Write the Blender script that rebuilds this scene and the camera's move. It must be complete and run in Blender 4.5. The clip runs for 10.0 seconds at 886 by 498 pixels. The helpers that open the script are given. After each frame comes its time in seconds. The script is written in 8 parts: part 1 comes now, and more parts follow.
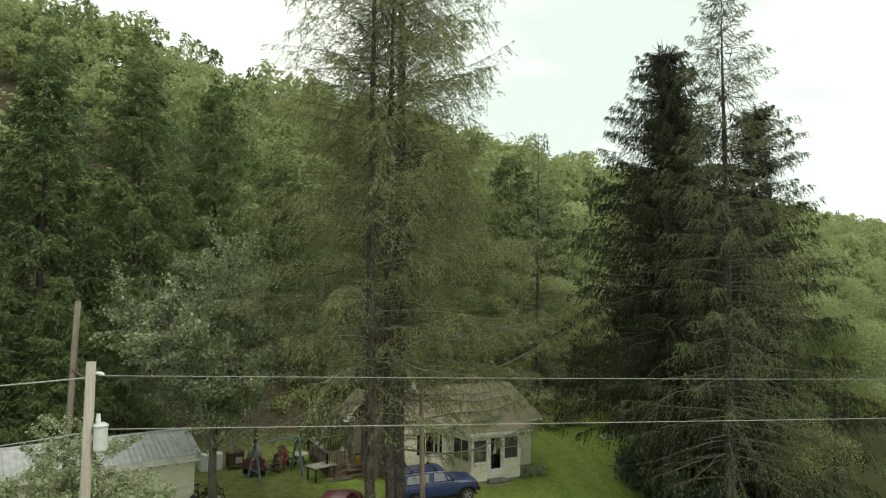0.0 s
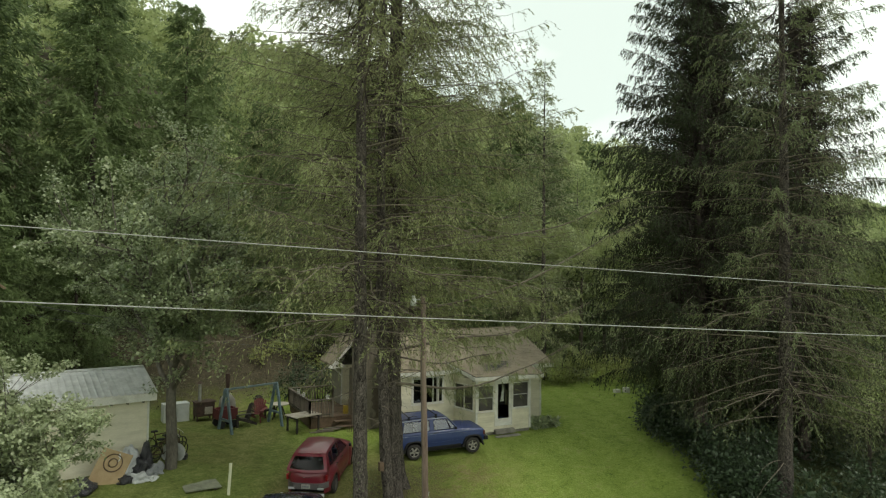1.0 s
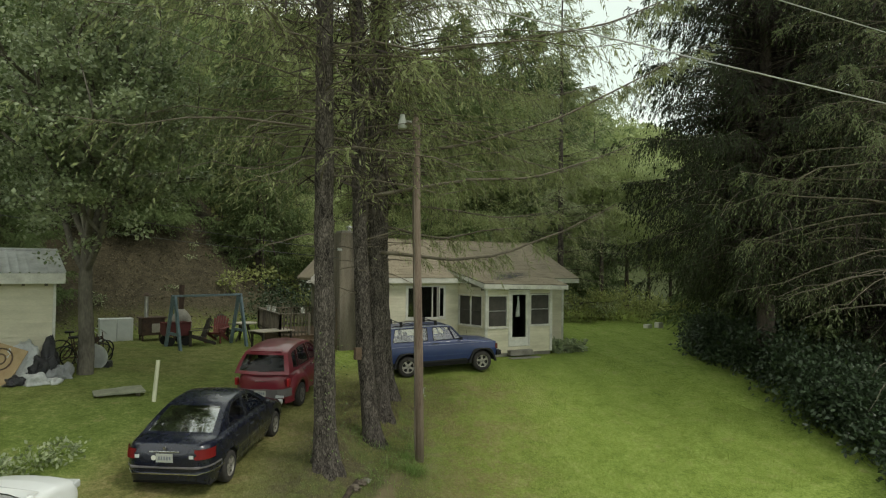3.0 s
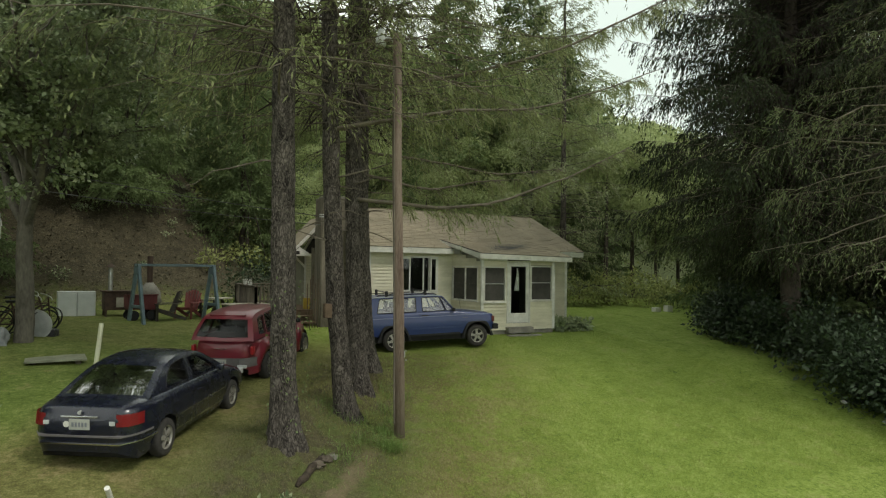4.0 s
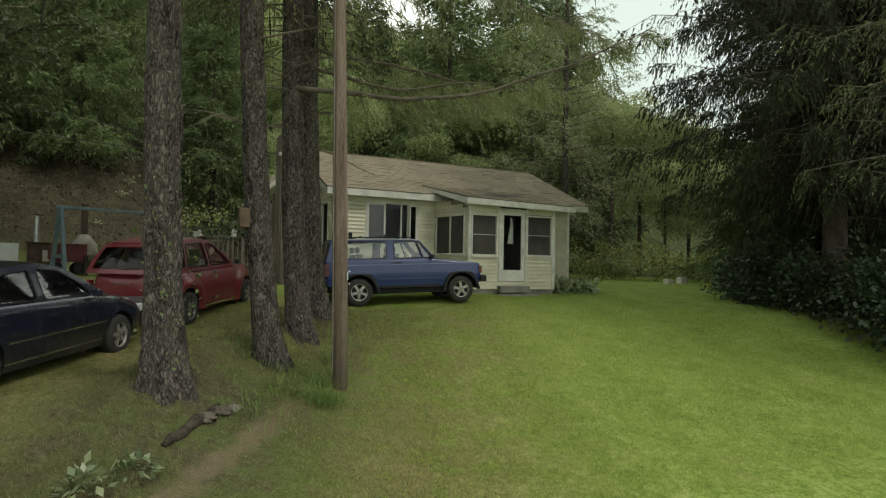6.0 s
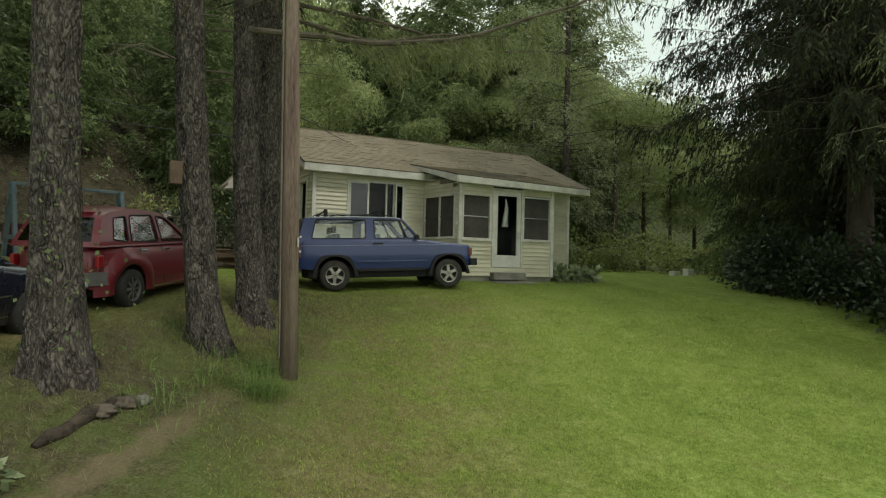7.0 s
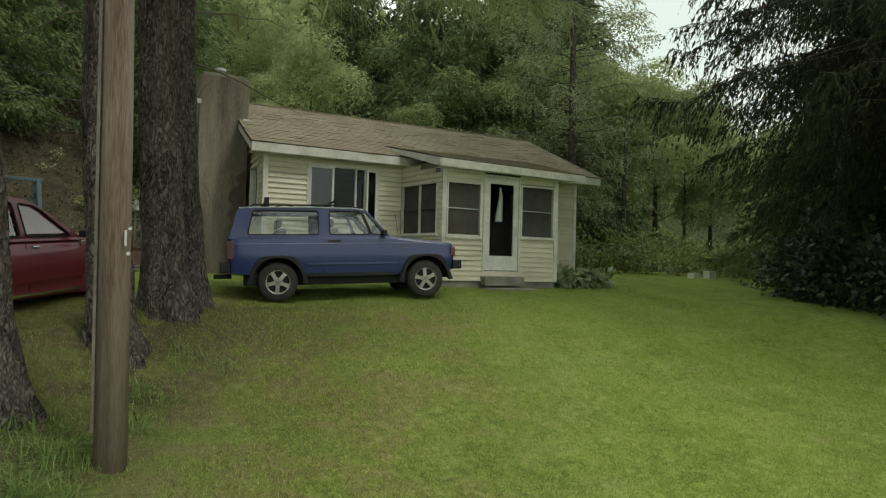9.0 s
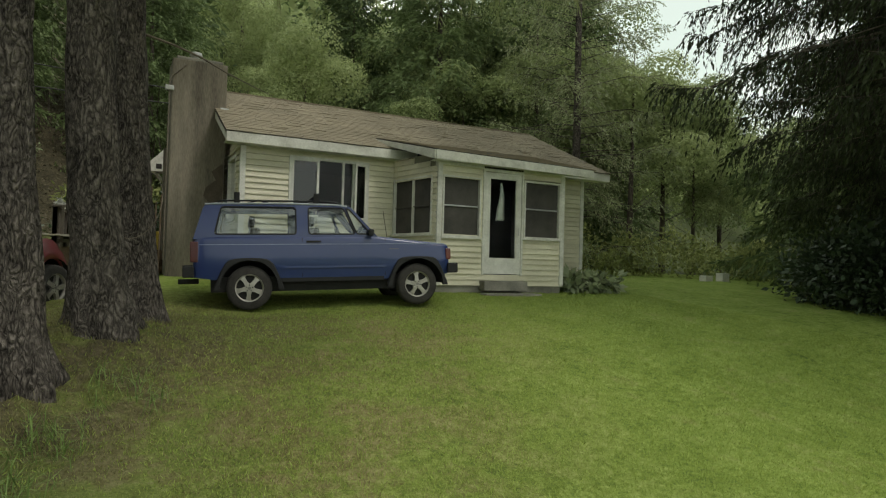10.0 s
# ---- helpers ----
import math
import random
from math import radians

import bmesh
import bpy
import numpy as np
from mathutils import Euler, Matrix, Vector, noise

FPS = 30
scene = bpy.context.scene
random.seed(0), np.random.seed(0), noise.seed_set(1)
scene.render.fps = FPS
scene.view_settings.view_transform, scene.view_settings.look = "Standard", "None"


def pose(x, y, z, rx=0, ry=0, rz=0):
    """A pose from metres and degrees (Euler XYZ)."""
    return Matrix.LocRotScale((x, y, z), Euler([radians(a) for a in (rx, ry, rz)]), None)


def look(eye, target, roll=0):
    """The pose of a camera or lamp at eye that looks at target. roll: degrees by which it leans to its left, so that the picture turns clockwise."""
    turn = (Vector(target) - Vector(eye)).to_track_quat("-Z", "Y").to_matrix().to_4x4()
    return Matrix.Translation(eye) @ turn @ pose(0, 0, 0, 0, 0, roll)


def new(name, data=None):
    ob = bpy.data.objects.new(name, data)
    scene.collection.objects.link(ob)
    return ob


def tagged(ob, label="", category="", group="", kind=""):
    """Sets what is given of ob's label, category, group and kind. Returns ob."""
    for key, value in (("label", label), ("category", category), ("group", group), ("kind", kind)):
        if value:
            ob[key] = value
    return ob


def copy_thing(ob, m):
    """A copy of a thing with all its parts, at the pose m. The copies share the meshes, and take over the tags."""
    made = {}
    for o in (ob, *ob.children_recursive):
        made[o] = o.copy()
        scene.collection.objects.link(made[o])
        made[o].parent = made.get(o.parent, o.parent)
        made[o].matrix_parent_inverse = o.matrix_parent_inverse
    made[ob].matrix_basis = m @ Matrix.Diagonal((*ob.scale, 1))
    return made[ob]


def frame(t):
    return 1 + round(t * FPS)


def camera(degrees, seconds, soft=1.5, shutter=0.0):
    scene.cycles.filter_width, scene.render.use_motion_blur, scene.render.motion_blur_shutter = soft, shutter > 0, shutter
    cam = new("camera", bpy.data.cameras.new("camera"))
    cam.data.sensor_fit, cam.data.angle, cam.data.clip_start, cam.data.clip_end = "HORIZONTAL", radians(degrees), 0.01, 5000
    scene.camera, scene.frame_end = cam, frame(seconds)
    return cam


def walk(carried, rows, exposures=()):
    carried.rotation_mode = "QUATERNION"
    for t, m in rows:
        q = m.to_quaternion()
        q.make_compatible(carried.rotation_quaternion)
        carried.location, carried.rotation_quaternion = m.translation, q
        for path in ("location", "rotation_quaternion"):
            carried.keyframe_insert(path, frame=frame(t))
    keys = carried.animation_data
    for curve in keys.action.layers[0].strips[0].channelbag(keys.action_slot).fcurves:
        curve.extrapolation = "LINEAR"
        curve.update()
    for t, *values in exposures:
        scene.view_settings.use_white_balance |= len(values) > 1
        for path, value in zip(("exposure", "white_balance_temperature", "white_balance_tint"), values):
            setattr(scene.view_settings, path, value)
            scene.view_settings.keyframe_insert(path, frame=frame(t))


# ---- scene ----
from mathutils import geometry

cam = camera(69.1, 10.0, soft=1.2)
PATH = [
    (0, (-0.275, 1.573, 10.379), (0.636, 3.349, 10.504), 0.7),
    (0.5, (0.574, 3.973, 8.966), (1.508, 5.739, 9.073), 0.6),
    (1, (1.394, 6.024, 7.563), (2.34, 7.784, 7.64), 0.7),
    (1.5, (2.172, 7.676, 6.208), (3.122, 9.435, 6.267), 0.8),
    (2, (2.929, 9.024, 5.168), (3.873, 10.786, 5.219), 0.7),
    (2.5, (3.597, 10.187, 4.222), (4.539, 11.951, 4.274), 0.7),
    (3, (4.27, 11.169, 3.492), (5.209, 12.934, 3.545), 0.7),
    (4.5, (6.152, 13.718, 1.878), (7.088, 15.485, 1.938), 0.9),
    (5, (6.653, 14.378, 1.472), (7.588, 16.145, 1.531), 0.9),
    (5.5, (7.18, 14.999, 1.166), (8.114, 16.767, 1.225), 1.0),
    (7, (8.746, 16.777, 0.469), (9.673, 18.548, 0.524), 1.4),
    (7.5, (9.282, 17.418, 0.48), (10.207, 19.191, 0.536), 1.5),
    (8, (9.771, 18.063, 0.51), (10.693, 19.837, 0.564), 1.4),
    (8.5, (10.205, 18.664, 0.543), (11.125, 20.439, 0.595), 1.4),
    (9, (10.599, 19.228, 0.58), (11.517, 21.004, 0.63), 1.5),
    (9.5, (10.953, 19.751, 0.611), (11.87, 21.528, 0.66), 1.6),
    (10, (11.288, 20.3, 0.642), (12.202, 22.078, 0.692), 1.6),
]
walk(cam, [(t, look(eye, target, roll)) for t, eye, target, roll in PATH],
     exposures=[(0.0, 0.1, 6500, 9), (3.0, 0.1, 6500, 9), (7.0, 0.0, 6500, 9), (10.0, 0.0, 6500, 9)])

# ---- light: an overcast afternoon ----
world = bpy.data.worlds.new("overcast_sky")
scene.world = world
world.use_nodes = True
wn, wl = world.node_tree.nodes, world.node_tree.links
sky = wn.new("ShaderNodeTexSky")
sky.sky_type, sky.sun_disc = "NISHITA", False
sky.sun_elevation, sky.sun_rotation = radians(48), radians(150)
wco = wn.new("ShaderNodeTexCoord")
wmap = wn.new("ShaderNodeMapping")
wmap.inputs["Scale"].default_value = (1.0, 1.0, 2.6)
wl.new(wco.outputs["Generated"], wmap.inputs["Vector"])
wnoise = wn.new("ShaderNodeTexNoise")
wnoise.inputs["Scale"].default_value, wnoise.inputs["Detail"].default_value = 2.2, 4.0
wl.new(wmap.outputs["Vector"], wnoise.inputs["Vector"])
wramp = wn.new("ShaderNodeValToRGB")
wramp.color_ramp.elements[0].position, wramp.color_ramp.elements[1].position = 0.36, 0.62
wramp.color_ramp.elements[0].color = (5.7, 6.45, 5.75, 1)
wramp.color_ramp.elements[1].color = (8.8, 9.1, 8.2, 1)
wl.new(wnoise.outputs["Fac"], wramp.inputs["Fac"])
wmix = wn.new("ShaderNodeMix")
wmix.data_type = "RGBA"
wmix.inputs["Factor"].default_value = 0.94
wl.new(sky.outputs["Color"], wmix.inputs["A"])
wl.new(wramp.outputs["Color"], wmix.inputs["B"])
wl.new(wmix.outputs["Result"], wn["Background"].inputs["Color"])
wn["Background"].inputs["Strength"].default_value = 0.148

sun = new("sun", bpy.data.lights.new("sun", "SUN"))
sun.data.energy, sun.data.angle, sun.data.color = 1.5, radians(14), (1.0, 0.95, 0.86)
sun.matrix_world = look((0, 0, 60), (-14, 26, 20))


# ---- builders ----
def link_mesh(name, verts, faces, mats, smooth=False):
    me = bpy.data.meshes.new(name)
    me.from_pydata([tuple(v) for v in verts], [], [tuple(f) for f in faces])
    for m in mats if isinstance(mats, (list, tuple)) else [mats]:
        me.materials.append(m)
    if smooth:
        me.polygons.foreach_set("use_smooth", [True] * len(me.polygons))
    return me


def quad_mesh(name, quads, mat):
    """A mesh of loose four-cornered leaves from an (n, 4, 3) array."""
    quads = np.asarray(quads, dtype=np.float32)
    n = len(quads)
    me = bpy.data.meshes.new(name)
    me.vertices.add(4 * n)
    me.vertices.foreach_set("co", quads.reshape(-1))
    me.loops.add(4 * n)
    me.loops.foreach_set("vertex_index", np.arange(4 * n, dtype=np.int32))
    me.polygons.add(n)
    me.polygons.foreach_set("loop_start", np.arange(0, 4 * n, 4, dtype=np.int32))
    me.materials.append(mat)
    me.update(calc_edges=True)
    me.validate()
    return me


def child(name, data, parent=None, label="", loc=None, kind=""):
    ob = new(name, data)
    if parent is not None:
        ob.parent = parent
    if loc is not None:
        ob.location = loc
    return tagged(ob, label=label, kind=kind)


def part(name, bm, mat, parent=None, label="", smooth=False, kind=""):
    """Links a bmesh as one mesh object under a thing or a part."""
    me = bpy.data.meshes.new(name)
    bm.normal_update()
    bm.to_mesh(me)
    bm.free()
    for m in mat if isinstance(mat, (list, tuple)) else [mat]:
        me.materials.append(m)
    if smooth:
        me.polygons.foreach_set("use_smooth", [True] * len(me.polygons))
    return child(name, me, parent, label, kind=kind)


def thing(name, at, label, category, group="", turn=0.0, tilt=0.0, kind="", nod=0.0):
    ob = new(name)
    ob.empty_display_size = 0.2
    ob.matrix_world = pose(at[0], at[1], at[2], nod, tilt, turn)
    return tagged(ob, label, category, group, kind)


def add_box(bm, a, b, mat=0):
    (x0, y0, z0), (x1, y1, z1) = a, b
    v = [bm.verts.new(p) for p in ((x0, y0, z0), (x1, y0, z0), (x1, y1, z0), (x0, y1, z0),
                                   (x0, y0, z1), (x1, y0, z1), (x1, y1, z1), (x0, y1, z1))]
    for f in ((3, 2, 1, 0), (4, 5, 6, 7), (0, 1, 5, 4), (1, 2, 6, 5), (2, 3, 7, 6), (3, 0, 4, 7)):
        bm.faces.new([v[i] for i in f]).material_index = mat
    return v


def box(a, b, bevel=0.0, m=None):
    bm = bmesh.new()
    add_box(bm, a, b)
    if bevel:
        bmesh.ops.bevel(bm, geom=bm.edges[:], offset=bevel, segments=2, affect="EDGES", profile=0.6)
    if m is not None:
        bm.transform(m)
    return bm


def add_tube(bm, pts, radii, seg=8, cap=True):
    """A tapered tube along points."""
    pts = [Vector(p) for p in pts]
    if not hasattr(radii, "__len__"):
        radii = [radii] * len(pts)
    rings, side = [], None
    for i, p in enumerate(pts):
        d = (pts[min(i + 1, len(pts) - 1)] - pts[max(i - 1, 0)]).normalized()
        if side is None:
            side = d.orthogonal().normalized()
        side = (side - d * side.dot(d)).normalized()
        up = d.cross(side)
        rings.append([bm.verts.new(p + radii[i] * (math.cos(2 * math.pi * k / seg) * side + math.sin(2 * math.pi * k / seg) * up)) for k in range(seg)])
    for r, s in zip(rings, rings[1:]):
        for k in range(seg):
            bm.faces.new((r[k], r[(k + 1) % seg], s[(k + 1) % seg], s[k]))
    if cap:
        bm.faces.new(rings[0][::-1])
        bm.faces.new(rings[-1])


def tube(pts, radii, seg=8, cap=True):
    bm = bmesh.new()
    add_tube(bm, pts, radii, seg, cap)
    return bm


def beam(p, q, w, h):
    """A squared bar from p to q."""
    bm = bmesh.new()
    p, q = Vector(p), Vector(q)
    d = (q - p)
    m = Matrix.Translation(p) @ d.to_track_quat("X", "Z").to_matrix().to_4x4()
    add_box(bm, (0, -w / 2, -h / 2), (d.length, w / 2, h / 2))
    bmesh.ops.bevel(bm, geom=bm.edges[:], offset=min(w, h) * 0.1, segments=1, affect="EDGES")
    bm.transform(m)
    return bm


# ---- materials ----
def material(name):
    m = bpy.data.materials.new(name)
    m.use_nodes = True
    return m, m.node_tree.nodes, m.node_tree.links, m.node_tree.nodes["Principled BSDF"]


def surface(name, dark, light, rough=0.8, scale=6.0, metal=0.0, bump=0.2, fine=60.0, stretch=(1, 1, 1), island=0.0, spec=0.5, coat=0.0, dist=0.01, random_ob=0.0):
    """A procedural surface with stains at one scale and grain at another."""
    m, n, l, b = material(name)
    co = n.new("ShaderNodeTexCoord")
    mp = n.new("ShaderNodeMapping")
    mp.inputs["Scale"].default_value = stretch
    l.new(co.outputs["Object"], mp.inputs["Vector"])
    big = n.new("ShaderNodeTexNoise")
    big.inputs["Scale"].default_value, big.inputs["Detail"].default_value, big.inputs["Roughness"].default_value = scale, 5, 0.65
    small = n.new("ShaderNodeTexNoise")
    small.inputs["Scale"].default_value, small.inputs["Detail"].default_value = fine, 3
    l.new(mp.outputs["Vector"], big.inputs["Vector"])
    l.new(mp.outputs["Vector"], small.inputs["Vector"])
    mix = n.new("ShaderNodeMath")
    mix.operation = "MULTIPLY_ADD"
    mix.inputs[1].default_value = 0.45
    l.new(small.outputs["Fac"], mix.inputs[0])
    l.new(big.outputs["Fac"], mix.inputs[2])
    fac = mix.outputs[0]
    if island or random_ob:
        src = n.new("ShaderNodeNewGeometry").outputs["Random Per Island"] if island else n.new("ShaderNodeObjectInfo").outputs["Random"]
        add = n.new("ShaderNodeMath")
        add.operation = "MULTIPLY_ADD"
        add.inputs[1].default_value = island or random_ob
        l.new(src, add.inputs[0])
        l.new(fac, add.inputs[2])
        sub = n.new("ShaderNodeMath")
        sub.operation = "SUBTRACT"
        sub.inputs[1].default_value = (island or random_ob) / 2
        l.new(add.outputs[0], sub.inputs[0])
        fac = sub.outputs[0]
    ramp = n.new("ShaderNodeValToRGB")
    ramp.color_ramp.elements[0].position, ramp.color_ramp.elements[1].position = 0.45, 0.98
    ramp.color_ramp.elements[0].color, ramp.color_ramp.elements[1].color = (*dark, 1), (*light, 1)
    l.new(fac, ramp.inputs["Fac"])
    l.new(ramp.outputs["Color"], b.inputs["Base Color"])
    b.inputs["Roughness"].default_value, b.inputs["Metallic"].default_value = rough, metal
    b.inputs["Specular IOR Level"].default_value, b.inputs["Coat Weight"].default_value = spec, coat
    if bump:
        bp = n.new("ShaderNodeBump")
        bp.inputs["Strength"].default_value, bp.inputs["Distance"].default_value = bump, dist
        l.new(fac, bp.inputs["Height"])
        l.new(bp.outputs["Normal"], b.inputs["Normal"])
    return m


def foliage(name, dark, light, rough=0.55, through_light=0.35, patch=0.5, spec=0.25):
    """Leaves: a colour for each leaf, drifting over the crown, with light passing through."""
    m, n, l, b = material(name)
    geo, co, ob = n.new("ShaderNodeNewGeometry"), n.new("ShaderNodeTexCoord"), n.new("ShaderNodeObjectInfo")
    big = n.new("ShaderNodeTexNoise")
    big.inputs["Scale"].default_value, big.inputs["Detail"].default_value = patch, 3
    l.new(co.outputs["Object"], big.inputs["Vector"])
    add = n.new("ShaderNodeMath")
    add.operation = "MULTIPLY_ADD"
    add.inputs[1].default_value = 0.45
    l.new(geo.outputs["Random Per Island"], add.inputs[0])
    l.new(big.outputs["Fac"], add.inputs[2])
    add2 = n.new("ShaderNodeMath")
    add2.operation = "MULTIPLY_ADD"
    add2.inputs[1].default_value = 0.3
    l.new(ob.outputs["Random"], add2.inputs[0])
    l.new(add.outputs[0], add2.inputs[2])
    ramp = n.new("ShaderNodeValToRGB")
    ramp.color_ramp.elements[0].position, ramp.color_ramp.elements[1].position = 0.4, 1.15
    ramp.color_ramp.elements[1].position = 1.0
    ramp.color_ramp.elements[0].color, ramp.color_ramp.elements[1].color = (*dark, 1), (*light, 1)
    l.new(add2.outputs[0], ramp.inputs["Fac"])
    l.new(ramp.outputs["Color"], b.inputs["Base Color"])
    b.inputs["Roughness"].default_value, b.inputs["Specular IOR Level"].default_value = rough, spec
    tr = n.new("ShaderNodeBsdfTranslucent")
    l.new(ramp.outputs["Color"], tr.inputs["Color"])
    sh = n.new("ShaderNodeMixShader")
    sh.inputs["Fac"].default_value = through_light
    l.new(b.outputs["BSDF"], sh.inputs[1])
    l.new(tr.outputs["BSDF"], sh.inputs[2])
    l.new(sh.outputs["Shader"], n["Material Output"].inputs["Surface"])
    return m


def glass_material(name, tint=(0.75, 0.8, 0.8), gloss=0.12):
    m, n, l, b = material(name)
    n.remove(b)
    tr, gl, mx, lw = n.new("ShaderNodeBsdfTransparent"), n.new("ShaderNodeBsdfGlossy"), n.new("ShaderNodeMixShader"), n.new("ShaderNodeLayerWeight")
    tr.inputs["Color"].default_value = (*tint, 1)
    gl.inputs["Roughness"].default_value = 0.03
    lw.inputs["Blend"].default_value = gloss
    l.new(lw.outputs["Fresnel"], mx.inputs["Fac"])
    l.new(tr.outputs["BSDF"], mx.inputs[1])
    l.new(gl.outputs["BSDF"], mx.inputs[2])
    l.new(mx.outputs["Shader"], n["Material Output"].inputs["Surface"])
    return m


def bark_material(name, dark, light, cell=17.0):
    """Furrowed bark: long plates parted by dark cracks."""
    m, n, l, b = material(name)
    co, mp = n.new("ShaderNodeTexCoord"), n.new("ShaderNodeMapping")
    mp.inputs["Scale"].default_value = (1, 1, 0.42)
    l.new(co.outputs["Object"], mp.inputs["Vector"])
    warp = n.new("ShaderNodeTexNoise")
    warp.inputs["Scale"].default_value, warp.inputs["Detail"].default_value = 7, 4
    l.new(mp.outputs["Vector"], warp.inputs["Vector"])
    mv = n.new("ShaderNodeMix")
    mv.data_type, mv.blend_type = "RGBA", "LINEAR_LIGHT"
    mv.inputs["Factor"].default_value = 0.2
    l.new(mp.outputs["Vector"], mv.inputs["A"])
    l.new(warp.outputs["Color"], mv.inputs["B"])
    vo = n.new("ShaderNodeTexVoronoi")
    vo.feature = "DISTANCE_TO_EDGE"
    vo.inputs["Scale"].default_value = cell
    l.new(mv.outputs["Result"], vo.inputs["Vector"])
    fine = n.new("ShaderNodeTexNoise")
    fine.inputs["Scale"].default_value, fine.inputs["Detail"].default_value = 40, 4
    l.new(mp.outputs["Vector"], fine.inputs["Vector"])
    a = n.new("ShaderNodeMath")
    a.operation = "MULTIPLY_ADD"
    a.inputs[1].default_value = 1.0
    l.new(vo.outputs["Distance"], a.inputs[0])
    c = n.new("ShaderNodeMath")
    c.operation = "MULTIPLY"
    c.inputs[1].default_value = 0.5
    l.new(fine.outputs["Fac"], c.inputs[0])
    l.new(c.outputs[0], a.inputs[2])
    e = n.new("ShaderNodeMath")
    e.operation = "MULTIPLY_ADD"
    e.inputs[1].default_value = 0.5
    l.new(warp.outputs["Fac"], e.inputs[0])
    l.new(a.outputs[0], e.inputs[2])
    r = n.new("ShaderNodeValToRGB")
    r.color_ramp.elements[0].position, r.color_ramp.elements[1].position = 0.42, 0.9
    r.color_ramp.elements[0].color, r.color_ramp.elements[1].color = (*dark, 1), (*light, 1)
    l.new(e.outputs[0], r.inputs["Fac"])
    l.new(r.outputs["Color"], b.inputs["Base Color"])
    b.inputs["Roughness"].default_value, b.inputs["Specular IOR Level"].default_value = 0.95, 0.2
    bp = n.new("ShaderNodeBump")
    bp.inputs["Strength"].default_value, bp.inputs["Distance"].default_value = 1.0, 0.05
    l.new(a.outputs[0], bp.inputs["Height"])
    l.new(bp.outputs["Normal"], b.inputs["Normal"])
    return m


BARK = bark_material("larch_bark", (0.013, 0.0105, 0.009), (0.172, 0.15, 0.132), 15.0)
BARK_DARK = surface("spruce_bark", (0.03, 0.025, 0.022), (0.13, 0.105, 0.09), 0.95, 5.0, bump=0.8, fine=26, stretch=(1, 1, 0.4), dist=0.03, spec=0.2)
BARK_GREY = surface("maple_bark", (0.05, 0.045, 0.038), (0.2, 0.18, 0.15), 0.95, 4.0, bump=0.7, fine=24, stretch=(1, 1, 0.35), dist=0.02, spec=0.2)
TWIG = surface("dead_twigs", (0.06, 0.05, 0.04), (0.22, 0.19, 0.15), 0.95, 3.0, bump=0.3, spec=0.2)
LARCHTWIG = surface("larch_twigs", (0.05, 0.042, 0.03), (0.15, 0.128, 0.095), 0.95, 3.0, bump=0, spec=0.1)
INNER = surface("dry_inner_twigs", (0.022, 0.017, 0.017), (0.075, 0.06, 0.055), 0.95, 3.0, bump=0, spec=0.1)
DEEPLARCH = foliage("deep_green_larch_needles", (0.05, 0.066, 0.03), (0.19, 0.225, 0.11), through_light=0.5)
LARCH = foliage("larch_needles", (0.095, 0.118, 0.046), (0.3, 0.335, 0.155), through_light=0.55)
PALELARCH = foliage("pale_larch_needles", (0.15, 0.185, 0.085), (0.4, 0.445, 0.25), through_light=0.45)
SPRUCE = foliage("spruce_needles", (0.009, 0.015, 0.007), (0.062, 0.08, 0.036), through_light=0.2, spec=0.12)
MAPLE = foliage("maple_leaves", (0.092, 0.13, 0.054), (0.39, 0.44, 0.26), rough=0.34, spec=0.5)
WOODS = foliage("woodland_leaves", (0.088, 0.132, 0.046), (0.36, 0.415, 0.185), patch=0.09, through_light=0.5)
PINE = foliage("woodland_needles", (0.045, 0.072, 0.028), (0.18, 0.235, 0.095), patch=0.09, through_light=0.4)
# leaf colour lowered to near black, with the deep shade of the undergrowth in it
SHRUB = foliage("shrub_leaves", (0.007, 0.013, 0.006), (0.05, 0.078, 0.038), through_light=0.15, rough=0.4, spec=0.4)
WEED = foliage("weed_leaves", (0.09, 0.12, 0.034), (0.34, 0.37, 0.14), through_light=0.45)


# ---- the lie of the land ----
def smooth(a, b, t):
    t = np.clip((t - a) / (b - a), 0, 1)
    return t * t * (3 - 2 * t)


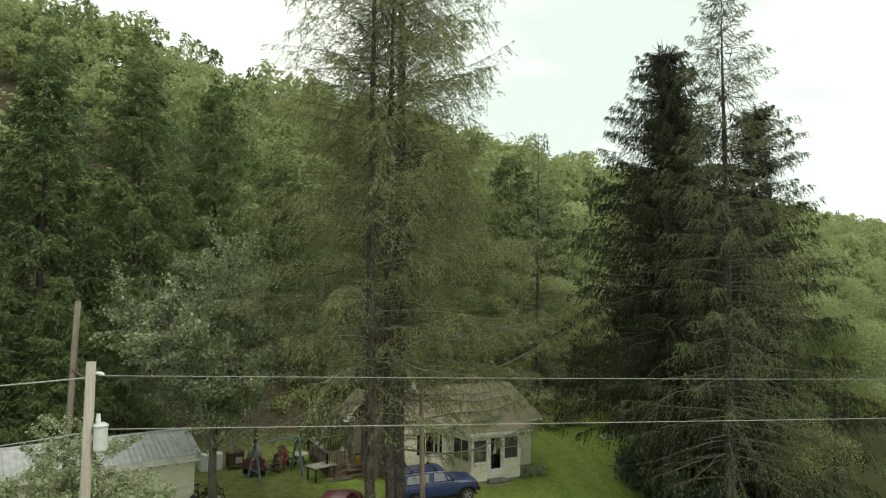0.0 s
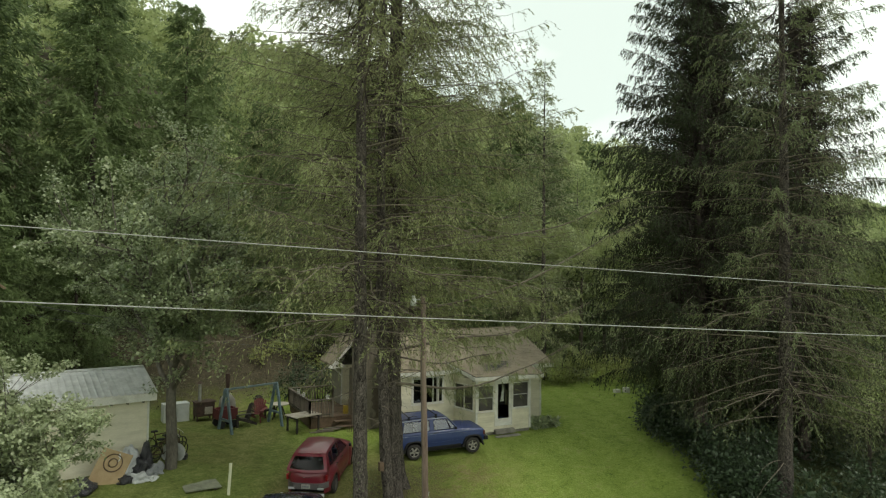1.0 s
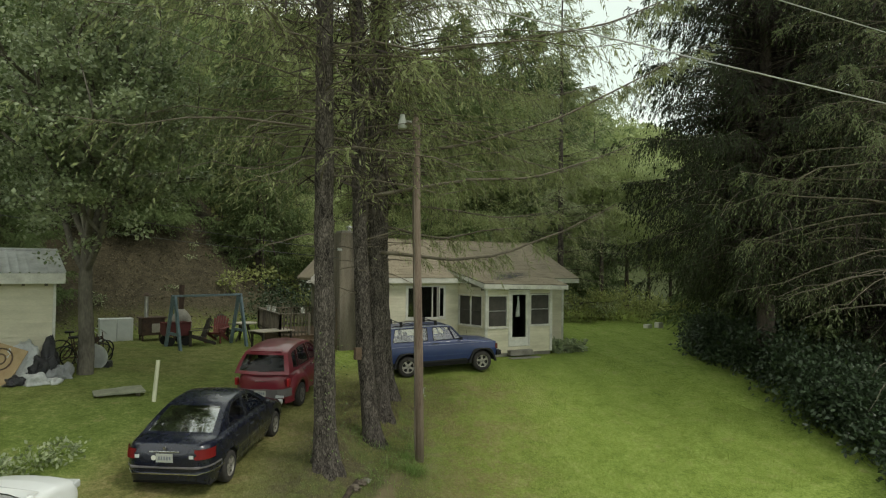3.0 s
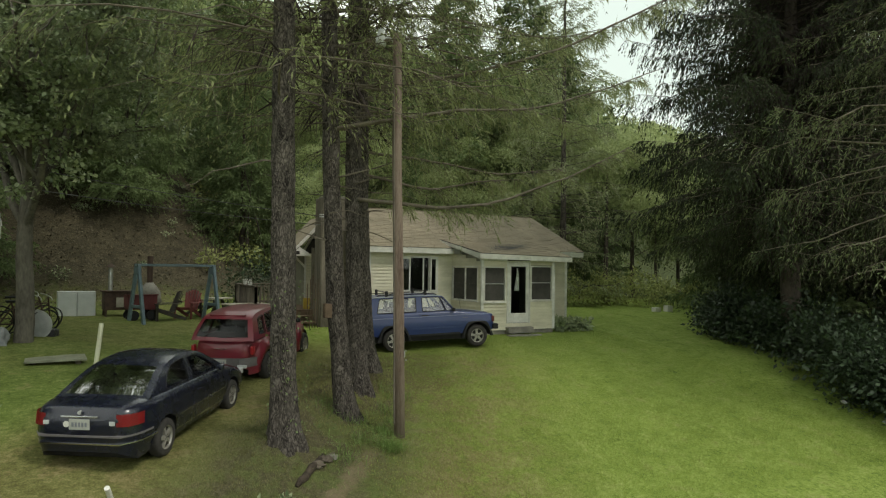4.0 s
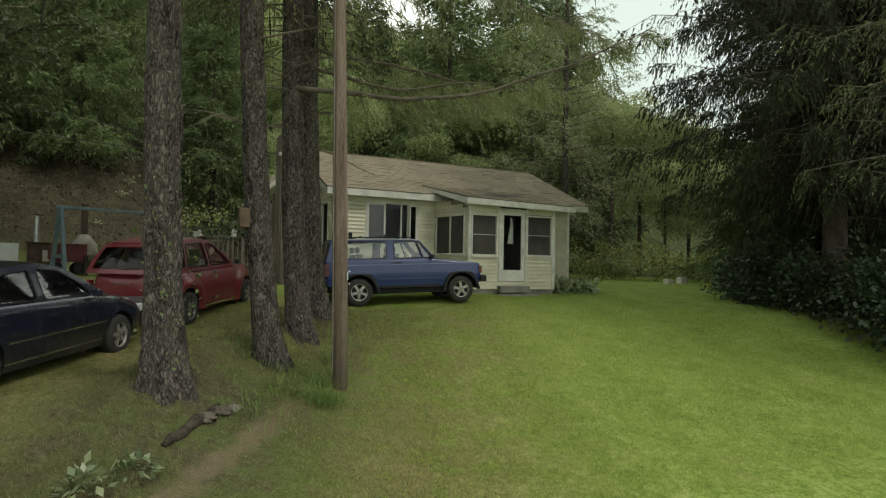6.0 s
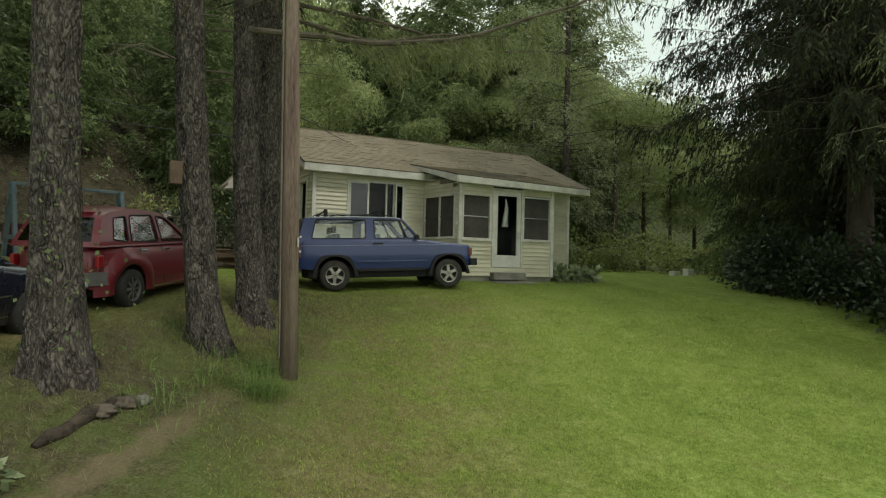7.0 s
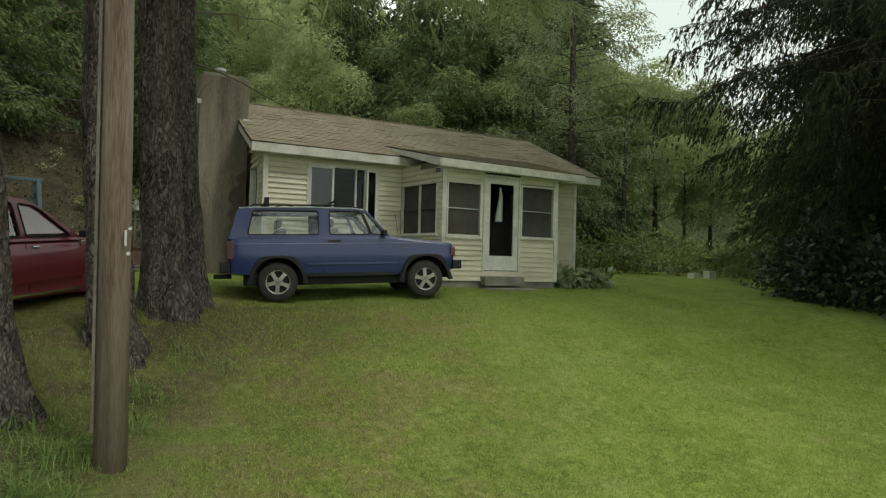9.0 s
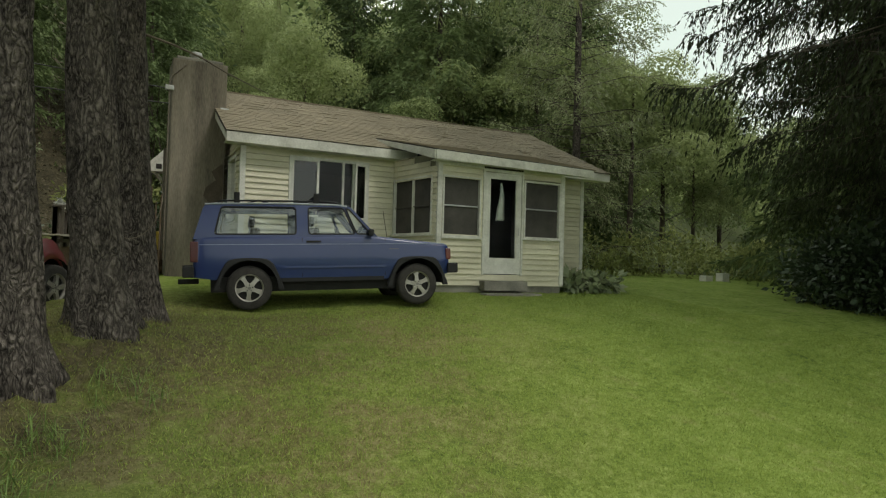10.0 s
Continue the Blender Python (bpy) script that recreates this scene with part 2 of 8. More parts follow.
def ground_z(x, y):
    """Height of the ground: a lawn that falls to the road, a mound under the row of larches, and the wooded hill behind."""
    x, y = np.asarray(x, float), np.asarray(y, float)
    z = np.interp(y, (0, 14, 19, 22, 24.5, 26.5, 28.3, 30, 32, 36, 42), (-2.2, -2.1, -1.75, -1.3, -0.92, -0.48, -0.22, -0.02, 0.14, 0.32, 0.45))
    z = z + (0.30 + 0.06 * smooth(26, 31, y)) * smooth(9.5, 2.5, x) * smooth(40, 34, y) * smooth(15, 23, y)
    z = z + 0.3 * smooth(19, 24.5, x) * smooth(31, 25, y) * smooth(10, 18, y)
    along = np.clip((x - 8.2) / 3.0, 0, 1)
    z = z + 0.36 * np.exp(-((x - 8.3 - 2.9 * along) ** 2 + (y - 24.0 - 3.7 * along) ** 2) / 0.9) * smooth(30, 27, y)
    z = z - 0.13 * np.exp(-((x - 13.1) ** 2 + (y - 30.3) ** 2) / 2.2) + 0.15 * np.exp(-((x - 6.0) ** 2 + (y - 24.0) ** 2) / 3.0) - 0.1 * np.exp(-((x - 8.6) ** 2 + (y - 28.3) ** 2) / 3.0)
    z = z + 0.27 * np.exp(-((x - 9.3) ** 2 + (y - 24.0) ** 2) / 2.2)
    d = -0.217 * x + 0.976 * y
    rise = 0.47 * 3 * np.log1p(np.exp(np.clip((d - 45) / 3, -40, 40)))
    ridge = 117 + 11 * smooth(75, 5, x) - 12 * smooth(0, 320, x) + 7 * np.sin(x * 0.011 + 1.0) + 4 * np.sin(x * 0.035)
    rise = ridge * (1 - np.exp(-(rise / ridge) - 0.35 * (rise / ridge) ** 2))
    rise = rise + smooth(70, 190, d) * (3.5 + 3.0 * smooth(110, 30, x))
    bank = 5.0 * smooth(36.5, 50, d) * smooth(16, 6, x)
    return z + rise + bank


def gz(x, y):
    return float(ground_z(x, y))


def ground_material():
    m, n, l, b = material("lawn_and_forest_floor")
    co = n.new("ShaderNodeTexCoord")
    sep = n.new("ShaderNodeSeparateXYZ")
    l.new(co.outputs["Object"], sep.inputs["Vector"])

    def noise_at(scale, detail=5, rough=0.6):
        t = n.new("ShaderNodeTexNoise")
        t.inputs["Scale"].default_value, t.inputs["Detail"].default_value, t.inputs["Roughness"].default_value = scale, detail, rough
        l.new(co.outputs["Object"], t.inputs["Vector"])
        return t.outputs["Fac"]

    def math_node(op, a, c, d=None):
        t = n.new("ShaderNodeMath")
        t.operation = op
        for k, v in enumerate((a, c, d)):
            if v is None:
                continue
            if hasattr(v, "links"):
                l.new(v, t.inputs[k])
            else:
                t.inputs[k].default_value = v
        return t.outputs[0]

    def ramp(fac, stops):
        r = n.new("ShaderNodeValToRGB")
        while len(r.color_ramp.elements) < len(stops):
            r.color_ramp.elements.new(0.5)
        for e, (p, c) in zip(r.color_ramp.elements, stops):
            e.position, e.color = p, (*c, 1)
        l.new(fac, r.inputs["Fac"])
        return r.outputs["Color"]

    def blend(fac, a, c):
        t = n.new("ShaderNodeMix")
        t.data_type = "RGBA"
        l.new(fac, t.inputs["Factor"])
        l.new(a, t.inputs["A"])
        l.new(c, t.inputs["B"])
        return t.outputs["Result"]

    def step(v, a, c):
        t = n.new("ShaderNodeMapRange")
        t.interpolation_type = "SMOOTHSTEP"
        l.new(v, t.inputs["Value"])
        t.inputs["From Min"].default_value, t.inputs["From Max"].default_value = a, c
        return t.outputs["Result"]

    x, y = sep.outputs["X"], sep.outputs["Y"]
    fine, tuft, mid, big = noise_at(45, 4, 0.7), noise_at(11, 5, 0.75), noise_at(2.2, 6, 0.7), noise_at(0.35, 4)
    tone = math_node("MULTIPLY_ADD", fine, 0.4, math_node("MULTIPLY_ADD", tuft, 0.42, math_node("MULTIPLY", mid, 0.3)))
    # faint mowing stripes run away across the lawn
    stripe = math_node("SINE", math_node("MULTIPLY", math_node("MULTIPLY_ADD", y, -0.36, x), 3.4), 0.0)
    tone = math_node("MULTIPLY_ADD", stripe, 0.009, tone)
    lush = ramp(tone, [(0.42, (0.058, 0.094, 0.018)), (0.55, (0.172, 0.236, 0.042)), (0.71, (0.35, 0.42, 0.13))])
    dry = ramp(tone, [(0.42, (0.066, 0.056, 0.022)), (0.55, (0.15, 0.132, 0.05)), (0.71, (0.31, 0.265, 0.135))])
    litter = ramp(tone, [(0.42, (0.014, 0.012, 0.008)), (0.55, (0.046, 0.04, 0.024)), (0.71, (0.14, 0.118, 0.072))])
    # worn, dry grass lies along the larches and on the drive, deepened for tree shade
    line = math_node("MULTIPLY_ADD", y, -0.62, x)
    worn = math_node("MULTIPLY", step(line, -12.2, -10.4), step(line, 1.2, -3.4))
    worn = math_node("MULTIPLY", worn, step(y, 31.5, 28))
    drywhere = math_node("MULTIPLY", step(math_node("MULTIPLY_ADD", big, 0.4, math_node("MULTIPLY", mid, 0.6)), 0.42, 0.56), worn)
    drive = math_node("MULTIPLY", math_node("MULTIPLY", step(line, -12.2, -10.4), step(line, -4.6, -6.6)), step(y, 33, 30))
    drywhere = math_node("MAXIMUM", drywhere, math_node("MULTIPLY", drive, 0.72))
    drywhere = math_node("MAXIMUM", drywhere, math_node("MULTIPLY", worn, 0.32))
    drywhere = math_node("MAXIMUM", drywhere, math_node("MULTIPLY", step(mid, 0.54, 0.7), 0.55))
    yard = math_node("MULTIPLY", math_node("MULTIPLY", step(x, 11.0, 8.0), step(y, 27.0, 31.0)), math_node("MULTIPLY_ADD", step(big, 0.4, 0.6), 0.3, 0.25))
    # towards the yard the grass colour is darkened to carry the trees' shade
    col = lush
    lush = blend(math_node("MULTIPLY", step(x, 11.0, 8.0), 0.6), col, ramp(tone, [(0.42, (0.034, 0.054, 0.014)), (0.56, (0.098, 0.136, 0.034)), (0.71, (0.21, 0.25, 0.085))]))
    drywhere = math_node("MAXIMUM", drywhere, yard)
    col = blend(drywhere, lush, dry)
    # brown needles lie under the row of larches, blended darker in place of canopy shade
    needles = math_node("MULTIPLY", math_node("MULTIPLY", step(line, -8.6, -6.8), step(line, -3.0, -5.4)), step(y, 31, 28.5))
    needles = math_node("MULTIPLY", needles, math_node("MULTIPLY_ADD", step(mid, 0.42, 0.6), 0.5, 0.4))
    # deeper green on the damp turf, with the larches' shade put into its colour
    shade_green = ramp(tone, [(0.42, (0.03, 0.048, 0.012)), (0.55, (0.085, 0.115, 0.03)), (0.71, (0.18, 0.21, 0.075))])
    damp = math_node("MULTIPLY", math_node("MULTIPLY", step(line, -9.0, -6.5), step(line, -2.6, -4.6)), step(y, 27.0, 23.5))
    col = blend(math_node("MULTIPLY", damp, step(tuft, 0.3, 0.62)), col, shade_green)
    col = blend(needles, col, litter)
    # a bare dirt track crosses the bank by the first larch
    track = math_node("MULTIPLY_ADD", y, -1.0, x)
    track = math_node("ABSOLUTE", math_node("ADD", math_node("MULTIPLY_ADD", mid, 1.3, track), 12.95), 0.0)
    soil = ramp(tone, [(0.25, (0.07, 0.053, 0.03)), (0.55, (0.15, 0.12, 0.072)), (0.85, (0.26, 0.215, 0.14))])
    dirt = math_node("MULTIPLY", math_node("MULTIPLY", step(track, 0.3, 0.08), step(y, 23.9, 23.2)), step(y, 20.9, 21.6))
    dirt = math_node("MULTIPLY", dirt, math_node("MULTIPLY_ADD", step(tuft, 0.62, 0.42), 0.65, 0.3))
    col = blend(dirt, col, soil)
    d = math_node("MULTIPLY_ADD", x, -0.217, math_node("MULTIPLY", y, 0.976))
    # leaf litter and forest floor, coloured low to include the shade under the crowns
    woods = step(math_node("MULTIPLY_ADD", mid, 5.0, d), 40.0, 43.0)
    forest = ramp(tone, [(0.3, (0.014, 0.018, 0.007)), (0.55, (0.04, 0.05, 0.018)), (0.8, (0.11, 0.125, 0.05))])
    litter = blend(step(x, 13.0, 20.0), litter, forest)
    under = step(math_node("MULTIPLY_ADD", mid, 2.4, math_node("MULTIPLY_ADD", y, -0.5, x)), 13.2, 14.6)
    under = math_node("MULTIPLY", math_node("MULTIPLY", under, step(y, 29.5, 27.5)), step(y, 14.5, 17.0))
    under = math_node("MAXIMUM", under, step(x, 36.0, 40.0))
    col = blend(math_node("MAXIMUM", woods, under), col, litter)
    l.new(col, b.inputs["Base Color"])
    b.inputs["Roughness"].default_value, b.inputs["Specular IOR Level"].default_value = 0.95, 0.15
    bp = n.new("ShaderNodeBump")
    bp.inputs["Strength"].default_value, bp.inputs["Distance"].default_value = 0.8, 0.05
    l.new(tone, bp.inputs["Height"])
    l.new(bp.outputs["Normal"], b.inputs["Normal"])
    return m


def build_ground():
    # one sheet: fine near the house, coarse towards the horizon
    u = np.linspace(-1, 1, 231)
    xs = 14 + 36 * u + 2400 * np.sign(u) * np.abs(u) ** 7
    ys = 26 + 30 * u + 2600 * np.sign(u) * np.abs(u) ** 7
    X, Y = np.meshgrid(xs, ys)
    Z = ground_z(X, Y)
    rng = np.random.default_rng(3)
    Z = Z + rng.normal(0, 0.008, Z.shape)
    n = len(xs)
    verts = np.stack([X, Y, Z], -1).reshape(-1, 3)
    i = np.arange((n - 1) * (n - 1))
    a = (i // (n - 1)) * n + i % (n - 1)
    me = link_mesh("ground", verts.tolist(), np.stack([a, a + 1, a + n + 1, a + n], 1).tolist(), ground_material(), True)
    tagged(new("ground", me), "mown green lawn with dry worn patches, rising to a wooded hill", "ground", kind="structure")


build_ground()


# ---- trees ----
def unit(v):
    return v / np.maximum(np.linalg.norm(v, axis=-1, keepdims=True), 1e-9)


def kites(p, d, side, length, width):
    """Leaf-shaped quads: base p, pointing along d, spread along side."""
    length, width = np.asarray(length)[:, None], np.asarray(width)[:, None]
    mid = p + d * length * 0.45
    return np.stack([p, mid - side * width / 2, p + d * length, mid + side * width / 2], 1)


def tubes(paths, radii, seg=4):
    """Verts and quads of many tapered tubes: paths (n, k, 3), radii (n, k)."""
    n, k, _ = paths.shape
    d = unit(np.gradient(paths, axis=1))
    ref = np.where(np.abs(d[..., 2:3]) > 0.9, np.array([1.0, 0, 0]), np.array([0, 0, 1.0]))
    a = unit(np.cross(d, ref))
    b = np.cross(d, a)
    ang = np.arange(seg) * 2 * np.pi / seg
    ring = paths[:, :, None] + radii[:, :, None, None] * (np.cos(ang)[:, None] * a[:, :, None] + np.sin(ang)[:, None] * b[:, :, None])
    idx = np.arange(n * k * seg).reshape(n, k, seg)
    nx = np.roll(idx, -1, 2)
    f = np.stack([idx[:, :-1], nx[:, :-1], nx[:, 1:], idx[:, 1:]], -1).reshape(-1, 4)
    return ring.reshape(-1, 3), f


def trunk_mesh(name, H, r, mat, seed, bend=0.05, flare=0.5, seg=26, rough=0.035, sweep=0.0):
    """A tapered trunk with root flare and a furrowed skin."""
    rng = np.random.default_rng(seed)
    zs = np.concatenate([np.linspace(-0.35, 0.8, 9), np.linspace(1.0, 8, 60), np.linspace(8.4, H, 24)])
    ph, rootn = rng.uniform(0, 6.28, 6), rng.integers(5, 8)
    ang = np.arange(seg) * 2 * np.pi / seg
    verts = []
    for z in zs:
        rr = r * max(0.03, (1 - max(z, 0) / H) ** 0.85) * (1 + flare * math.exp(-max(z + 0.1, 0) / 0.33))
        cx, cy = bend * math.sin(z * 0.21 + ph[0]) - bend * math.sin(ph[0]) - sweep * (1 - math.exp(-max(z, 0) / 3.2)), bend * math.sin(z * 0.17 + ph[1]) - bend * math.sin(ph[1])
        root = 1 + 0.28 * np.cos(rootn * ang + ph[2]) * math.exp(-max(z + 0.1, 0) / 0.28) * flare
        skin = np.array([noise.noise((math.cos(a) * 7 * r / 0.25, math.sin(a) * 7 * r / 0.25, z * 2.2 + seed)) for a in ang])
        q = rr * root * (1 + rough / max(r, 0.1) * skin)
        verts.append(np.stack([cx + q * np.cos(ang), cy + q * np.sin(ang), np.full(seg, z)], 1))
    verts = np.concatenate(verts)
    i = np.arange((len(zs) - 1) * seg)
    a = i
    nxt = (i // seg) * seg + (i % seg + 1) % seg
    return link_mesh(name, verts.tolist(), np.stack([a, nxt, nxt + seg, a + seg], 1).tolist(), mat, True)


def conifer(seed, H, z0, spread, branches, dens, per, needle, hang=0.7, droop=0.35, power=0.8, thick=0.022, top=1.0, slim=0.2, inner=0.18, fan=0.35, low=0.5, lush=1.0, reach=1.0, even=0.55):
    """One conifer at the origin: branch paths and radii, hanging side twigs and radii, needle sprays."""
    rng = np.random.default_rng(seed)
    n = branches
    t = np.clip((np.arange(n) + rng.normal(0, 1.5, n)) / n, 0, 0.985)
    h = z0 + (H - z0) * t
    az = np.arange(n) * 2.39996 + rng.normal(0, 0.7, n)
    L = spread * np.maximum(1 - t * top, 0.02) ** power * rng.uniform(even, 1.1, n) * np.minimum(1, low + 4 * t) + 0.25
    out = np.stack([np.cos(az), np.sin(az), np.zeros(n)], 1)
    side = np.stack([-np.sin(az), np.cos(az), np.zeros(n)], 1)
    s = np.linspace(0, 1, 7)
    rise = rng.uniform(0.0, 0.22, n) + 0.4 * t
    sag = droop * rng.uniform(0.6, 1.4, n) * (1 - 0.6 * t)
    wob = rng.normal(0, 0.03, (n, 7)) * s
    path = out[:, None] * (L[:, None] * s)[..., None] + side[:, None] * (rng.normal(0, 0.1, (n, 1)) * L[:, None] * s ** 2)[..., None]
    path[..., 2] = h[:, None] + L[:, None] * (rise[:, None] * s - sag[:, None] * s ** 1.6 + 0.3 * sag[:, None] * s ** 4) + wob * L[:, None]
    rad = thick * (0.3 + L[:, None] / spread) * (1 - 0.88 * s)
    # side twigs leave each branch left and right and hang
    full = np.clip(lush + 1.9 * t, 0, 1) * rng.uniform(0.55, 1.2, n)
    m = (dens * L * full).astype(int) + 3
    who = np.repeat(np.arange(n), m)
    k = len(who)
    u = rng.uniform(inner, 1.0, k) ** 0.8
    i0 = np.minimum((u * 6).astype(int), 5)
    f = (u * 6 - i0)[:, None]
    p = path[who, i0] * (1 - f) + path[who, i0 + 1] * f
    sgn = rng.choice([-1.0, 1.0], k)[:, None]
    dirn = unit(out[who] * rng.uniform(0.2, 0.9, (k, 1)) + side[who] * sgn * rng.uniform(0.2, 1.0, (k, 1)) + np.array([0, 0, 0.15]) * rng.normal(0, 1, (k, 1)))
    tl = reach * np.minimum(1.1, 0.2 + 0.34 * L[who] * (1.12 - u)) * rng.uniform(0.45, 1.25, k)
    s3 = np.linspace(0, 1, 3)
    fall = hang * rng.uniform(0.3, 1.2, k) * (1 - 0.5 * t[who])
    tw = p[:, None] + dirn[:, None] * (tl[:, None] * s3)[..., None]
    tw[..., 2] -= (fall * tl)[:, None] * s3 ** 1.5
    trad = 0.0045 * (1.15 - s3) * (0.5 + tl[:, None])
    v = np.tile((np.arange(per) + 0.35) / per, k) + rng.uniform(-0.34, 0.5, k * per) / per
    w2 = np.repeat(np.arange(k), per)
    q = p[w2] + dirn[w2] * (tl[w2] * v)[:, None] + rng.normal(0, 0.012, (k * per, 3))
    q[:, 2] -= fall[w2] * tl[w2] * v ** 1.5
    lead = dirn[w2].copy()
    lead[:, 2] -= 1.5 * fall[w2] * np.sqrt(v)
    d2 = unit(unit(lead) + rng.normal(0, fan, (k * per, 3)))
    sd = unit(np.cross(d2, rng.normal(0, 1, (k * per, 3))))
    ln = needle * rng.uniform(0.6, 1.4, k * per)
    return path, rad, tw, trad, kites(q, d2, sd, ln, ln * slim * rng.uniform(0.7, 1.3, k * per))


def place_conifer(name, x, y, seed, H, r, label, bark, leaf, dead=0, deadlen=1.6, dead_from=3.3, group="", dry=0, sweep=0.0, flare=0.5, **kw):
    t = thing(name, (x, y, gz(x, y)), label, "tree", group)
    child("trunk", trunk_mesh("trunk", H, r, bark, seed, flare=flare, sweep=sweep), t)
    path, rad, tw, trad, leaves = conifer(seed, H, **kw)
    if dead:
        rng = np.random.default_rng(seed + 50)
        h = rng.uniform(dead_from, max(kw["z0"], 3.0) + 3, dead)
        az = rng.uniform(0, 6.28, dead)
        L = rng.uniform(0.3, deadlen, dead) ** 1.2
        s = np.linspace(0, 1, 7)
        dp = np.zeros((dead, 7, 3))
        wig = np.cumsum(rng.normal(0, 0.06, (dead, 7)), 1) * s
        dp[..., 0] = np.cos(az)[:, None] * L[:, None] * s - np.sin(az)[:, None] * wig * L[:, None] - sweep
        dp[..., 1] = np.sin(az)[:, None] * L[:, None] * s + np.cos(az)[:, None] * wig * L[:, None]
        dp[..., 2] = h[:, None] + L[:, None] * (0.15 * s - rng.uniform(0.0, 0.5, (dead, 1)) * s ** 2 + wig)
        drad = 0.016 * (0.4 + L[:, None] / deadlen) * (1 - 0.85 * s)
        for k in range(dead):
            v, f = tubes(dp[k:k + 1], drad[k:k + 1], 5)
            child("dead_branch", link_mesh("dead_branch", v.tolist(), f.tolist(), TWIG), t)
    shift = np.array([-sweep, 0, 0])
    v, f = tubes(path + shift, rad)
    child("branchwork", link_mesh("branchwork", v.tolist(), f.tolist(), TWIG if dead else bark), t, kind="stuff")
    v, f = tubes(tw + shift, trad, 3)
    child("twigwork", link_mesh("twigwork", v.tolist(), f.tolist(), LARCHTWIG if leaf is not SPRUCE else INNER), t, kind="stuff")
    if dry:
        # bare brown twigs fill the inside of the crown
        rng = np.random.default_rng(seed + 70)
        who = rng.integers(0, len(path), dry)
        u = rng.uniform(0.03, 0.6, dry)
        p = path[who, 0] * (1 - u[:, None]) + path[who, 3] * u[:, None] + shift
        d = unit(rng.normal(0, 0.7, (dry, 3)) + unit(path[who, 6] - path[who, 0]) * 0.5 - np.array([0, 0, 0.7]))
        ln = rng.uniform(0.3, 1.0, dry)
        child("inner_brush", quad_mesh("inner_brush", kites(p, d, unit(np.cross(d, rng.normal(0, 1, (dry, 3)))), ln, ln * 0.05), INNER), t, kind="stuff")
    child("crown", quad_mesh("crown", leaves + shift, leaf), t)
    return t


# five tall larches in a row on the drive's edge
# place, seed, height, trunk radius, how far the trunk sweeps aside above its foot
LARCHES = ((8.38, 23.78, 11, 30, 0.218, 0.2), (9.88, 25.0, 12, 30, 0.19, 0.46), (10.66, 26.35, 13, 29, 0.2, 0.34), (11.24, 27.45, 14, 28, 0.235, 0.4), (11.64, 28.75, 15, 28, 0.22, 0.42))
for k, (x, y, seed, H, r, sweep) in enumerate(LARCHES):
    place_conifer("larch", x, y, seed, H, r, "tall larch with furrowed grey bark on the drive's edge", BARK, LARCH, sweep=sweep, dead=26, deadlen=1.9, group="larches along the drive", flare=0.64, dry=700,
                  z0=5.8, spread=6.3, branches=175, dens=8.5, per=11, needle=0.115, hang=1.7, droop=0.26, power=0.42, slim=0.22, inner=0.12, fan=0.42, low=0.6, lush=0.28, reach=0.8)

# dark spruces on the far side of the lawn
SPRUCES = ((25.5, 26.2, 22, 23.5, 0.32, 3.6, 5.9, 320), (29.4, 28.8, 23, 22, 0.26, 2.4, 5.0, 220), (30.2, 24.4, 25, 21, 0.26, 2.0, 5.4, 170))
for x, y, seed, H, r, z0, spread, branches in SPRUCES:
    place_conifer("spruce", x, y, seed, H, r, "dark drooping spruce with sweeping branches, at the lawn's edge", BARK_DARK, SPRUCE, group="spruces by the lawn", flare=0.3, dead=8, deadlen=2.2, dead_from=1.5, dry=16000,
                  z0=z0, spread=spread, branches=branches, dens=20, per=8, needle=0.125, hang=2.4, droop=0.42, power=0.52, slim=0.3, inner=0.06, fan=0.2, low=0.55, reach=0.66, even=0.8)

place_conifer("larch", 23.35, 20.75, 21, 25.0, 0.27, "tall larch with a bare lower trunk, beside the dark spruces", BARK, DEEPLARCH, dead=24, deadlen=2.6, dead_from=2.0, flare=0.35, dry=1500,
              z0=4.2, spread=5.0, branches=185, dens=10, per=11, needle=0.115, hang=1.9, droop=0.4, power=0.6, slim=0.22, inner=0.1, fan=0.4, low=0.75, lush=0.45, reach=0.8)
place_conifer("larch", 28.3, 41.5, 24, 22, 0.2, "feathery pale green larch standing behind the cabin", BARK, PALELARCH, z0=0.8, spread=4.6, branches=170, dens=9, per=9, needle=0.16, hang=1.2, droop=0.22, power=0.7, slim=0.22, inner=0.05, fan=0.42, low=0.8)


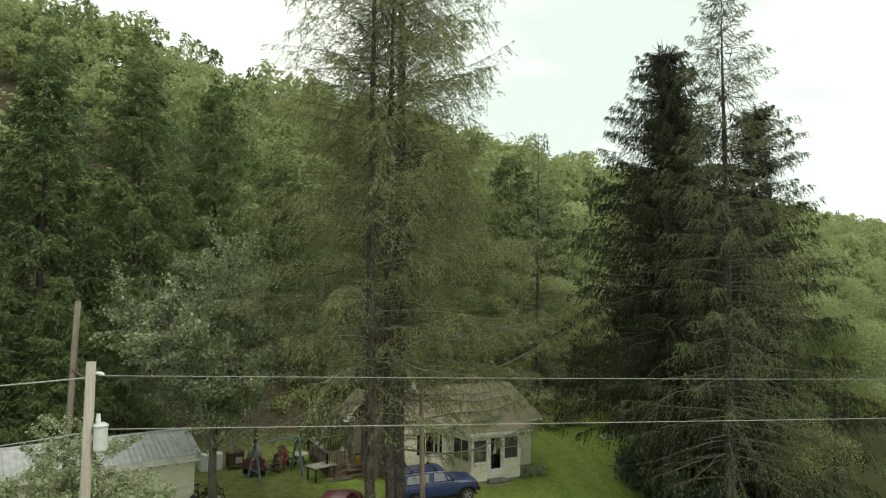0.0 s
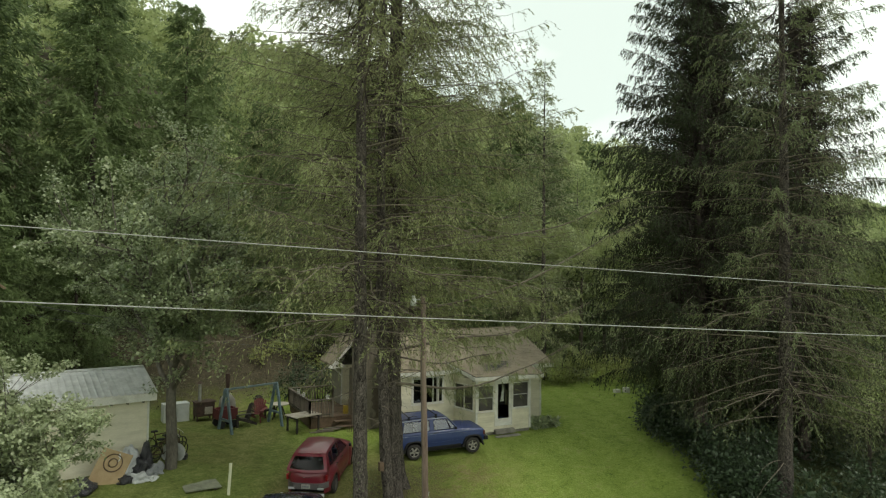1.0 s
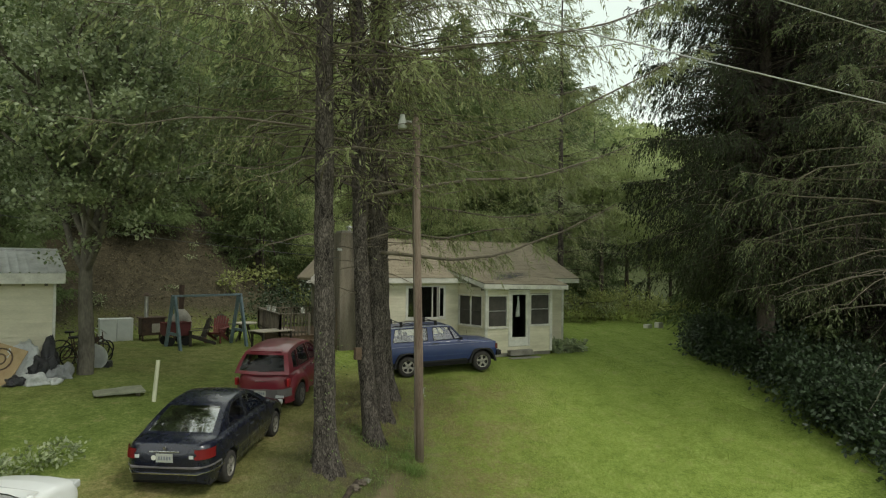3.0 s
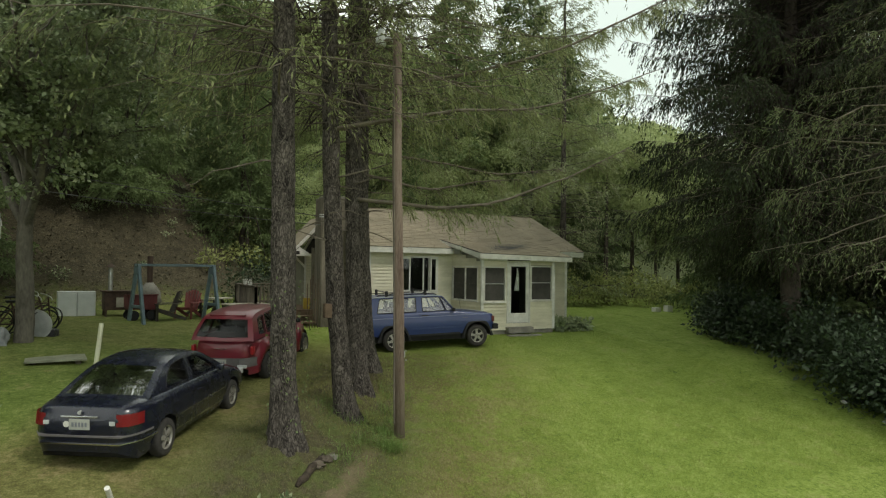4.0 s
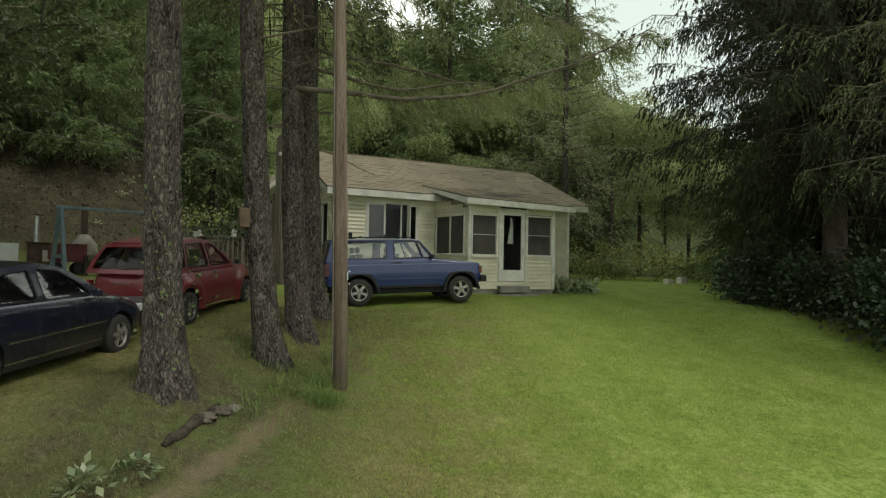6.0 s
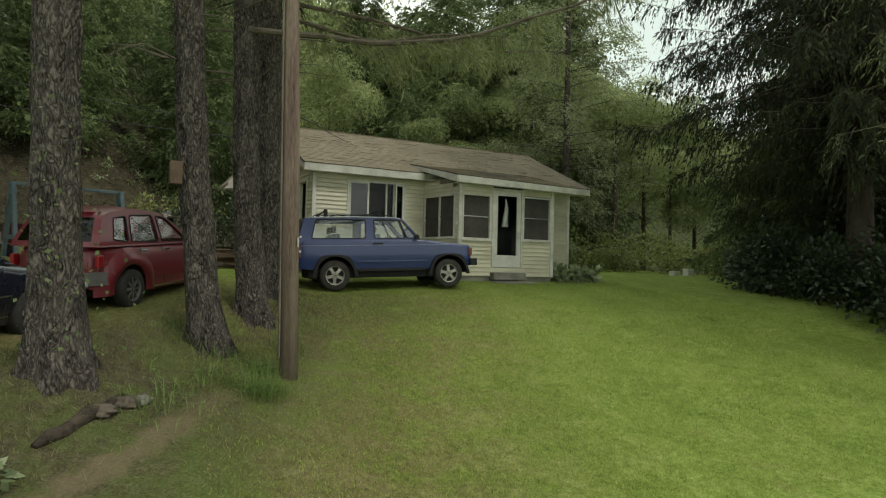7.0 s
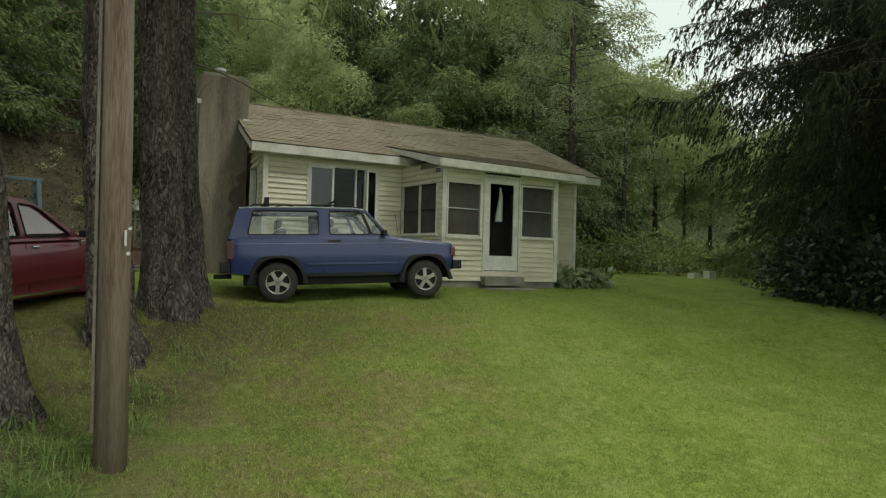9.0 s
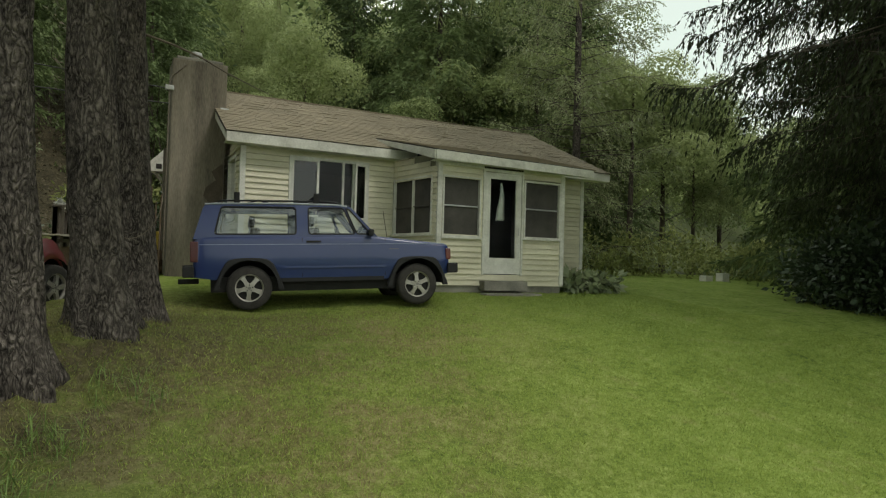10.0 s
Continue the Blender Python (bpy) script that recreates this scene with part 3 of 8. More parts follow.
def limbs(seed, H, r, crown_z, crown_r, forks=5):
    """Limb paths of a broadleaf tree: trunk, boughs, branches; and the twig ends."""
    rng = np.random.default_rng(seed)
    paths, radii, ends = [], [], []

    def grow(p, d, length, rad, level):
        pts, q, dd = [p], np.array(p, float), np.array(d, float)
        for _ in range(5):
            dd = unit(dd + rng.normal(0, 0.13, 3) + np.array([0, 0, 0.05]))
            q = q + dd * length / 5
            pts.append(q.copy())
        paths.append(pts)
        radii.append(np.linspace(rad, rad * 0.55, 6))
        if level == 3:
            ends.append((pts[3], pts[5], dd))
            return
        for _ in range(forks):
            k = rng.integers(2, 6)
            side = unit(np.cross(dd, rng.normal(0, 1, 3)))
            nd = unit(dd * rng.uniform(0.45, 0.9) + side * rng.uniform(0.5, 1.0) + np.array([0, 0, 0.12]))
            grow(pts[k], nd, length * rng.uniform(0.45, 0.72), rad * 0.5, level + 1)
        ends.append((pts[4], pts[5], dd))
        for k in (2, 3, 4):
            side = unit(np.cross(dd, rng.normal(0, 1, 3)))
            ends.append((pts[k] + 0.1 * side, pts[k] + side * length * 0.3, dd))

    pts = [np.array([0.04 * math.sin(1.3 * k), 0.03 * k, -0.3 + (crown_z + 0.5) * k / 5]) for k in range(6)]
    paths.append(pts)
    radii.append(np.linspace(r * 1.15, r * 0.8, 6))
    for k in range(8):
        a = 2.4 * k + rng.uniform(0, 0.6)
        tilt = (0.12, 0.5, 0.9, 1.3)[k % 4]
        start = pts[5] if k % 2 else pts[4]
        grow(start, unit(np.array([tilt * math.cos(a), tilt * math.sin(a), 1])), (H - crown_z) * (0.62, 0.55, 0.45, 0.38)[k % 4], r * 0.55, 1)
    paths, radii = np.array(paths), np.array(radii)
    return paths, radii, ends


def broadleaf(name, x, y, seed, H, r, crown_z, crown_r, leaf, per, label, bark, leaves, forks=5, category="tree", group=""):
    t = thing(name, (x, y, gz(x, y)), label, category, group)
    paths, radii, ends = limbs(seed, H, r, crown_z, crown_r, forks)
    flat = paths.reshape(-1, 3)
    wide = np.percentile(np.hypot(flat[:, 0], flat[:, 1]), 97)
    sx, sz = crown_r / wide, H / (flat[:, 2].max() + 0.3)
    scale = np.array([sx, sx, sz])
    low = paths[:, :, 2:3] > crown_z * 0.6
    paths = np.where(low, paths * scale, paths * np.array([1, 1, sz]))
    v, f = tubes(paths[:1], radii[:1], 12)
    child("trunk", link_mesh("trunk", v.tolist(), f.tolist(), bark, True), t)
    v, f = tubes(paths[1:], radii[1:], 5)
    child("branchwork", link_mesh("branchwork", v.tolist(), f.tolist(), bark, True), t, kind="stuff")
    rng = np.random.default_rng(seed + 9)
    a = np.array([e[0] for e in ends]) * scale
    b = np.array([e[1] for e in ends]) * scale
    k = len(a)
    who = np.repeat(np.arange(k), per)
    u = rng.uniform(0, 1.25, (k * per, 1))
    p = a[who] * (1 - u) + b[who] * u + rng.normal(0, 1, (k * per, 3)) * np.array([0.14, 0.14, 0.07]) * crown_r / 3.5
    d = unit(rng.normal(0, 1, (k * per, 3)) + np.array([0, 0, -0.35]))
    sd = unit(np.cross(d, rng.normal(0, 0.45, (k * per, 3)) + np.array([0, 0, 1.0])))
    ln = leaf * rng.uniform(0.65, 1.35, k * per)
    child("crown", quad_mesh("crown", kites(p, d, sd, ln, ln * 0.75), leaves), t)
    return t


broadleaf("maple", 3.95, 31.4, 31, 13.0, 0.19, 3.4, 4.5, 0.115, 150, "leafy green maple with a dark leaning trunk, beside the shed", BARK_GREY, MAPLE)
broadleaf("young_maple", -0.6, 25.6, 32, 6.8, 0.07, 0.5, 2.6, 0.09, 170, "young pale-leaved tree in front of the shed", BARK_GREY, MAPLE)
broadleaf("young_maple", -5.2, 27.5, 33, 9.5, 0.1, 1.0, 2.6, 0.1, 100, "young leafy tree beyond the utility pole", BARK_GREY, MAPLE)


# ---- the woods on the hill ----
def crown_cloud(rng, kind, H, R, count, size):
    """Leaf quads of one woodland tree round the origin."""
    if kind == "conifer":
        z = H * (0.12 + 0.88 * rng.uniform(0, 1, count) ** 1.25)
        az = rng.uniform(0, 6.28, count)
        lay = 0.78 + 0.22 * np.sin(z * 5.5 + 2 * np.sin(az * 2))
        rad = R * (1 - z / (H * 1.02)) ** 0.8 * lay * rng.uniform(0.55, 1.05, count)
        p = np.stack([rad * np.cos(az), rad * np.sin(az), z], 1)
        d = unit(np.stack([np.cos(az), np.sin(az), rng.uniform(-1.4, -0.1, count)], 1) + rng.normal(0, 0.35, (count, 3)))
        return kites(p, d, unit(np.cross(d, rng.normal(0, 1, (count, 3)))), size * rng.uniform(0.7, 1.4, count), size * rng.uniform(0.25, 0.5, count))
    lobes = rng.integers(9, 15)
    c = np.stack([rng.normal(0, 0.42 * R, lobes), rng.normal(0, 0.42 * R, lobes), H * rng.uniform(0.35, 0.86, lobes)], 1)
    lr = R * rng.uniform(0.3, 0.52, lobes)
    who = rng.integers(0, lobes, count)
    nrm = unit(rng.normal(0, 1, (count, 3)) + np.array([0, 0, 0.7]))
    p = c[who] + nrm * (lr[who] * rng.uniform(0.72, 1.1, count))[:, None] * np.array([1, 1, 0.8])
    d = unit(np.cross(nrm, rng.normal(0, 1, (count, 3))) + 0.25 * nrm - np.array([0, 0, 0.3]))
    return kites(p, d, unit(np.cross(d, nrm + rng.normal(0, 0.4, (count, 3)))), size * rng.uniform(0.6, 1.4, count), size * rng.uniform(0.5, 0.9, count))


def woodland_tree(name, seed, kind, H, R, count, size):
    rng = np.random.default_rng(seed)
    t = thing(name, (0, 0, 0), "leafy broadleaf tree standing in the hillside woods" if kind == "leafy" else "dark green conifer standing in the hillside woods", "tree", "trees at the wood's edge")
    child("trunk", trunk_mesh("trunk", H * 0.92, 0.014 * H, BARK_DARK, seed, seg=9, rough=0.02), t)
    n = 34
    h = H * rng.uniform(0.15, 0.85, n)
    az = rng.uniform(0, 6.28, n)
    L = R * rng.uniform(0.4, 0.95, n) * (1 - 0.75 * h / H)
    s = np.linspace(0, 1, 5)
    path = np.stack([np.cos(az)[:, None] * L[:, None] * s, np.sin(az)[:, None] * L[:, None] * s, h[:, None] + L[:, None] * (0.5 if kind == "leafy" else -0.1) * s], -1)
    v, f = tubes(path, 0.03 * L[:, None] / R * (1.1 - s) * H / 12)
    child("branchwork", link_mesh("branchwork", v.tolist(), f.tolist(), BARK_DARK), t, kind="stuff")
    if kind == "leafy":
        leaves = crown_cloud(rng, kind, H, R, count, size)
    else:
        leaves = conifer(seed, H, H * 0.05, R, 220, 12, 8, size, hang=1.0, droop=0.25, power=0.72, slim=0.3, inner=0.04, fan=0.3, low=0.8, reach=1.5)[4]
    child("crown", quad_mesh("crown", leaves, WOODS if kind == "leafy" else PINE), t)
    return t


protos = [woodland_tree("broadleaf_tree", 41, "leafy", 13, 4.0, 19000, 0.14), woodland_tree("broadleaf_tree", 42, "leafy", 16, 4.4, 21000, 0.15),
          woodland_tree("broadleaf_tree", 43, "leafy", 10, 3.4, 15000, 0.125),
          woodland_tree("conifer", 44, "conifer", 17, 5.0, 0, 0.25), woodland_tree("conifer", 45, "conifer", 20, 5.8, 0, 0.27)]
# first row behind the house and the yard: which tree, place
EDGE = ((4, -9.5, 42, 0.95), (4, -4.0, 45, 0.95), (3, 1.0, 48, 1.1), (4, 6.5, 53, 0.9), (3, 12.5, 50, 0.75), (3, -14.5, 40, 1.1), (3, -6.5, 39, 0.8), (4, -19, 37, 1.0), (2, 16.5, 48, 0.75), (0, 19.0, 50, 0.85), (4, 23.0, 55, 0.8),
        (2, 22.5, 47, 0.8), (0, 27, 49, 0.9), (3, 31.5, 52, 0.95), (4, 37.0, 53.0, 0.95), (1, 34, 58, 0.9), (0, 42, 56, 0.8), (3, -2.5, 38.5, 0.6), (3, 0.6, 41.5, 0.55), (0, -7.5, 35, 0.6), (4, -16, 46, 1.0), (4, 32, 51, 1.1), (3, 36, 52, 1.15), (1, 29, 53, 1.2), (4, 26, 50, 1.0), (1, 41, 53, 1.1),
        (1, -22, 46, 1.0), (0, -13, 52, 1.1), (3, 13, 59, 0.9), (1, 18, 62, 1.0), (2, 31, 46.5, 0.6), (3, 6.5, 48, 0.6), (0, 36, 24, 0.9), (1, 42, 29.5, 0.9), (0, 47, 26, 1.0), (2, 52, 33, 1.2), (0, 40.5, 36.5, 0.9), (1, 58, 30, 0.9), (2, 46, 40, 1.1), (0, 35, 17, 0.8), (1, 41, 13, 0.8), (4, 33.5, 31.5, 0.9), (0, 52, 20, 0.9), (1, 64, 40, 1.0), (0, 56, 46, 1.0), (2, 31, 22, 0.7), (3, 32.0, 27.5, 1.0), (2, 32, 17.5, 0.7), (2, 38, 44, 0.9), (0, 37.6, 45.7, 0.95), (0, 34.2, 44.6, 0.98), (2, 41.2, 45.0, 1.05), (2, 44.5, 43.5, 0.95), (1, 30.5, 47.5, 0.95))
used = set()
for k, (which, x, y, s) in enumerate(EDGE):
    m = pose(x, y, gz(x, y) - 0.2, 0, 0, 77 * k) @ Matrix.Scale(s, 4)
    if which in used:
        c = copy_thing(protos[which], m)
    else:
        used.add(which)
        c = protos[which]
    c.matrix_world = m


def build_far_woods():
    rng = np.random.default_rng(7)
    leafy, pines = [], []
    n = 2350
    u = rng.uniform(0, 1, n)
    X = -150 + 720 * rng.uniform(0, 1, n)
    D = 47 + 160 * u
    for x, d in zip(X, D):
        y = (d + 0.217 * x) / 0.976
        far = math.hypot(x, y - 2)
        if far < (58 if x < 36 else 50) or (16 < x < 34 and 60 < d < 74):
            continue
        if x > 120 and rng.uniform() < 0.4:
            continue
        H = rng.uniform(7, 17)
        kind = "conifer" if rng.uniform() < (0.5 if x < 45 else 0.18) else "leafy"
        near = far < 130
        q = crown_cloud(rng, kind, H, H * rng.uniform(0.26, 0.36), 900 if near else 330, (0.52 if near else 1.05))
        (pines if kind == "conifer" else leafy).append(q + np.array([x, y, gz(x, y) - 0.5]))
    tagged(new("broadleaf_woods", quad_mesh("broadleaf_woods", np.concatenate(leafy), WOODS)), "dense green broadleaf woods covering the hillside to its ridge", "woods", kind="stuff")
    tagged(new("conifer_woods", quad_mesh("conifer_woods", np.concatenate(pines), PINE)), "dark conifers scattered through the hillside woods", "woods", kind="stuff")


build_far_woods()


# ---- the house ----
SIDING = surface("cream_vinyl_siding", (0.49, 0.46, 0.335), (0.71, 0.67, 0.515), 0.5, 2.2, bump=0.08, fine=34, random_ob=0.12, stretch=(0.5, 1, 1.6))
WALLCORE = surface("wall_sheathing", (0.2, 0.19, 0.15), (0.3, 0.29, 0.22), 0.9, 3)
WHITE = surface("weathered_white_trim", (0.44, 0.43, 0.38), (0.78, 0.77, 0.71), 0.55, 3.0, bump=0.12, fine=30)
ROOFING = surface("worn_brown_shingles", (0.17, 0.145, 0.105), (0.3, 0.258, 0.185), 0.95, 0.9, bump=0.6, fine=60, island=0.05, dist=0.006, spec=0.2)
TAR = surface("black_roof_edge", (0.012, 0.011, 0.010), (0.04, 0.036, 0.032), 0.9, 5, bump=0.3)
CONCRETE = surface("stained_concrete", (0.10, 0.095, 0.08), (0.36, 0.34, 0.29), 0.95, 1.6, bump=0.4, fine=50)
STUCCO = surface("sooty_chimney_render", (0.05, 0.043, 0.034), (0.3, 0.262, 0.205), 0.95, 1.5, bump=0.3, fine=40, stretch=(1.5, 1.5, 0.22))
PATCH = surface("bare_brown_patch", (0.06, 0.048, 0.036), (0.13, 0.105, 0.08), 0.95, 4, bump=0.4)
GLASS = glass_material("window_glass", (0.55, 0.58, 0.58), 0.22)
CLEARGLASS = glass_material("clear_door_glass", (0.92, 0.94, 0.93), 0.1)
SASHGLASS = glass_material("pale_reflecting_glass", (0.42, 0.44, 0.43), 0.4)
SCREEN = surface("insect_screen", (0.018, 0.017, 0.016), (0.085, 0.078, 0.068), 0.65, 1.6, bump=0.1, fine=90, spec=0.4)
# walls and ceilings coloured dark, so the glass shows unlit rooms
DARKROOM = surface("room_shade_walls", (0.05, 0.045, 0.04), (0.11, 0.10, 0.09), 0.9, 2)
ALU = surface("dull_aluminium", (0.38, 0.38, 0.38), (0.6, 0.6, 0.59), 0.4, 5, metal=0.8, bump=0.05)
CLOTH = surface("pale_cloth", (0.45, 0.45, 0.42), (0.68, 0.68, 0.64), 0.9, 8, bump=0.3)
OLDWOOD = surface("grey_weathered_boards", (0.06, 0.05, 0.04), (0.22, 0.19, 0.15), 0.9, 3, bump=0.5, fine=40, stretch=(1, 1, 0.3), random_ob=0.2)
BROWNWOOD = surface("brown_deck_boards", (0.07, 0.045, 0.028), (0.19, 0.13, 0.085), 0.85, 3, bump=0.4, fine=40, random_ob=0.2)
CHROME = surface("chrome", (0.6, 0.6, 0.6), (0.8, 0.8, 0.8), 0.15, 3, metal=1.0, bump=0)
BLACKPLASTIC = surface("black_plastic", (0.004, 0.004, 0.0043), (0.011, 0.011, 0.0115), 0.75, 8, bump=0.1)

house = thing("house", (0, 0, 0), "small cream-sided cabin with a glazed porch and worn brown roof", "house")


def side(origin, u, n):
    """A wall's own frame: u along it, n out of it, z up."""
    return Matrix(((u[0], n[0], 0, origin[0]), (u[1], n[1], 0, origin[1]), (0, 0, 1, origin[2]), (0, 0, 0, 1)))


def cells(length, height, holes):
    """The rectangles that remain of a wall when its openings are cut."""
    us = sorted({0, length, *[h[0] for h in holes], *[h[2] for h in holes]})
    out = []
    for a, b in zip(us, us[1:]):
        cuts = sorted((h[1], h[3]) for h in holes if h[0] < (a + b) / 2 < h[2])
        z = 0
        for c0, c1 in cuts:
            if c0 > z:
                out.append((a, z, b, c0))
            z = max(z, c1)
        if z < height:
            out.append((a, z, b, height))
    return out


COURSE = 0.112


def wall(name, m, length, height, holes, top=None, boards=True, board_from=0.0):
    """A wall with cut openings and lapped boards. top(u): a sloping upper edge."""
    bm = bmesh.new()
    for a, z0, b, z1 in cells(length, height, holes):
        add_box(bm, (a, -0.12, z0), (b, 0, z1))
    bm.transform(m)
    w = part(name, bm, WALLCORE, house)
    if not boards:
        return w
    rng = random.Random(len(name) + int(length * 100))
    z = board_from
    while z < height - 0.02:
        z1 = min(z + COURSE, height)
        spans, edges = [], sorted({0, length, *[h[0] for h in holes], *[h[2] for h in holes]})
        for a, b in zip(edges, edges[1:]):
            if any(h[0] < (a + b) / 2 < h[2] and h[1] < (z + z1) / 2 < h[3] for h in holes):
                continue
            if spans and abs(spans[-1][1] - a) < 1e-6:
                spans[-1][1] = b
            else:
                spans.append([a, b])
        for a, b in spans:
            if top is not None:
                while b - a > 0.1 and top(a) < z1:
                    a += 0.05
                while b - a > 0.1 and top(b) < z1:
                    b -= 0.05
                if b - a <= 0.12:
                    continue
            bm = bmesh.new()
            lip, sag = 0.034 + rng.uniform(-0.003, 0.004), rng.uniform(-0.0025, 0.0025)
            v = [bm.verts.new(p) for p in ((a, 0.001, z), (b, 0.001, z), (b, lip, z + sag), (a, lip, z - sag), (a, lip, z + 0.012), (b, lip, z + 0.012),
                                           (a, 0.003, z1 + 0.004), (b, 0.003, z1 + 0.004))]
            for f in ((0, 1, 2, 3), (3, 2, 5, 4), (4, 5, 7, 6), (0, 3, 4, 6), (1, 7, 5, 2)):
                bm.faces.new([v[i] for i in f])
            bm.transform(m)
            part("siding_board", bm, SIDING, w)
        z = z1
    return w


def trim(name, m, a, b, parent=None, mat=None, bevel=0.004, label=""):
    return part(name, box(a, b, bevel, m), mat or WHITE, parent or house, label)


def pane(m, u0, z0, u1, z1, n, parent, mat=None, name="pane", label=""):
    ob = part(name, box((u0, n - 0.003, z0), (u1, n + 0.003, z1), 0, m), mat or GLASS, parent, label)
    ob.visible_shadow = False
    return ob


def window(m, u0, z0, u1, z1, bars_u=(), bars_z=(), fw=0.055, mat=None, rail=None, name="window", label=""):
    """A framed window set in an opening: frame, sill, panes between its bars."""
    bm = bmesh.new()
    for a, b in (((u0, z0), (u0 + fw, z1)), ((u1 - fw, z0), (u1, z1)), ((u0 + fw, z0), (u1 - fw, z0 + fw)), ((u0 + fw, z1 - fw), (u1 - fw, z1))):
        add_box(bm, (a[0], -0.07, a[1]), (b[0], 0.045, b[1]))
    bm.transform(m)
    w = part(name, bm, WHITE, house, label)
    trim("sill", m, (u0 - 0.03, -0.02, z0 - 0.035), (u1 + 0.03, 0.07, z0 - 0.003), w)
    us = [u0 + fw, *bars_u, u1 - fw]
    for u in bars_u:
        trim("mullion", m, (u - 0.02, -0.05, z0 + fw), (u + 0.02, 0.02, z1 - fw), w)
    for k, (a, b) in enumerate(zip(us, us[1:])):
        pane(m, a, z0 + fw, b, z1 - fw, -0.03, w, mat)
        for z in bars_z:
            trim("meeting_rail", m, (a + 0.004, -0.028, z - 0.014), (b - 0.004, 0.004, z + 0.014), w, rail or WHITE)
    return w


# house frame: front wall at y 33.05, gables at x 13.45 and 21.70, ridge at y 36.3
FLOOR = 0.35
X0, X1, Y0, Y1 = 13.45, 21.70, 33.05, 39.55
slope = (4.62 - 3.04) / (36.3 - 32.75)
front = side((X0, Y0, FLOOR), (1, 0), (0, -1))
wall("wall", front, X1 - X0, 2.55, [(0.92, 1.16, 2.56, 2.37), (3.5, 0.02, 6.4, 2.4)])
left = side((X0, Y1, FLOOR), (0, -1), (-1, 0))
gable_top = lambda u: 2.62 + slope * min(u, 6.5 - u)
wall("gable_wall", left, 6.5, 2.55, [(5.05, 1.1, 5.95, 2.36)])
right = side((X1, Y0, FLOOR), (0, 1), (1, 0))
wall("gable_wall", right, 6.5, 2.55, [])
rear = side((X1, Y1, FLOOR), (-1, 0), (0, 1))
wall("wall", rear, X1 - X0, 2.55, [], boards=False)
for m in (left, right):
    bm = bmesh.new()
    v = [bm.verts.new(p) for p in ((0, 0, 2.55), (6.5, 0, 2.55), (3.25, 0, 2.55 + slope * 3.25 + 0.05), (0, -0.12, 2.55), (6.5, -0.12, 2.55), (3.25, -0.12, 2.6 + slope * 3.25))]
    for f in ((0, 1, 2), (5, 4, 3), (0, 3, 4, 1), (1, 4, 5, 2), (2, 5, 3, 0)):
        bm.faces.new([v[i] for i in f])
    bm.transform(m)
    g = part("gable_end", bm, SIDING, house)
    for k in range(13):
        z = 2.55 + 0.112 * k
        half = 3.25 - (z + 0.11 - 2.6) / slope
        if half > 0.15:
            bm = box((3.25 - half, 0.001, z), (3.25 + half, 0.016, z + 0.1), 0, m)
            part("siding_board", bm, SIDING, g)
part("foundation", box((X0 + 0.03, Y0 + 0.03, -0.5), (X1 - 0.03, Y1 - 0.03, FLOOR - 0.004)), CONCRETE, house)
part("room_floor", box((X0 + 0.13, Y0 + 0.13, FLOOR), (X1 - 0.13, Y1 - 0.13, FLOOR + 0.04)), BROWNWOOD, house)
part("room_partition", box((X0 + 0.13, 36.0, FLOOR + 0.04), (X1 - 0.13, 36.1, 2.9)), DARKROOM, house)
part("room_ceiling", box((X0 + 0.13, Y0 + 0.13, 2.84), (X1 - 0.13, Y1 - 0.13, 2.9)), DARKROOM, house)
# corner boards
trim("corner_board", front, (X1 - X0 - 0.05, -0.08, 0), (X1 - X0 + 0.045, 0.046, 2.5))

# the main roof: two slopes laid with courses, white eaves and rakes
RX0, RX1, RY0, RYR, RZ0, RZR = 13.1, 22.33, 32.75, 36.3, 3.04, 4.62
for s in (1, -1):
    bm = bmesh.new()
    ya, yb = (RY0, RYR) if s == 1 else (2 * RYR - RY0, RYR)
    v = [bm.verts.new(p) for p in ((RX0, ya, RZ0), (RX1, ya, RZ0), (RX1, yb, RZR), (RX0, yb, RZR), (RX0, ya, RZ0 - 0.06), (RX1, ya, RZ0 - 0.06), (RX1, yb, RZR - 0.06), (RX0, yb, RZR - 0.06))]
    for f in ((0, 1, 2, 3), (7, 6, 5, 4), (0, 4, 5, 1), (1, 5, 6, 2), (3, 7, 4, 0)):
        bm.faces.new([v[i] for i in f])
    part("roof_deck", bm, TAR, house)


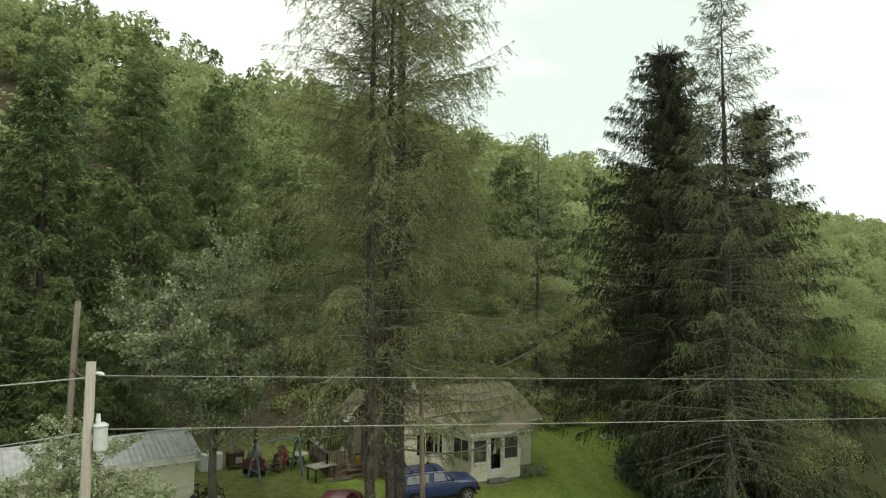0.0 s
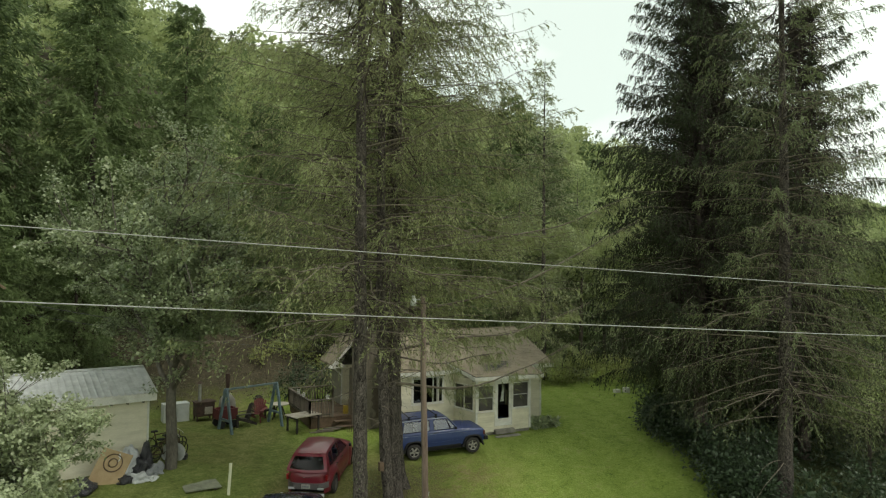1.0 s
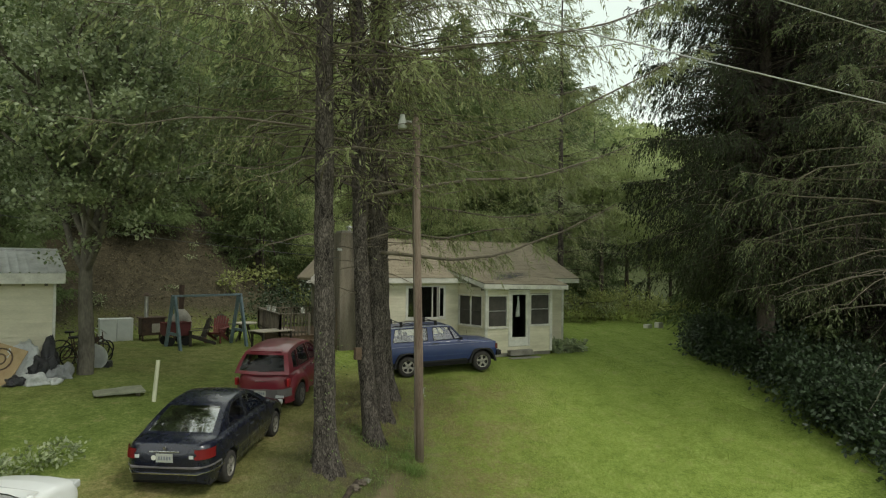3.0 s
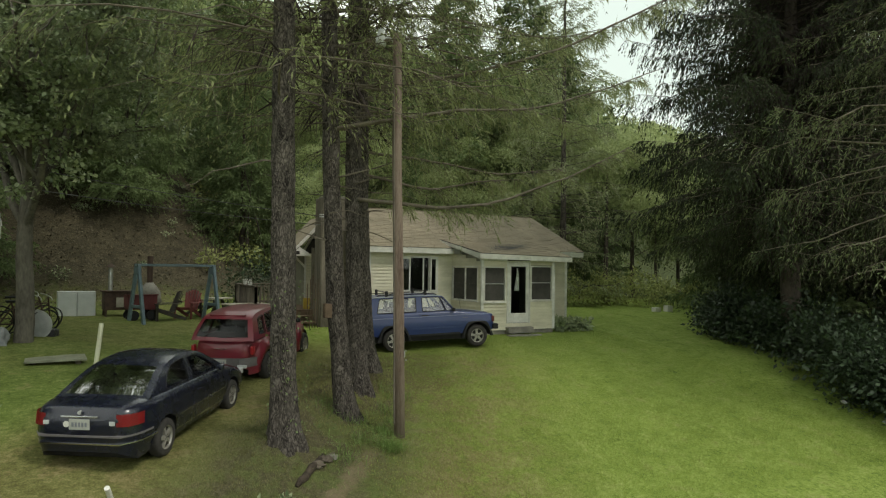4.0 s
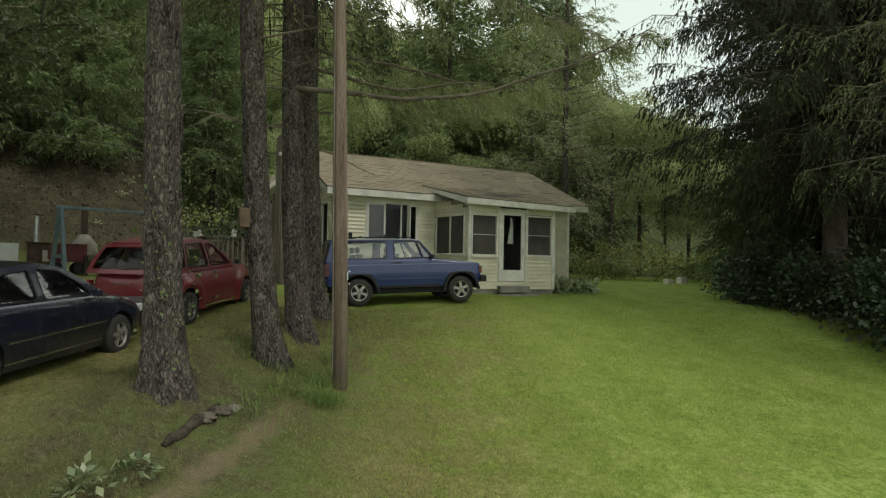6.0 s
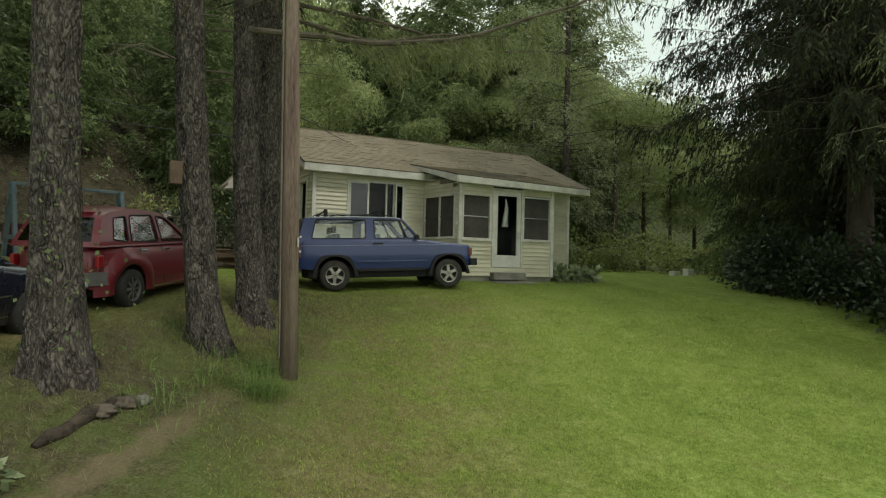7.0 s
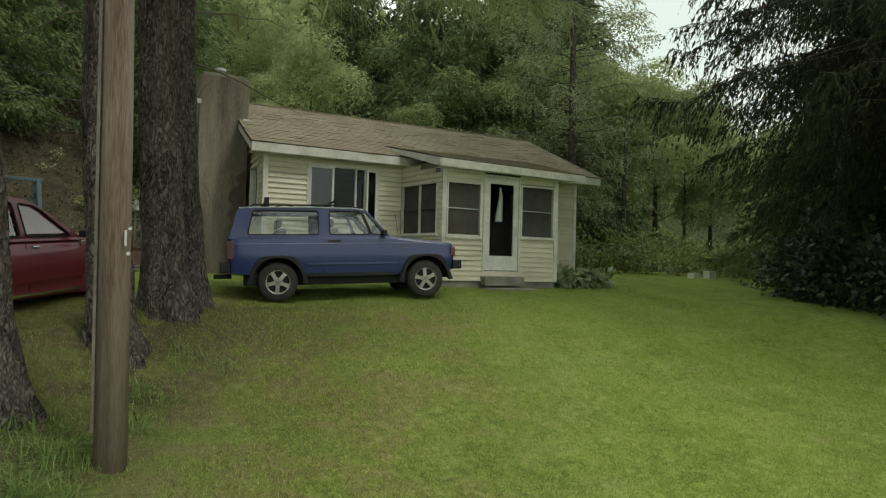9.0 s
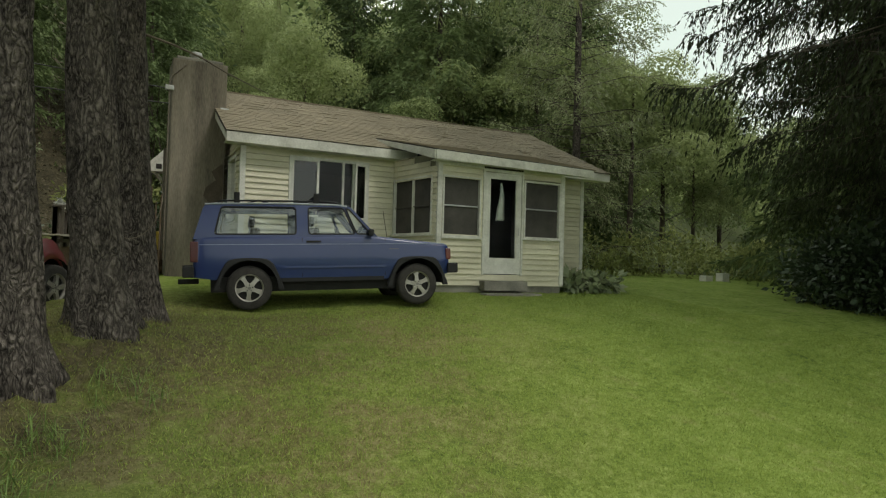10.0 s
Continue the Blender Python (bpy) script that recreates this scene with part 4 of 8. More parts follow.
def shingles(p00, p10, p01, p11, exposure, parent, seed, ragged=0.0):
    """Courses of overlapping shingles on a sloping four-cornered field; p00-p10 is its lower edge."""
    rng = random.Random(seed)
    p00, p10, p01, p11 = map(Vector, (p00, p10, p01, p11))
    rows = max(1, int((p01 - p00).length / exposure))
    up = (p10 - p00).cross(p01 - p00).normalized()
    for r in range(rows):
        t0, t1 = r / rows, min(1, (r + 1.25) / rows)
        bm = bmesh.new()
        a0, a1, b0, b1 = p00.lerp(p01, t0), p10.lerp(p11, t0), p00.lerp(p01, t1), p10.lerp(p11, t1)
        n = max(2, int((a1 - a0).length / 0.3))
        off = rng.random()
        stops = [0.0] + [min(1, max(0, (k + off) / n)) for k in range(n)] + [1.0]
        for f0, f1 in zip(stops, stops[1:]):
            if f1 - f0 < 0.004:
                continue
            jig = rng.uniform(-0.006, 0.01) - (ragged * rng.random() ** 2 if r < 3 else 0)
            lift = 0.011 + rng.uniform(0, 0.004) + (rng.random() ** 8) * 0.014
            d = (p01 - p00).normalized()
            lo0, lo1 = a0.lerp(a1, f0 + 0.0004) - d * jig, a0.lerp(a1, f1 - 0.0004) - d * jig
            hi0, hi1 = b0.lerp(b1, f0 + 0.0004), b0.lerp(b1, f1 - 0.0004)
            v = [bm.verts.new(p) for p in (lo0 + up * 0.003, lo1 + up * 0.003, lo1 + up * lift, lo0 + up * lift, hi1 + up * 0.004, hi0 + up * 0.004)]
            bm.faces.new((v[0], v[1], v[2], v[3]))
            bm.faces.new((v[3], v[2], v[4], v[5]))
        part("shingle_course", bm, ROOFING, parent, kind="stuff")


main_front = part("roof_covering", box((RX0 + 0.2, RYR - 0.06, RZR - 0.01), (RX1 - 0.0, RYR + 0.06, RZR + 0.022), 0.008), ROOFING, house)
shingles((RX0 - 0.015, RY0 - 0.03, RZ0), (RX1 + 0.015, RY0 - 0.03, RZ0), (RX0 - 0.015, RYR, RZR + 0.002), (RX1 + 0.015, RYR, RZR + 0.002), 0.135, main_front, 5)
rear_cover = part("roof_covering", box((RX0, 2 * RYR - RY0 - 0.02, RZ0), (RX1, 2 * RYR - RY0 + 0.02, RZ0 + 0.012)), ROOFING, house)
shingles((RX1, 2 * RYR - RY0, RZ0), (RX0, 2 * RYR - RY0, RZ0), (RX1, RYR, RZR), (RX0, RYR, RZR), 0.3, rear_cover, 6)
# eave boards: the front run stops where the porch roof cuts in
for a, b in ((RX0, 17.0), (20.55, RX1)):
    part("eave_board", box((a, RY0 - 0.02, RZ0 - 0.2), (b, RY0 + 0.012, RZ0 - 0.012), 0.004), WHITE, house)
    part("soffit", box((a, RY0 + 0.012, RZ0 - 0.2), (b, Y0 - 0.002, RZ0 - 0.185)), WHITE, house)
part("eave_board", box((RX0, 2 * RYR - RY0 - 0.01, RZ0 - 0.2), (RX1, 2 * RYR - RY0 + 0.02, RZ0 - 0.012), 0.004), WHITE, house)
for x in (RX0, RX1):
    for s in (1, -1):
        ya = RY0 if s == 1 else 2 * RYR - RY0
        bm = bmesh.new()
        dx = 0.025 if x == RX0 else -0.025
        v = [bm.verts.new(p) for p in ((x, ya, RZ0 - 0.02), (x, RYR, RZR - 0.02), (x, RYR, RZR - 0.19), (x, ya, RZ0 - 0.2), (x + dx, ya, RZ0 - 0.02), (x + dx, RYR, RZR - 0.02), (x + dx, RYR, RZR - 0.19), (x + dx, ya, RZ0 - 0.2))]
        for f in ((0, 1, 2, 3), (7, 6, 5, 4), (0, 4, 5, 1), (1, 5, 6, 2), (2, 6, 7, 3), (3, 7, 4, 0)):
            bm.faces.new([v[i] for i in f])
        part("rake_board", bm, WHITE, house)
# main front window: two opened casements and a dark middle
win = window(front, 0.9, 1.14, 2.58, 2.39, bars_u=(1.5, 2.03, 2.25), fw=0.05, name="window")
for u0, u1, a in ((0.95, 1.5, 3), (2.25, 2.53, -10)):
    hinge = u0 if a > 0 else u1
    m2 = front @ Matrix.Translation((hinge, 0.035, 0)) @ Matrix.Rotation(radians(a), 4, "Z") @ Matrix.Translation((-hinge, 0, 0))
    bm = bmesh.new()
    for p, q in (((u0, 1.18), (u0 + 0.045, 2.34)), ((u1 - 0.045, 1.18), (u1, 2.34)), ((u0 + 0.045, 1.18), (u1 - 0.045, 1.225)), ((u0 + 0.045, 2.295), (u1 - 0.045, 2.34))):
        add_box(bm, (p[0], -0.015, p[1]), (q[0], 0.02, q[1]))
    bm.transform(m2)
    sash = part("casement", bm, WHITE, win)
    bm = bmesh.new()
    bm.faces.new([bm.verts.new((u, 0.0, z)) for u, z in ((u0 + 0.04, 1.22), (u1 - 0.04, 1.22), (u1 - 0.04, 2.3), (u0 + 0.04, 2.3))])
    bm.transform(m2)
    part("sash_pane", bm, SASHGLASS, sash)
window(left, 5.03, 1.08, 5.97, 2.38, fw=0.06)

trim("corner_board", front, (-0.045, -0.06, 0.0), (0.06, 0.046, 2.6))

# ---- the glazed porch ----
PX0, PX1, PY = 16.90, 19.95, 31.52
pf = side((PX0, PY, FLOOR), (1, 0), (0, -1))
DOOR = (1.02, 0.12, 2.0, 2.27)
wall("porch_wall", pf, PX1 - PX0, 2.36, [(0.1, 0.86, 0.97, 2.07), DOOR, (2.02, 0.9, 2.96, 2.11)], board_from=-0.1)
# the cheek splays a little towards the house
CL = math.hypot(0.29, Y0 - PY)
cu = (0.29 / CL, -(Y0 - PY) / CL)
pl = side((PX0 - 0.29, Y0, FLOOR), cu, (cu[1], -cu[0]))
wall("porch_wall", pl, CL, 2.5, [(0.06, 0.9, 1.42, 2.07)], top=lambda u: 2.62 - 0.2 * u)
pr = side((PX1, PY, FLOOR), (0, 1), (1, 0))
wall("porch_wall", pr, Y0 - PY, 2.36, [], board_from=-0.1)
part("porch_base", box((PX0 + 0.02, PY + 0.02, -0.35), (PX1 - 0.02, Y0, FLOOR - 0.004)), CONCRETE, house)
part("porch_floor", box((PX0 + 0.1, PY + 0.1, FLOOR), (PX1 - 0.1, Y0, FLOOR + 0.05)), BROWNWOOD, house)
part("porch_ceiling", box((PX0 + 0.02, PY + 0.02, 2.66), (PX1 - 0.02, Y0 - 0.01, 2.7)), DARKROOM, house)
for u, w in ((-0.015, 0.1), (PX1 - PX0 - 0.085, 0.1)):
    trim("corner_post", pf, (u, -0.1, -0.1), (u + w, 0.046, 2.34))
window(pf, 0.1, 0.86, 0.97, 2.07, bars_z=(1.48,), fw=0.035, mat=SCREEN, rail=ALU, name="screen_window", label="porch window with a dark insect screen")
window(pf, 2.02, 0.9, 2.96, 2.11, bars_z=(1.52,), fw=0.035, mat=SCREEN, rail=ALU, name="screen_window", label="porch window with a dark insect screen")
window(pl, 0.06, 0.9, 1.42, 2.07, bars_u=(0.74,), bars_z=(1.47,), fw=0.03, mat=SCREEN, rail=SCREEN, name="screen_window", label="double porch side window with dark screens")
# storm door with one long pane
d0, dz0, d1, dz1 = DOOR
bm = bmesh.new()
for a, b in (((d0, dz0), (d0 + 0.04, dz1)), ((d1 - 0.04, dz0), (d1, dz1)), ((d0 + 0.04, dz1 - 0.05), (d1 - 0.04, dz1))):
    add_box(bm, (a[0], -0.1, a[1]), (b[0], 0.046, b[1]))
bm.transform(pf)
part("door_frame", bm, WHITE, house)
bm = bmesh.new()
a0, a1, b0, b1 = d0 + 0.045, d1 - 0.045, dz0 + 0.02, dz1 - 0.056
for p, q in (((a0, b0), (a0 + 0.14, b1)), ((a1 - 0.13, b0), (a1, b1)), ((a0 + 0.14, b0), (a1 - 0.13, b0 + 0.33)), ((a0 + 0.14, b1 - 0.13), (a1 - 0.13, b1))):
    add_box(bm, (p[0], -0.02, p[1]), (q[0], 0.018, q[1]))
bm.transform(pf)
door = part("storm_door", bm, WHITE, house, "white storm door with one long glass pane")
pane(pf, a0 + 0.14, b0 + 0.33, a1 - 0.13, b1 - 0.13, 0.0, door, CLEARGLASS)
hd = part("door_handle", tube([(a1 - 0.07, 0.03, 0.95), (a1 - 0.07, 0.06, 0.95), (a1 - 0.07, 0.06, 1.09), (a1 - 0.07, 0.03, 1.09)], 0.009, 8), ALU, door)
hd.data.transform(pf)
part("door_header", box((d0 + 0.02, 0.0, dz1 + 0.01), (d1 - 0.02, 0.05, dz1 + 0.07), 0.005, pf), TAR, house)
part("door_step", box((d0 - 0.03, 0.0, -0.2), (d1 + 0.03, 0.22, 0.0), 0.02, pf), CONCRETE, house)
part("door_step", box((d0 - 0.15, 0.22, -0.45), (d1 + 0.2, 0.5, -0.24), 0.03, pf), CONCRETE, house)
# a pale cloth hangs inside the door; boxes stand behind it
bm = bmesh.new()
rings = []
for k in range(9):
    t = k / 8
    w = 0.015 + 0.075 * t ** 0.8
    rings.append([bm.verts.new((1.5 + 0.02 * math.sin(5 * t) + w * math.cos(a) * (1 + 0.3 * math.cos(5 * a)), -0.055 + 0.3 * w * math.sin(a), 2.02 - 0.74 * t - (0.05 * (i % 2) if k == 8 else 0))) for i, a in enumerate([j * math.pi / 6 for j in range(12)])])
for r, s in zip(rings, rings[1:]):
    for k in range(12):
        bm.faces.new((r[k], r[(k + 1) % 12], s[(k + 1) % 12], s[k]))
bm.transform(pf)
ob = part("hanging_cloth", bm, CLOTH, None, smooth=True)
tagged(ob, "pale cloth hanging inside the glazed porch door", "cloth")
ob = part("storage_box", box((1.3, -0.55, 0.05), (1.85, -0.25, 0.42), 0.02, pf), surface("dark_blue_box", (0.03, 0.04, 0.1), (0.08, 0.1, 0.2), 0.5, 5), None)
tagged(ob, "dark blue box on the porch floor behind the door", "box")

# the porch roof: a shallow slope laid over the main one, sagging a little
q00, q10, q01, q11 = (16.74, 31.28, 2.87), (20.55, 31.28, 2.80), (16.3, 33.5, 3.385), (20.55, 33.5, 3.38)
bm = bmesh.new()
v = [bm.verts.new(p) for p in (q00, q10, q11, q01)] + [bm.verts.new((p[0], p[1], p[2] - 0.05)) for p in (q00, q10, q11, q01)]
for f in ((0, 1, 2, 3), (7, 6, 5, 4), (0, 4, 5, 1), (1, 5, 6, 2), (2, 6, 7, 3), (3, 7, 4, 0)):
    bm.faces.new([v[i] for i in f])
pdeck = part("porch_roof", bm, TAR, house)
shingles((q00[0], 31.24, 2.865), (q10[0] + 0.02, 31.24, 2.795), q01, (q11[0] + 0.02, q11[1], q11[2]), 0.135, pdeck, 8, ragged=0.06)


def slanted(name, a, b, drop_a, drop_b, thick, outward):
    """A board whose top edge runs from a to b."""
    bm = bmesh.new()
    a, b, o = Vector(a), Vector(b), Vector(outward) * thick
    pts = [a, b, b - Vector((0, 0, drop_b)), a - Vector((0, 0, drop_a))]
    v = [bm.verts.new(p) for p in pts] + [bm.verts.new(p + o) for p in pts]
    for f in ((3, 2, 1, 0), (4, 5, 6, 7), (0, 1, 5, 4), (1, 2, 6, 5), (2, 3, 7, 6), (3, 0, 4, 7)):
        bm.faces.new([v[i] for i in f])
    bmesh.ops.recalc_face_normals(bm, faces=bm.faces[:])
    return part(name, bm, WHITE, house)


slanted("eave_board", (16.72, 31.27, 2.85), (20.55, 31.27, 2.785), 0.17, 0.16, 0.025, (0, -1, 0))
slanted("rake_board", (16.72, 31.27, 2.852), (16.28, 33.5, 3.37), 0.18, 0.07, 0.025, (-1, 0, 0))
slanted("rake_board", (20.56, 31.27, 2.785), (20.56, 33.5, 3.36), 0.16, 0.07, 0.025, (1, 0, 0))
part("soffit", box((16.74, 31.28, 2.664), (20.55, PY + 0.02, 2.68)), WHITE, house)
part("frieze_board", box((-0.02, 0.0, 2.27), (PX1 - PX0 + 0.02, 0.03, 2.345), 0.004, pf), WHITE, house)

# ---- the chimney ----
chim = part("chimney", box((12.25, 34.4, -0.2), (13.32, 35.25, 4.72), 0.03), STUCCO, house, "tall rendered chimney dark with soot and damp")
bm = bmesh.new()
v = [bm.verts.new((13.28 - 0.2 * abs(math.sin(k * 1.3)) - (0.18 if 2 < k < 9 else 0.02), 34.394, 2.62 - 0.17 * k)) for k in range(12)] + [bm.verts.new((13.3, 34.394, 2.62 - 0.17 * k)) for k in range(12)]
for k in range(11):
    bm.faces.new((v[k], v[k + 1], v[k + 13], v[k + 12]))
part("bare_patch", bm, PATCH, chim)
part("chimney_crown", box((12.33, 34.48, 4.72), (13.24, 35.17, 4.8), 0.03), CONCRETE, chim)
cap = tube([(12.72, 34.75, 4.78), (12.72, 34.75, 4.9), (12.72, 34.75, 4.91), (12.72, 34.75, 4.97), (12.72, 34.75, 5.0)], [0.07, 0.07, 0.13, 0.12, 0.03], 14)
part("chimney_cap", cap, ALU, chim, "bright metal chimney cap")
part("conduit", tube([(12.2, 34.37, 0.6), (12.2, 34.37, 4.2), (12.24, 34.37, 4.32), (12.5, 34.4, 4.6)], 0.014, 8), OLDWOOD, chim)
part("flashing", box((13.2, 34.35, 3.72), (13.36, 34.42, 3.8), 0.004), ALU, chim)
part("service_bracket", box((12.12, 34.3, 4.02), (12.28, 34.38, 4.12), 0.01), ALU, chim)

# ---- the small rear wing: a steep half gable facing the drive, with a boxed eave return ----
WY, WX, WTOP = 37.7, 12.6, 2.85
part("wing_wall", box((WX, WY, 0.3), (X0 - 0.002, Y1 - 0.3, WTOP)), WALLCORE, house)
wing = side((WX, WY, FLOOR), (1, 0), (0, -1))
cover = part("wing_cladding", box((-0.02, 0.001, 0), (0.05, 0.03, 2.5), 0.003, wing), WHITE, house)
for k in range(22):
    part("siding_board", box((0.05, 0.001, 0.112 * k), (X0 - WX, 0.02, 0.112 * k + 0.106), 0, wing), SIDING, cover)
WEX, WEZ, WRX, WRZ = 12.02, 2.93, 13.32, 4.3
bm = bmesh.new()
v = [bm.verts.new((x, y, z)) for y in (WY - 0.32, Y1) for x, z in ((WEX, WEZ), (WRX, WRZ), (WRX, WRZ - 0.09), (WEX, WEZ - 0.09))]
for f in ((3, 2, 1, 0), (4, 5, 6, 7), (0, 1, 5, 4), (1, 2, 6, 5), (2, 3, 7, 6), (3, 0, 4, 7)):
    bm.faces.new([v[i] for i in f])
part("wing_roof", bm, ROOFING, house)
bm = bmesh.new()
v = [bm.verts.new((x, y, z)) for y in (WY - 0.345, WY - 0.325) for x, z in ((WEX - 0.02, WEZ + 0.0), (WRX, WRZ + 0.02), (WRX, WRZ - 0.16), (WEX - 0.02, WEZ - 0.16))]
for f in ((3, 2, 1, 0), (4, 5, 6, 7), (0, 1, 5, 4), (1, 2, 6, 5), (2, 3, 7, 6), (3, 0, 4, 7)):
    bm.faces.new([v[i] for i in f])
part("rake_board", bm, WHITE, house)
# gable face coloured near-black to stand for the dark under its overhang
bm = bmesh.new()
v = [bm.verts.new((x, y, z)) for y in (WY - 0.004, WY + 0.06) for x, z in ((WX, WTOP), (X0 - 0.01, WTOP), (X0 - 0.01, WRZ - 0.1), (WRX, WRZ - 0.1))]
for f in ((0, 1, 2, 3), (7, 6, 5, 4), (0, 4, 5, 1), (1, 5, 6, 2), (2, 6, 7, 3), (3, 7, 4, 0)):
    bm.faces.new([v[i] for i in f])
part("gable_end", bm, TAR, house)
bm = bmesh.new()
v = [bm.verts.new((x, y, z)) for y in (WY - 0.36, WY + 0.1) for x, z in ((WEX - 0.1, 2.72), (WX + 0.1, 2.74), (WX + 0.04, 2.86), (WEX + 0.28, 3.06), (WEX + 0.16, 3.02))]
bm.faces.new(v[:5][::-1])
bm.faces.new(v[5:])
for k in range(5):
    bm.faces.new((v[k], v[(k + 1) % 5], v[5 + (k + 1) % 5], v[5 + k]))
bmesh.ops.recalc_face_normals(bm, faces=bm.faces[:])
ret = part("eave_return", bm, WHITE, house)
part("vent", box((WEX + 0.14, WY - 0.366, 2.79), (WEX + 0.27, WY - 0.356, 2.91)), TAR, ret)
part("brace", beam((WX - 0.02, WY - 0.1, 2.3), (WEX + 0.12, WY - 0.2, 2.72), 0.07, 0.07), WHITE, house)

# ---- the side deck: rails, boards, steps ----
deck = thing("side_deck", (0, 0, 0), "weathered brown wooden deck with slatted rails beside the cabin", "deck")
DX0, DX1, DY0, DY1, DZ = 10.25, 13.42, 35.3, 38.9, 0.8
for k in range(26):
    y = DY0 + (DY1 - DY0) * k / 26
    part("deck_board", box((DX0, y, DZ - 0.03), (DX1, y + 0.128, DZ), 0.004), BROWNWOOD, deck)
part("deck_skirt", box((DX0 + 0.05, DY0 + 0.04, 0.1), (DX1, DY0 + 0.08, DZ - 0.03)), BROWNWOOD, deck)
part("deck_skirt", box((DX0 + 0.05, DY0 + 0.04, 0.1), (DX0 + 0.09, DY1, DZ - 0.03)), BROWNWOOD, deck)
for a, b in (((DX0, DY0), (11.35, DY0)), ((DX0, DY0), (DX0, DY1)), ((DX0, DY1), (WX - 0.05, DY1))):
    a3, b3 = (*a, DZ + 0.82), (*b, DZ + 0.82)
    part("handrail", beam(a3, b3, 0.14, 0.04), OLDWOOD, deck)
    part("bottom_rail", beam((*a, DZ + 0.12), (*b, DZ + 0.12), 0.04, 0.07), OLDWOOD, deck)
    n = int(math.dist(a, b) / 0.13)
    for k in range(n + 1):
        t = k / n
        x, y = a[0] + (b[0] - a[0]) * t, a[1] + (b[1] - a[1]) * t
        post = k in (0, n) or k % 10 == 0
        w = 0.045 if post else 0.02
        part("post" if post else "baluster", box((x - w, y - w, DZ), (x + w, y + w, DZ + 0.8), 0.004), OLDWOOD, deck)
part("roof_post", box((12.2, 35.35, DZ), (12.31, 35.46, 3.0), 0.006), OLDWOOD, deck)
part("brace", beam((12.25, 35.4, 2.45), (12.75, 35.4, 2.98), 0.07, 0.07), OLDWOOD, deck)
for k in range(3):
    part("stair_tread", box((11.4, 34.45 + 0.28 * k, 0.2 + 0.19 * k), (12.2, 34.75 + 0.28 * k, 0.24 + 0.19 * k), 0.005), BROWNWOOD, deck)
# iron stakes leaning beside the chimney
for k in range(5):
    x = 11.75 + 0.09 * k
    ob = part("garden_stake", tube([(x, 34.28, 0.25), (x + 0.02, 34.36, 1.75 + 0.15 * (k % 3))], 0.014, 6), BROWNWOOD)
    tagged(ob, "rusty brown garden stake leaning by the chimney", "stake", "stakes by the chimney")


# ---- vehicles ----
def paint(name, base, rough=0.28, dust=0.12):
    m, n, l, b = material(name)
    co = n.new("ShaderNodeTexCoord")
    t = n.new("ShaderNodeTexNoise")
    t.inputs["Scale"].default_value, t.inputs["Detail"].default_value, t.inputs["Roughness"].default_value = 3.0, 6, 0.7
    l.new(co.outputs["Object"], t.inputs["Vector"])
    r = n.new("ShaderNodeValToRGB")
    r.color_ramp.elements[0].position, r.color_ramp.elements[1].position = 0.4, 0.85
    r.color_ramp.elements[0].color = (*base, 1)
    r.color_ramp.elements[1].color = (*[c * (1 - dust) + d * dust for c, d in zip(base, (0.3, 0.28, 0.24))], 1)
    l.new(t.outputs["Fac"], r.inputs["Fac"])
    l.new(r.outputs["Color"], b.inputs["Base Color"])
    g = n.new("ShaderNodeMapRange")
    g.inputs["To Min"].default_value, g.inputs["To Max"].default_value = rough, rough + 0.25
    l.new(t.outputs["Fac"], g.inputs["Value"])
    l.new(g.outputs["Result"], b.inputs["Roughness"])
    b.inputs["Coat Weight"].default_value, b.inputs["Coat Roughness"].default_value = 0.5, 0.08
    return m


PAINT_BLUE = paint("faded_blue_car_paint", (0.012, 0.028, 0.118), 0.3, 0.03)
PAINT_RED = paint("crimson_car_paint", (0.15, 0.007, 0.019), 0.32, 0.06)
PAINT_BLACK = paint("blue_black_car_paint", (0.005, 0.0065, 0.018), 0.14, 0.012)
PAINT_WHITE = paint("white_car_paint", (0.72, 0.74, 0.74), 0.35, 0.05)
TYRE = surface("tyre_rubber", (0.012, 0.011, 0.01), (0.045, 0.041, 0.037), 0.9, 9, bump=0.3)
RIM = surface("alloy_rim", (0.22, 0.21, 0.19), (0.42, 0.4, 0.36), 0.42, 8, metal=0.5, bump=0.05)
GUTTER = surface("pale_roof_edge", (0.3, 0.32, 0.36), (0.5, 0.52, 0.56), 0.4, 9, metal=0.4, bump=0)
STEEL_RIM = surface("dull_steel_rim", (0.10, 0.095, 0.09), (0.26, 0.25, 0.23), 0.6, 8, metal=0.5, bump=0.1)
WELL = surface("wheel_well", (0.006, 0.006, 0.006), (0.016, 0.015, 0.014), 0.9, 5, bump=0)
CARGLASS = glass_material("car_glass", (0.86, 0.9, 0.88), 0.58)
BACKGLASS = glass_material("tinted_rear_glass", (0.3, 0.33, 0.33), 0.36)
HATCHGLASS = glass_material("dark_hatch_glass", (0.14, 0.15, 0.16), 0.3)
REARGLASS = glass_material("tinted_saloon_glass", (0.4, 0.43, 0.43), 0.84)
SEAT = surface("grey_car_seat", (0.03, 0.03, 0.032), (0.075, 0.073, 0.07), 0.9, 8, bump=0.2)
GREYBUMPER = surface("faded_grey_bumper", (0.075, 0.07, 0.07), (0.15, 0.138, 0.138), 0.6, 5, bump=0.1)
PLATE = surface("number_plate", (0.3, 0.31, 0.28), (0.46, 0.46, 0.42), 0.5, 14, bump=0)
PLATEBAR = surface("plate_marks", (0.12, 0.13, 0.16), (0.2, 0.21, 0.25), 0.6, 14, bump=0)


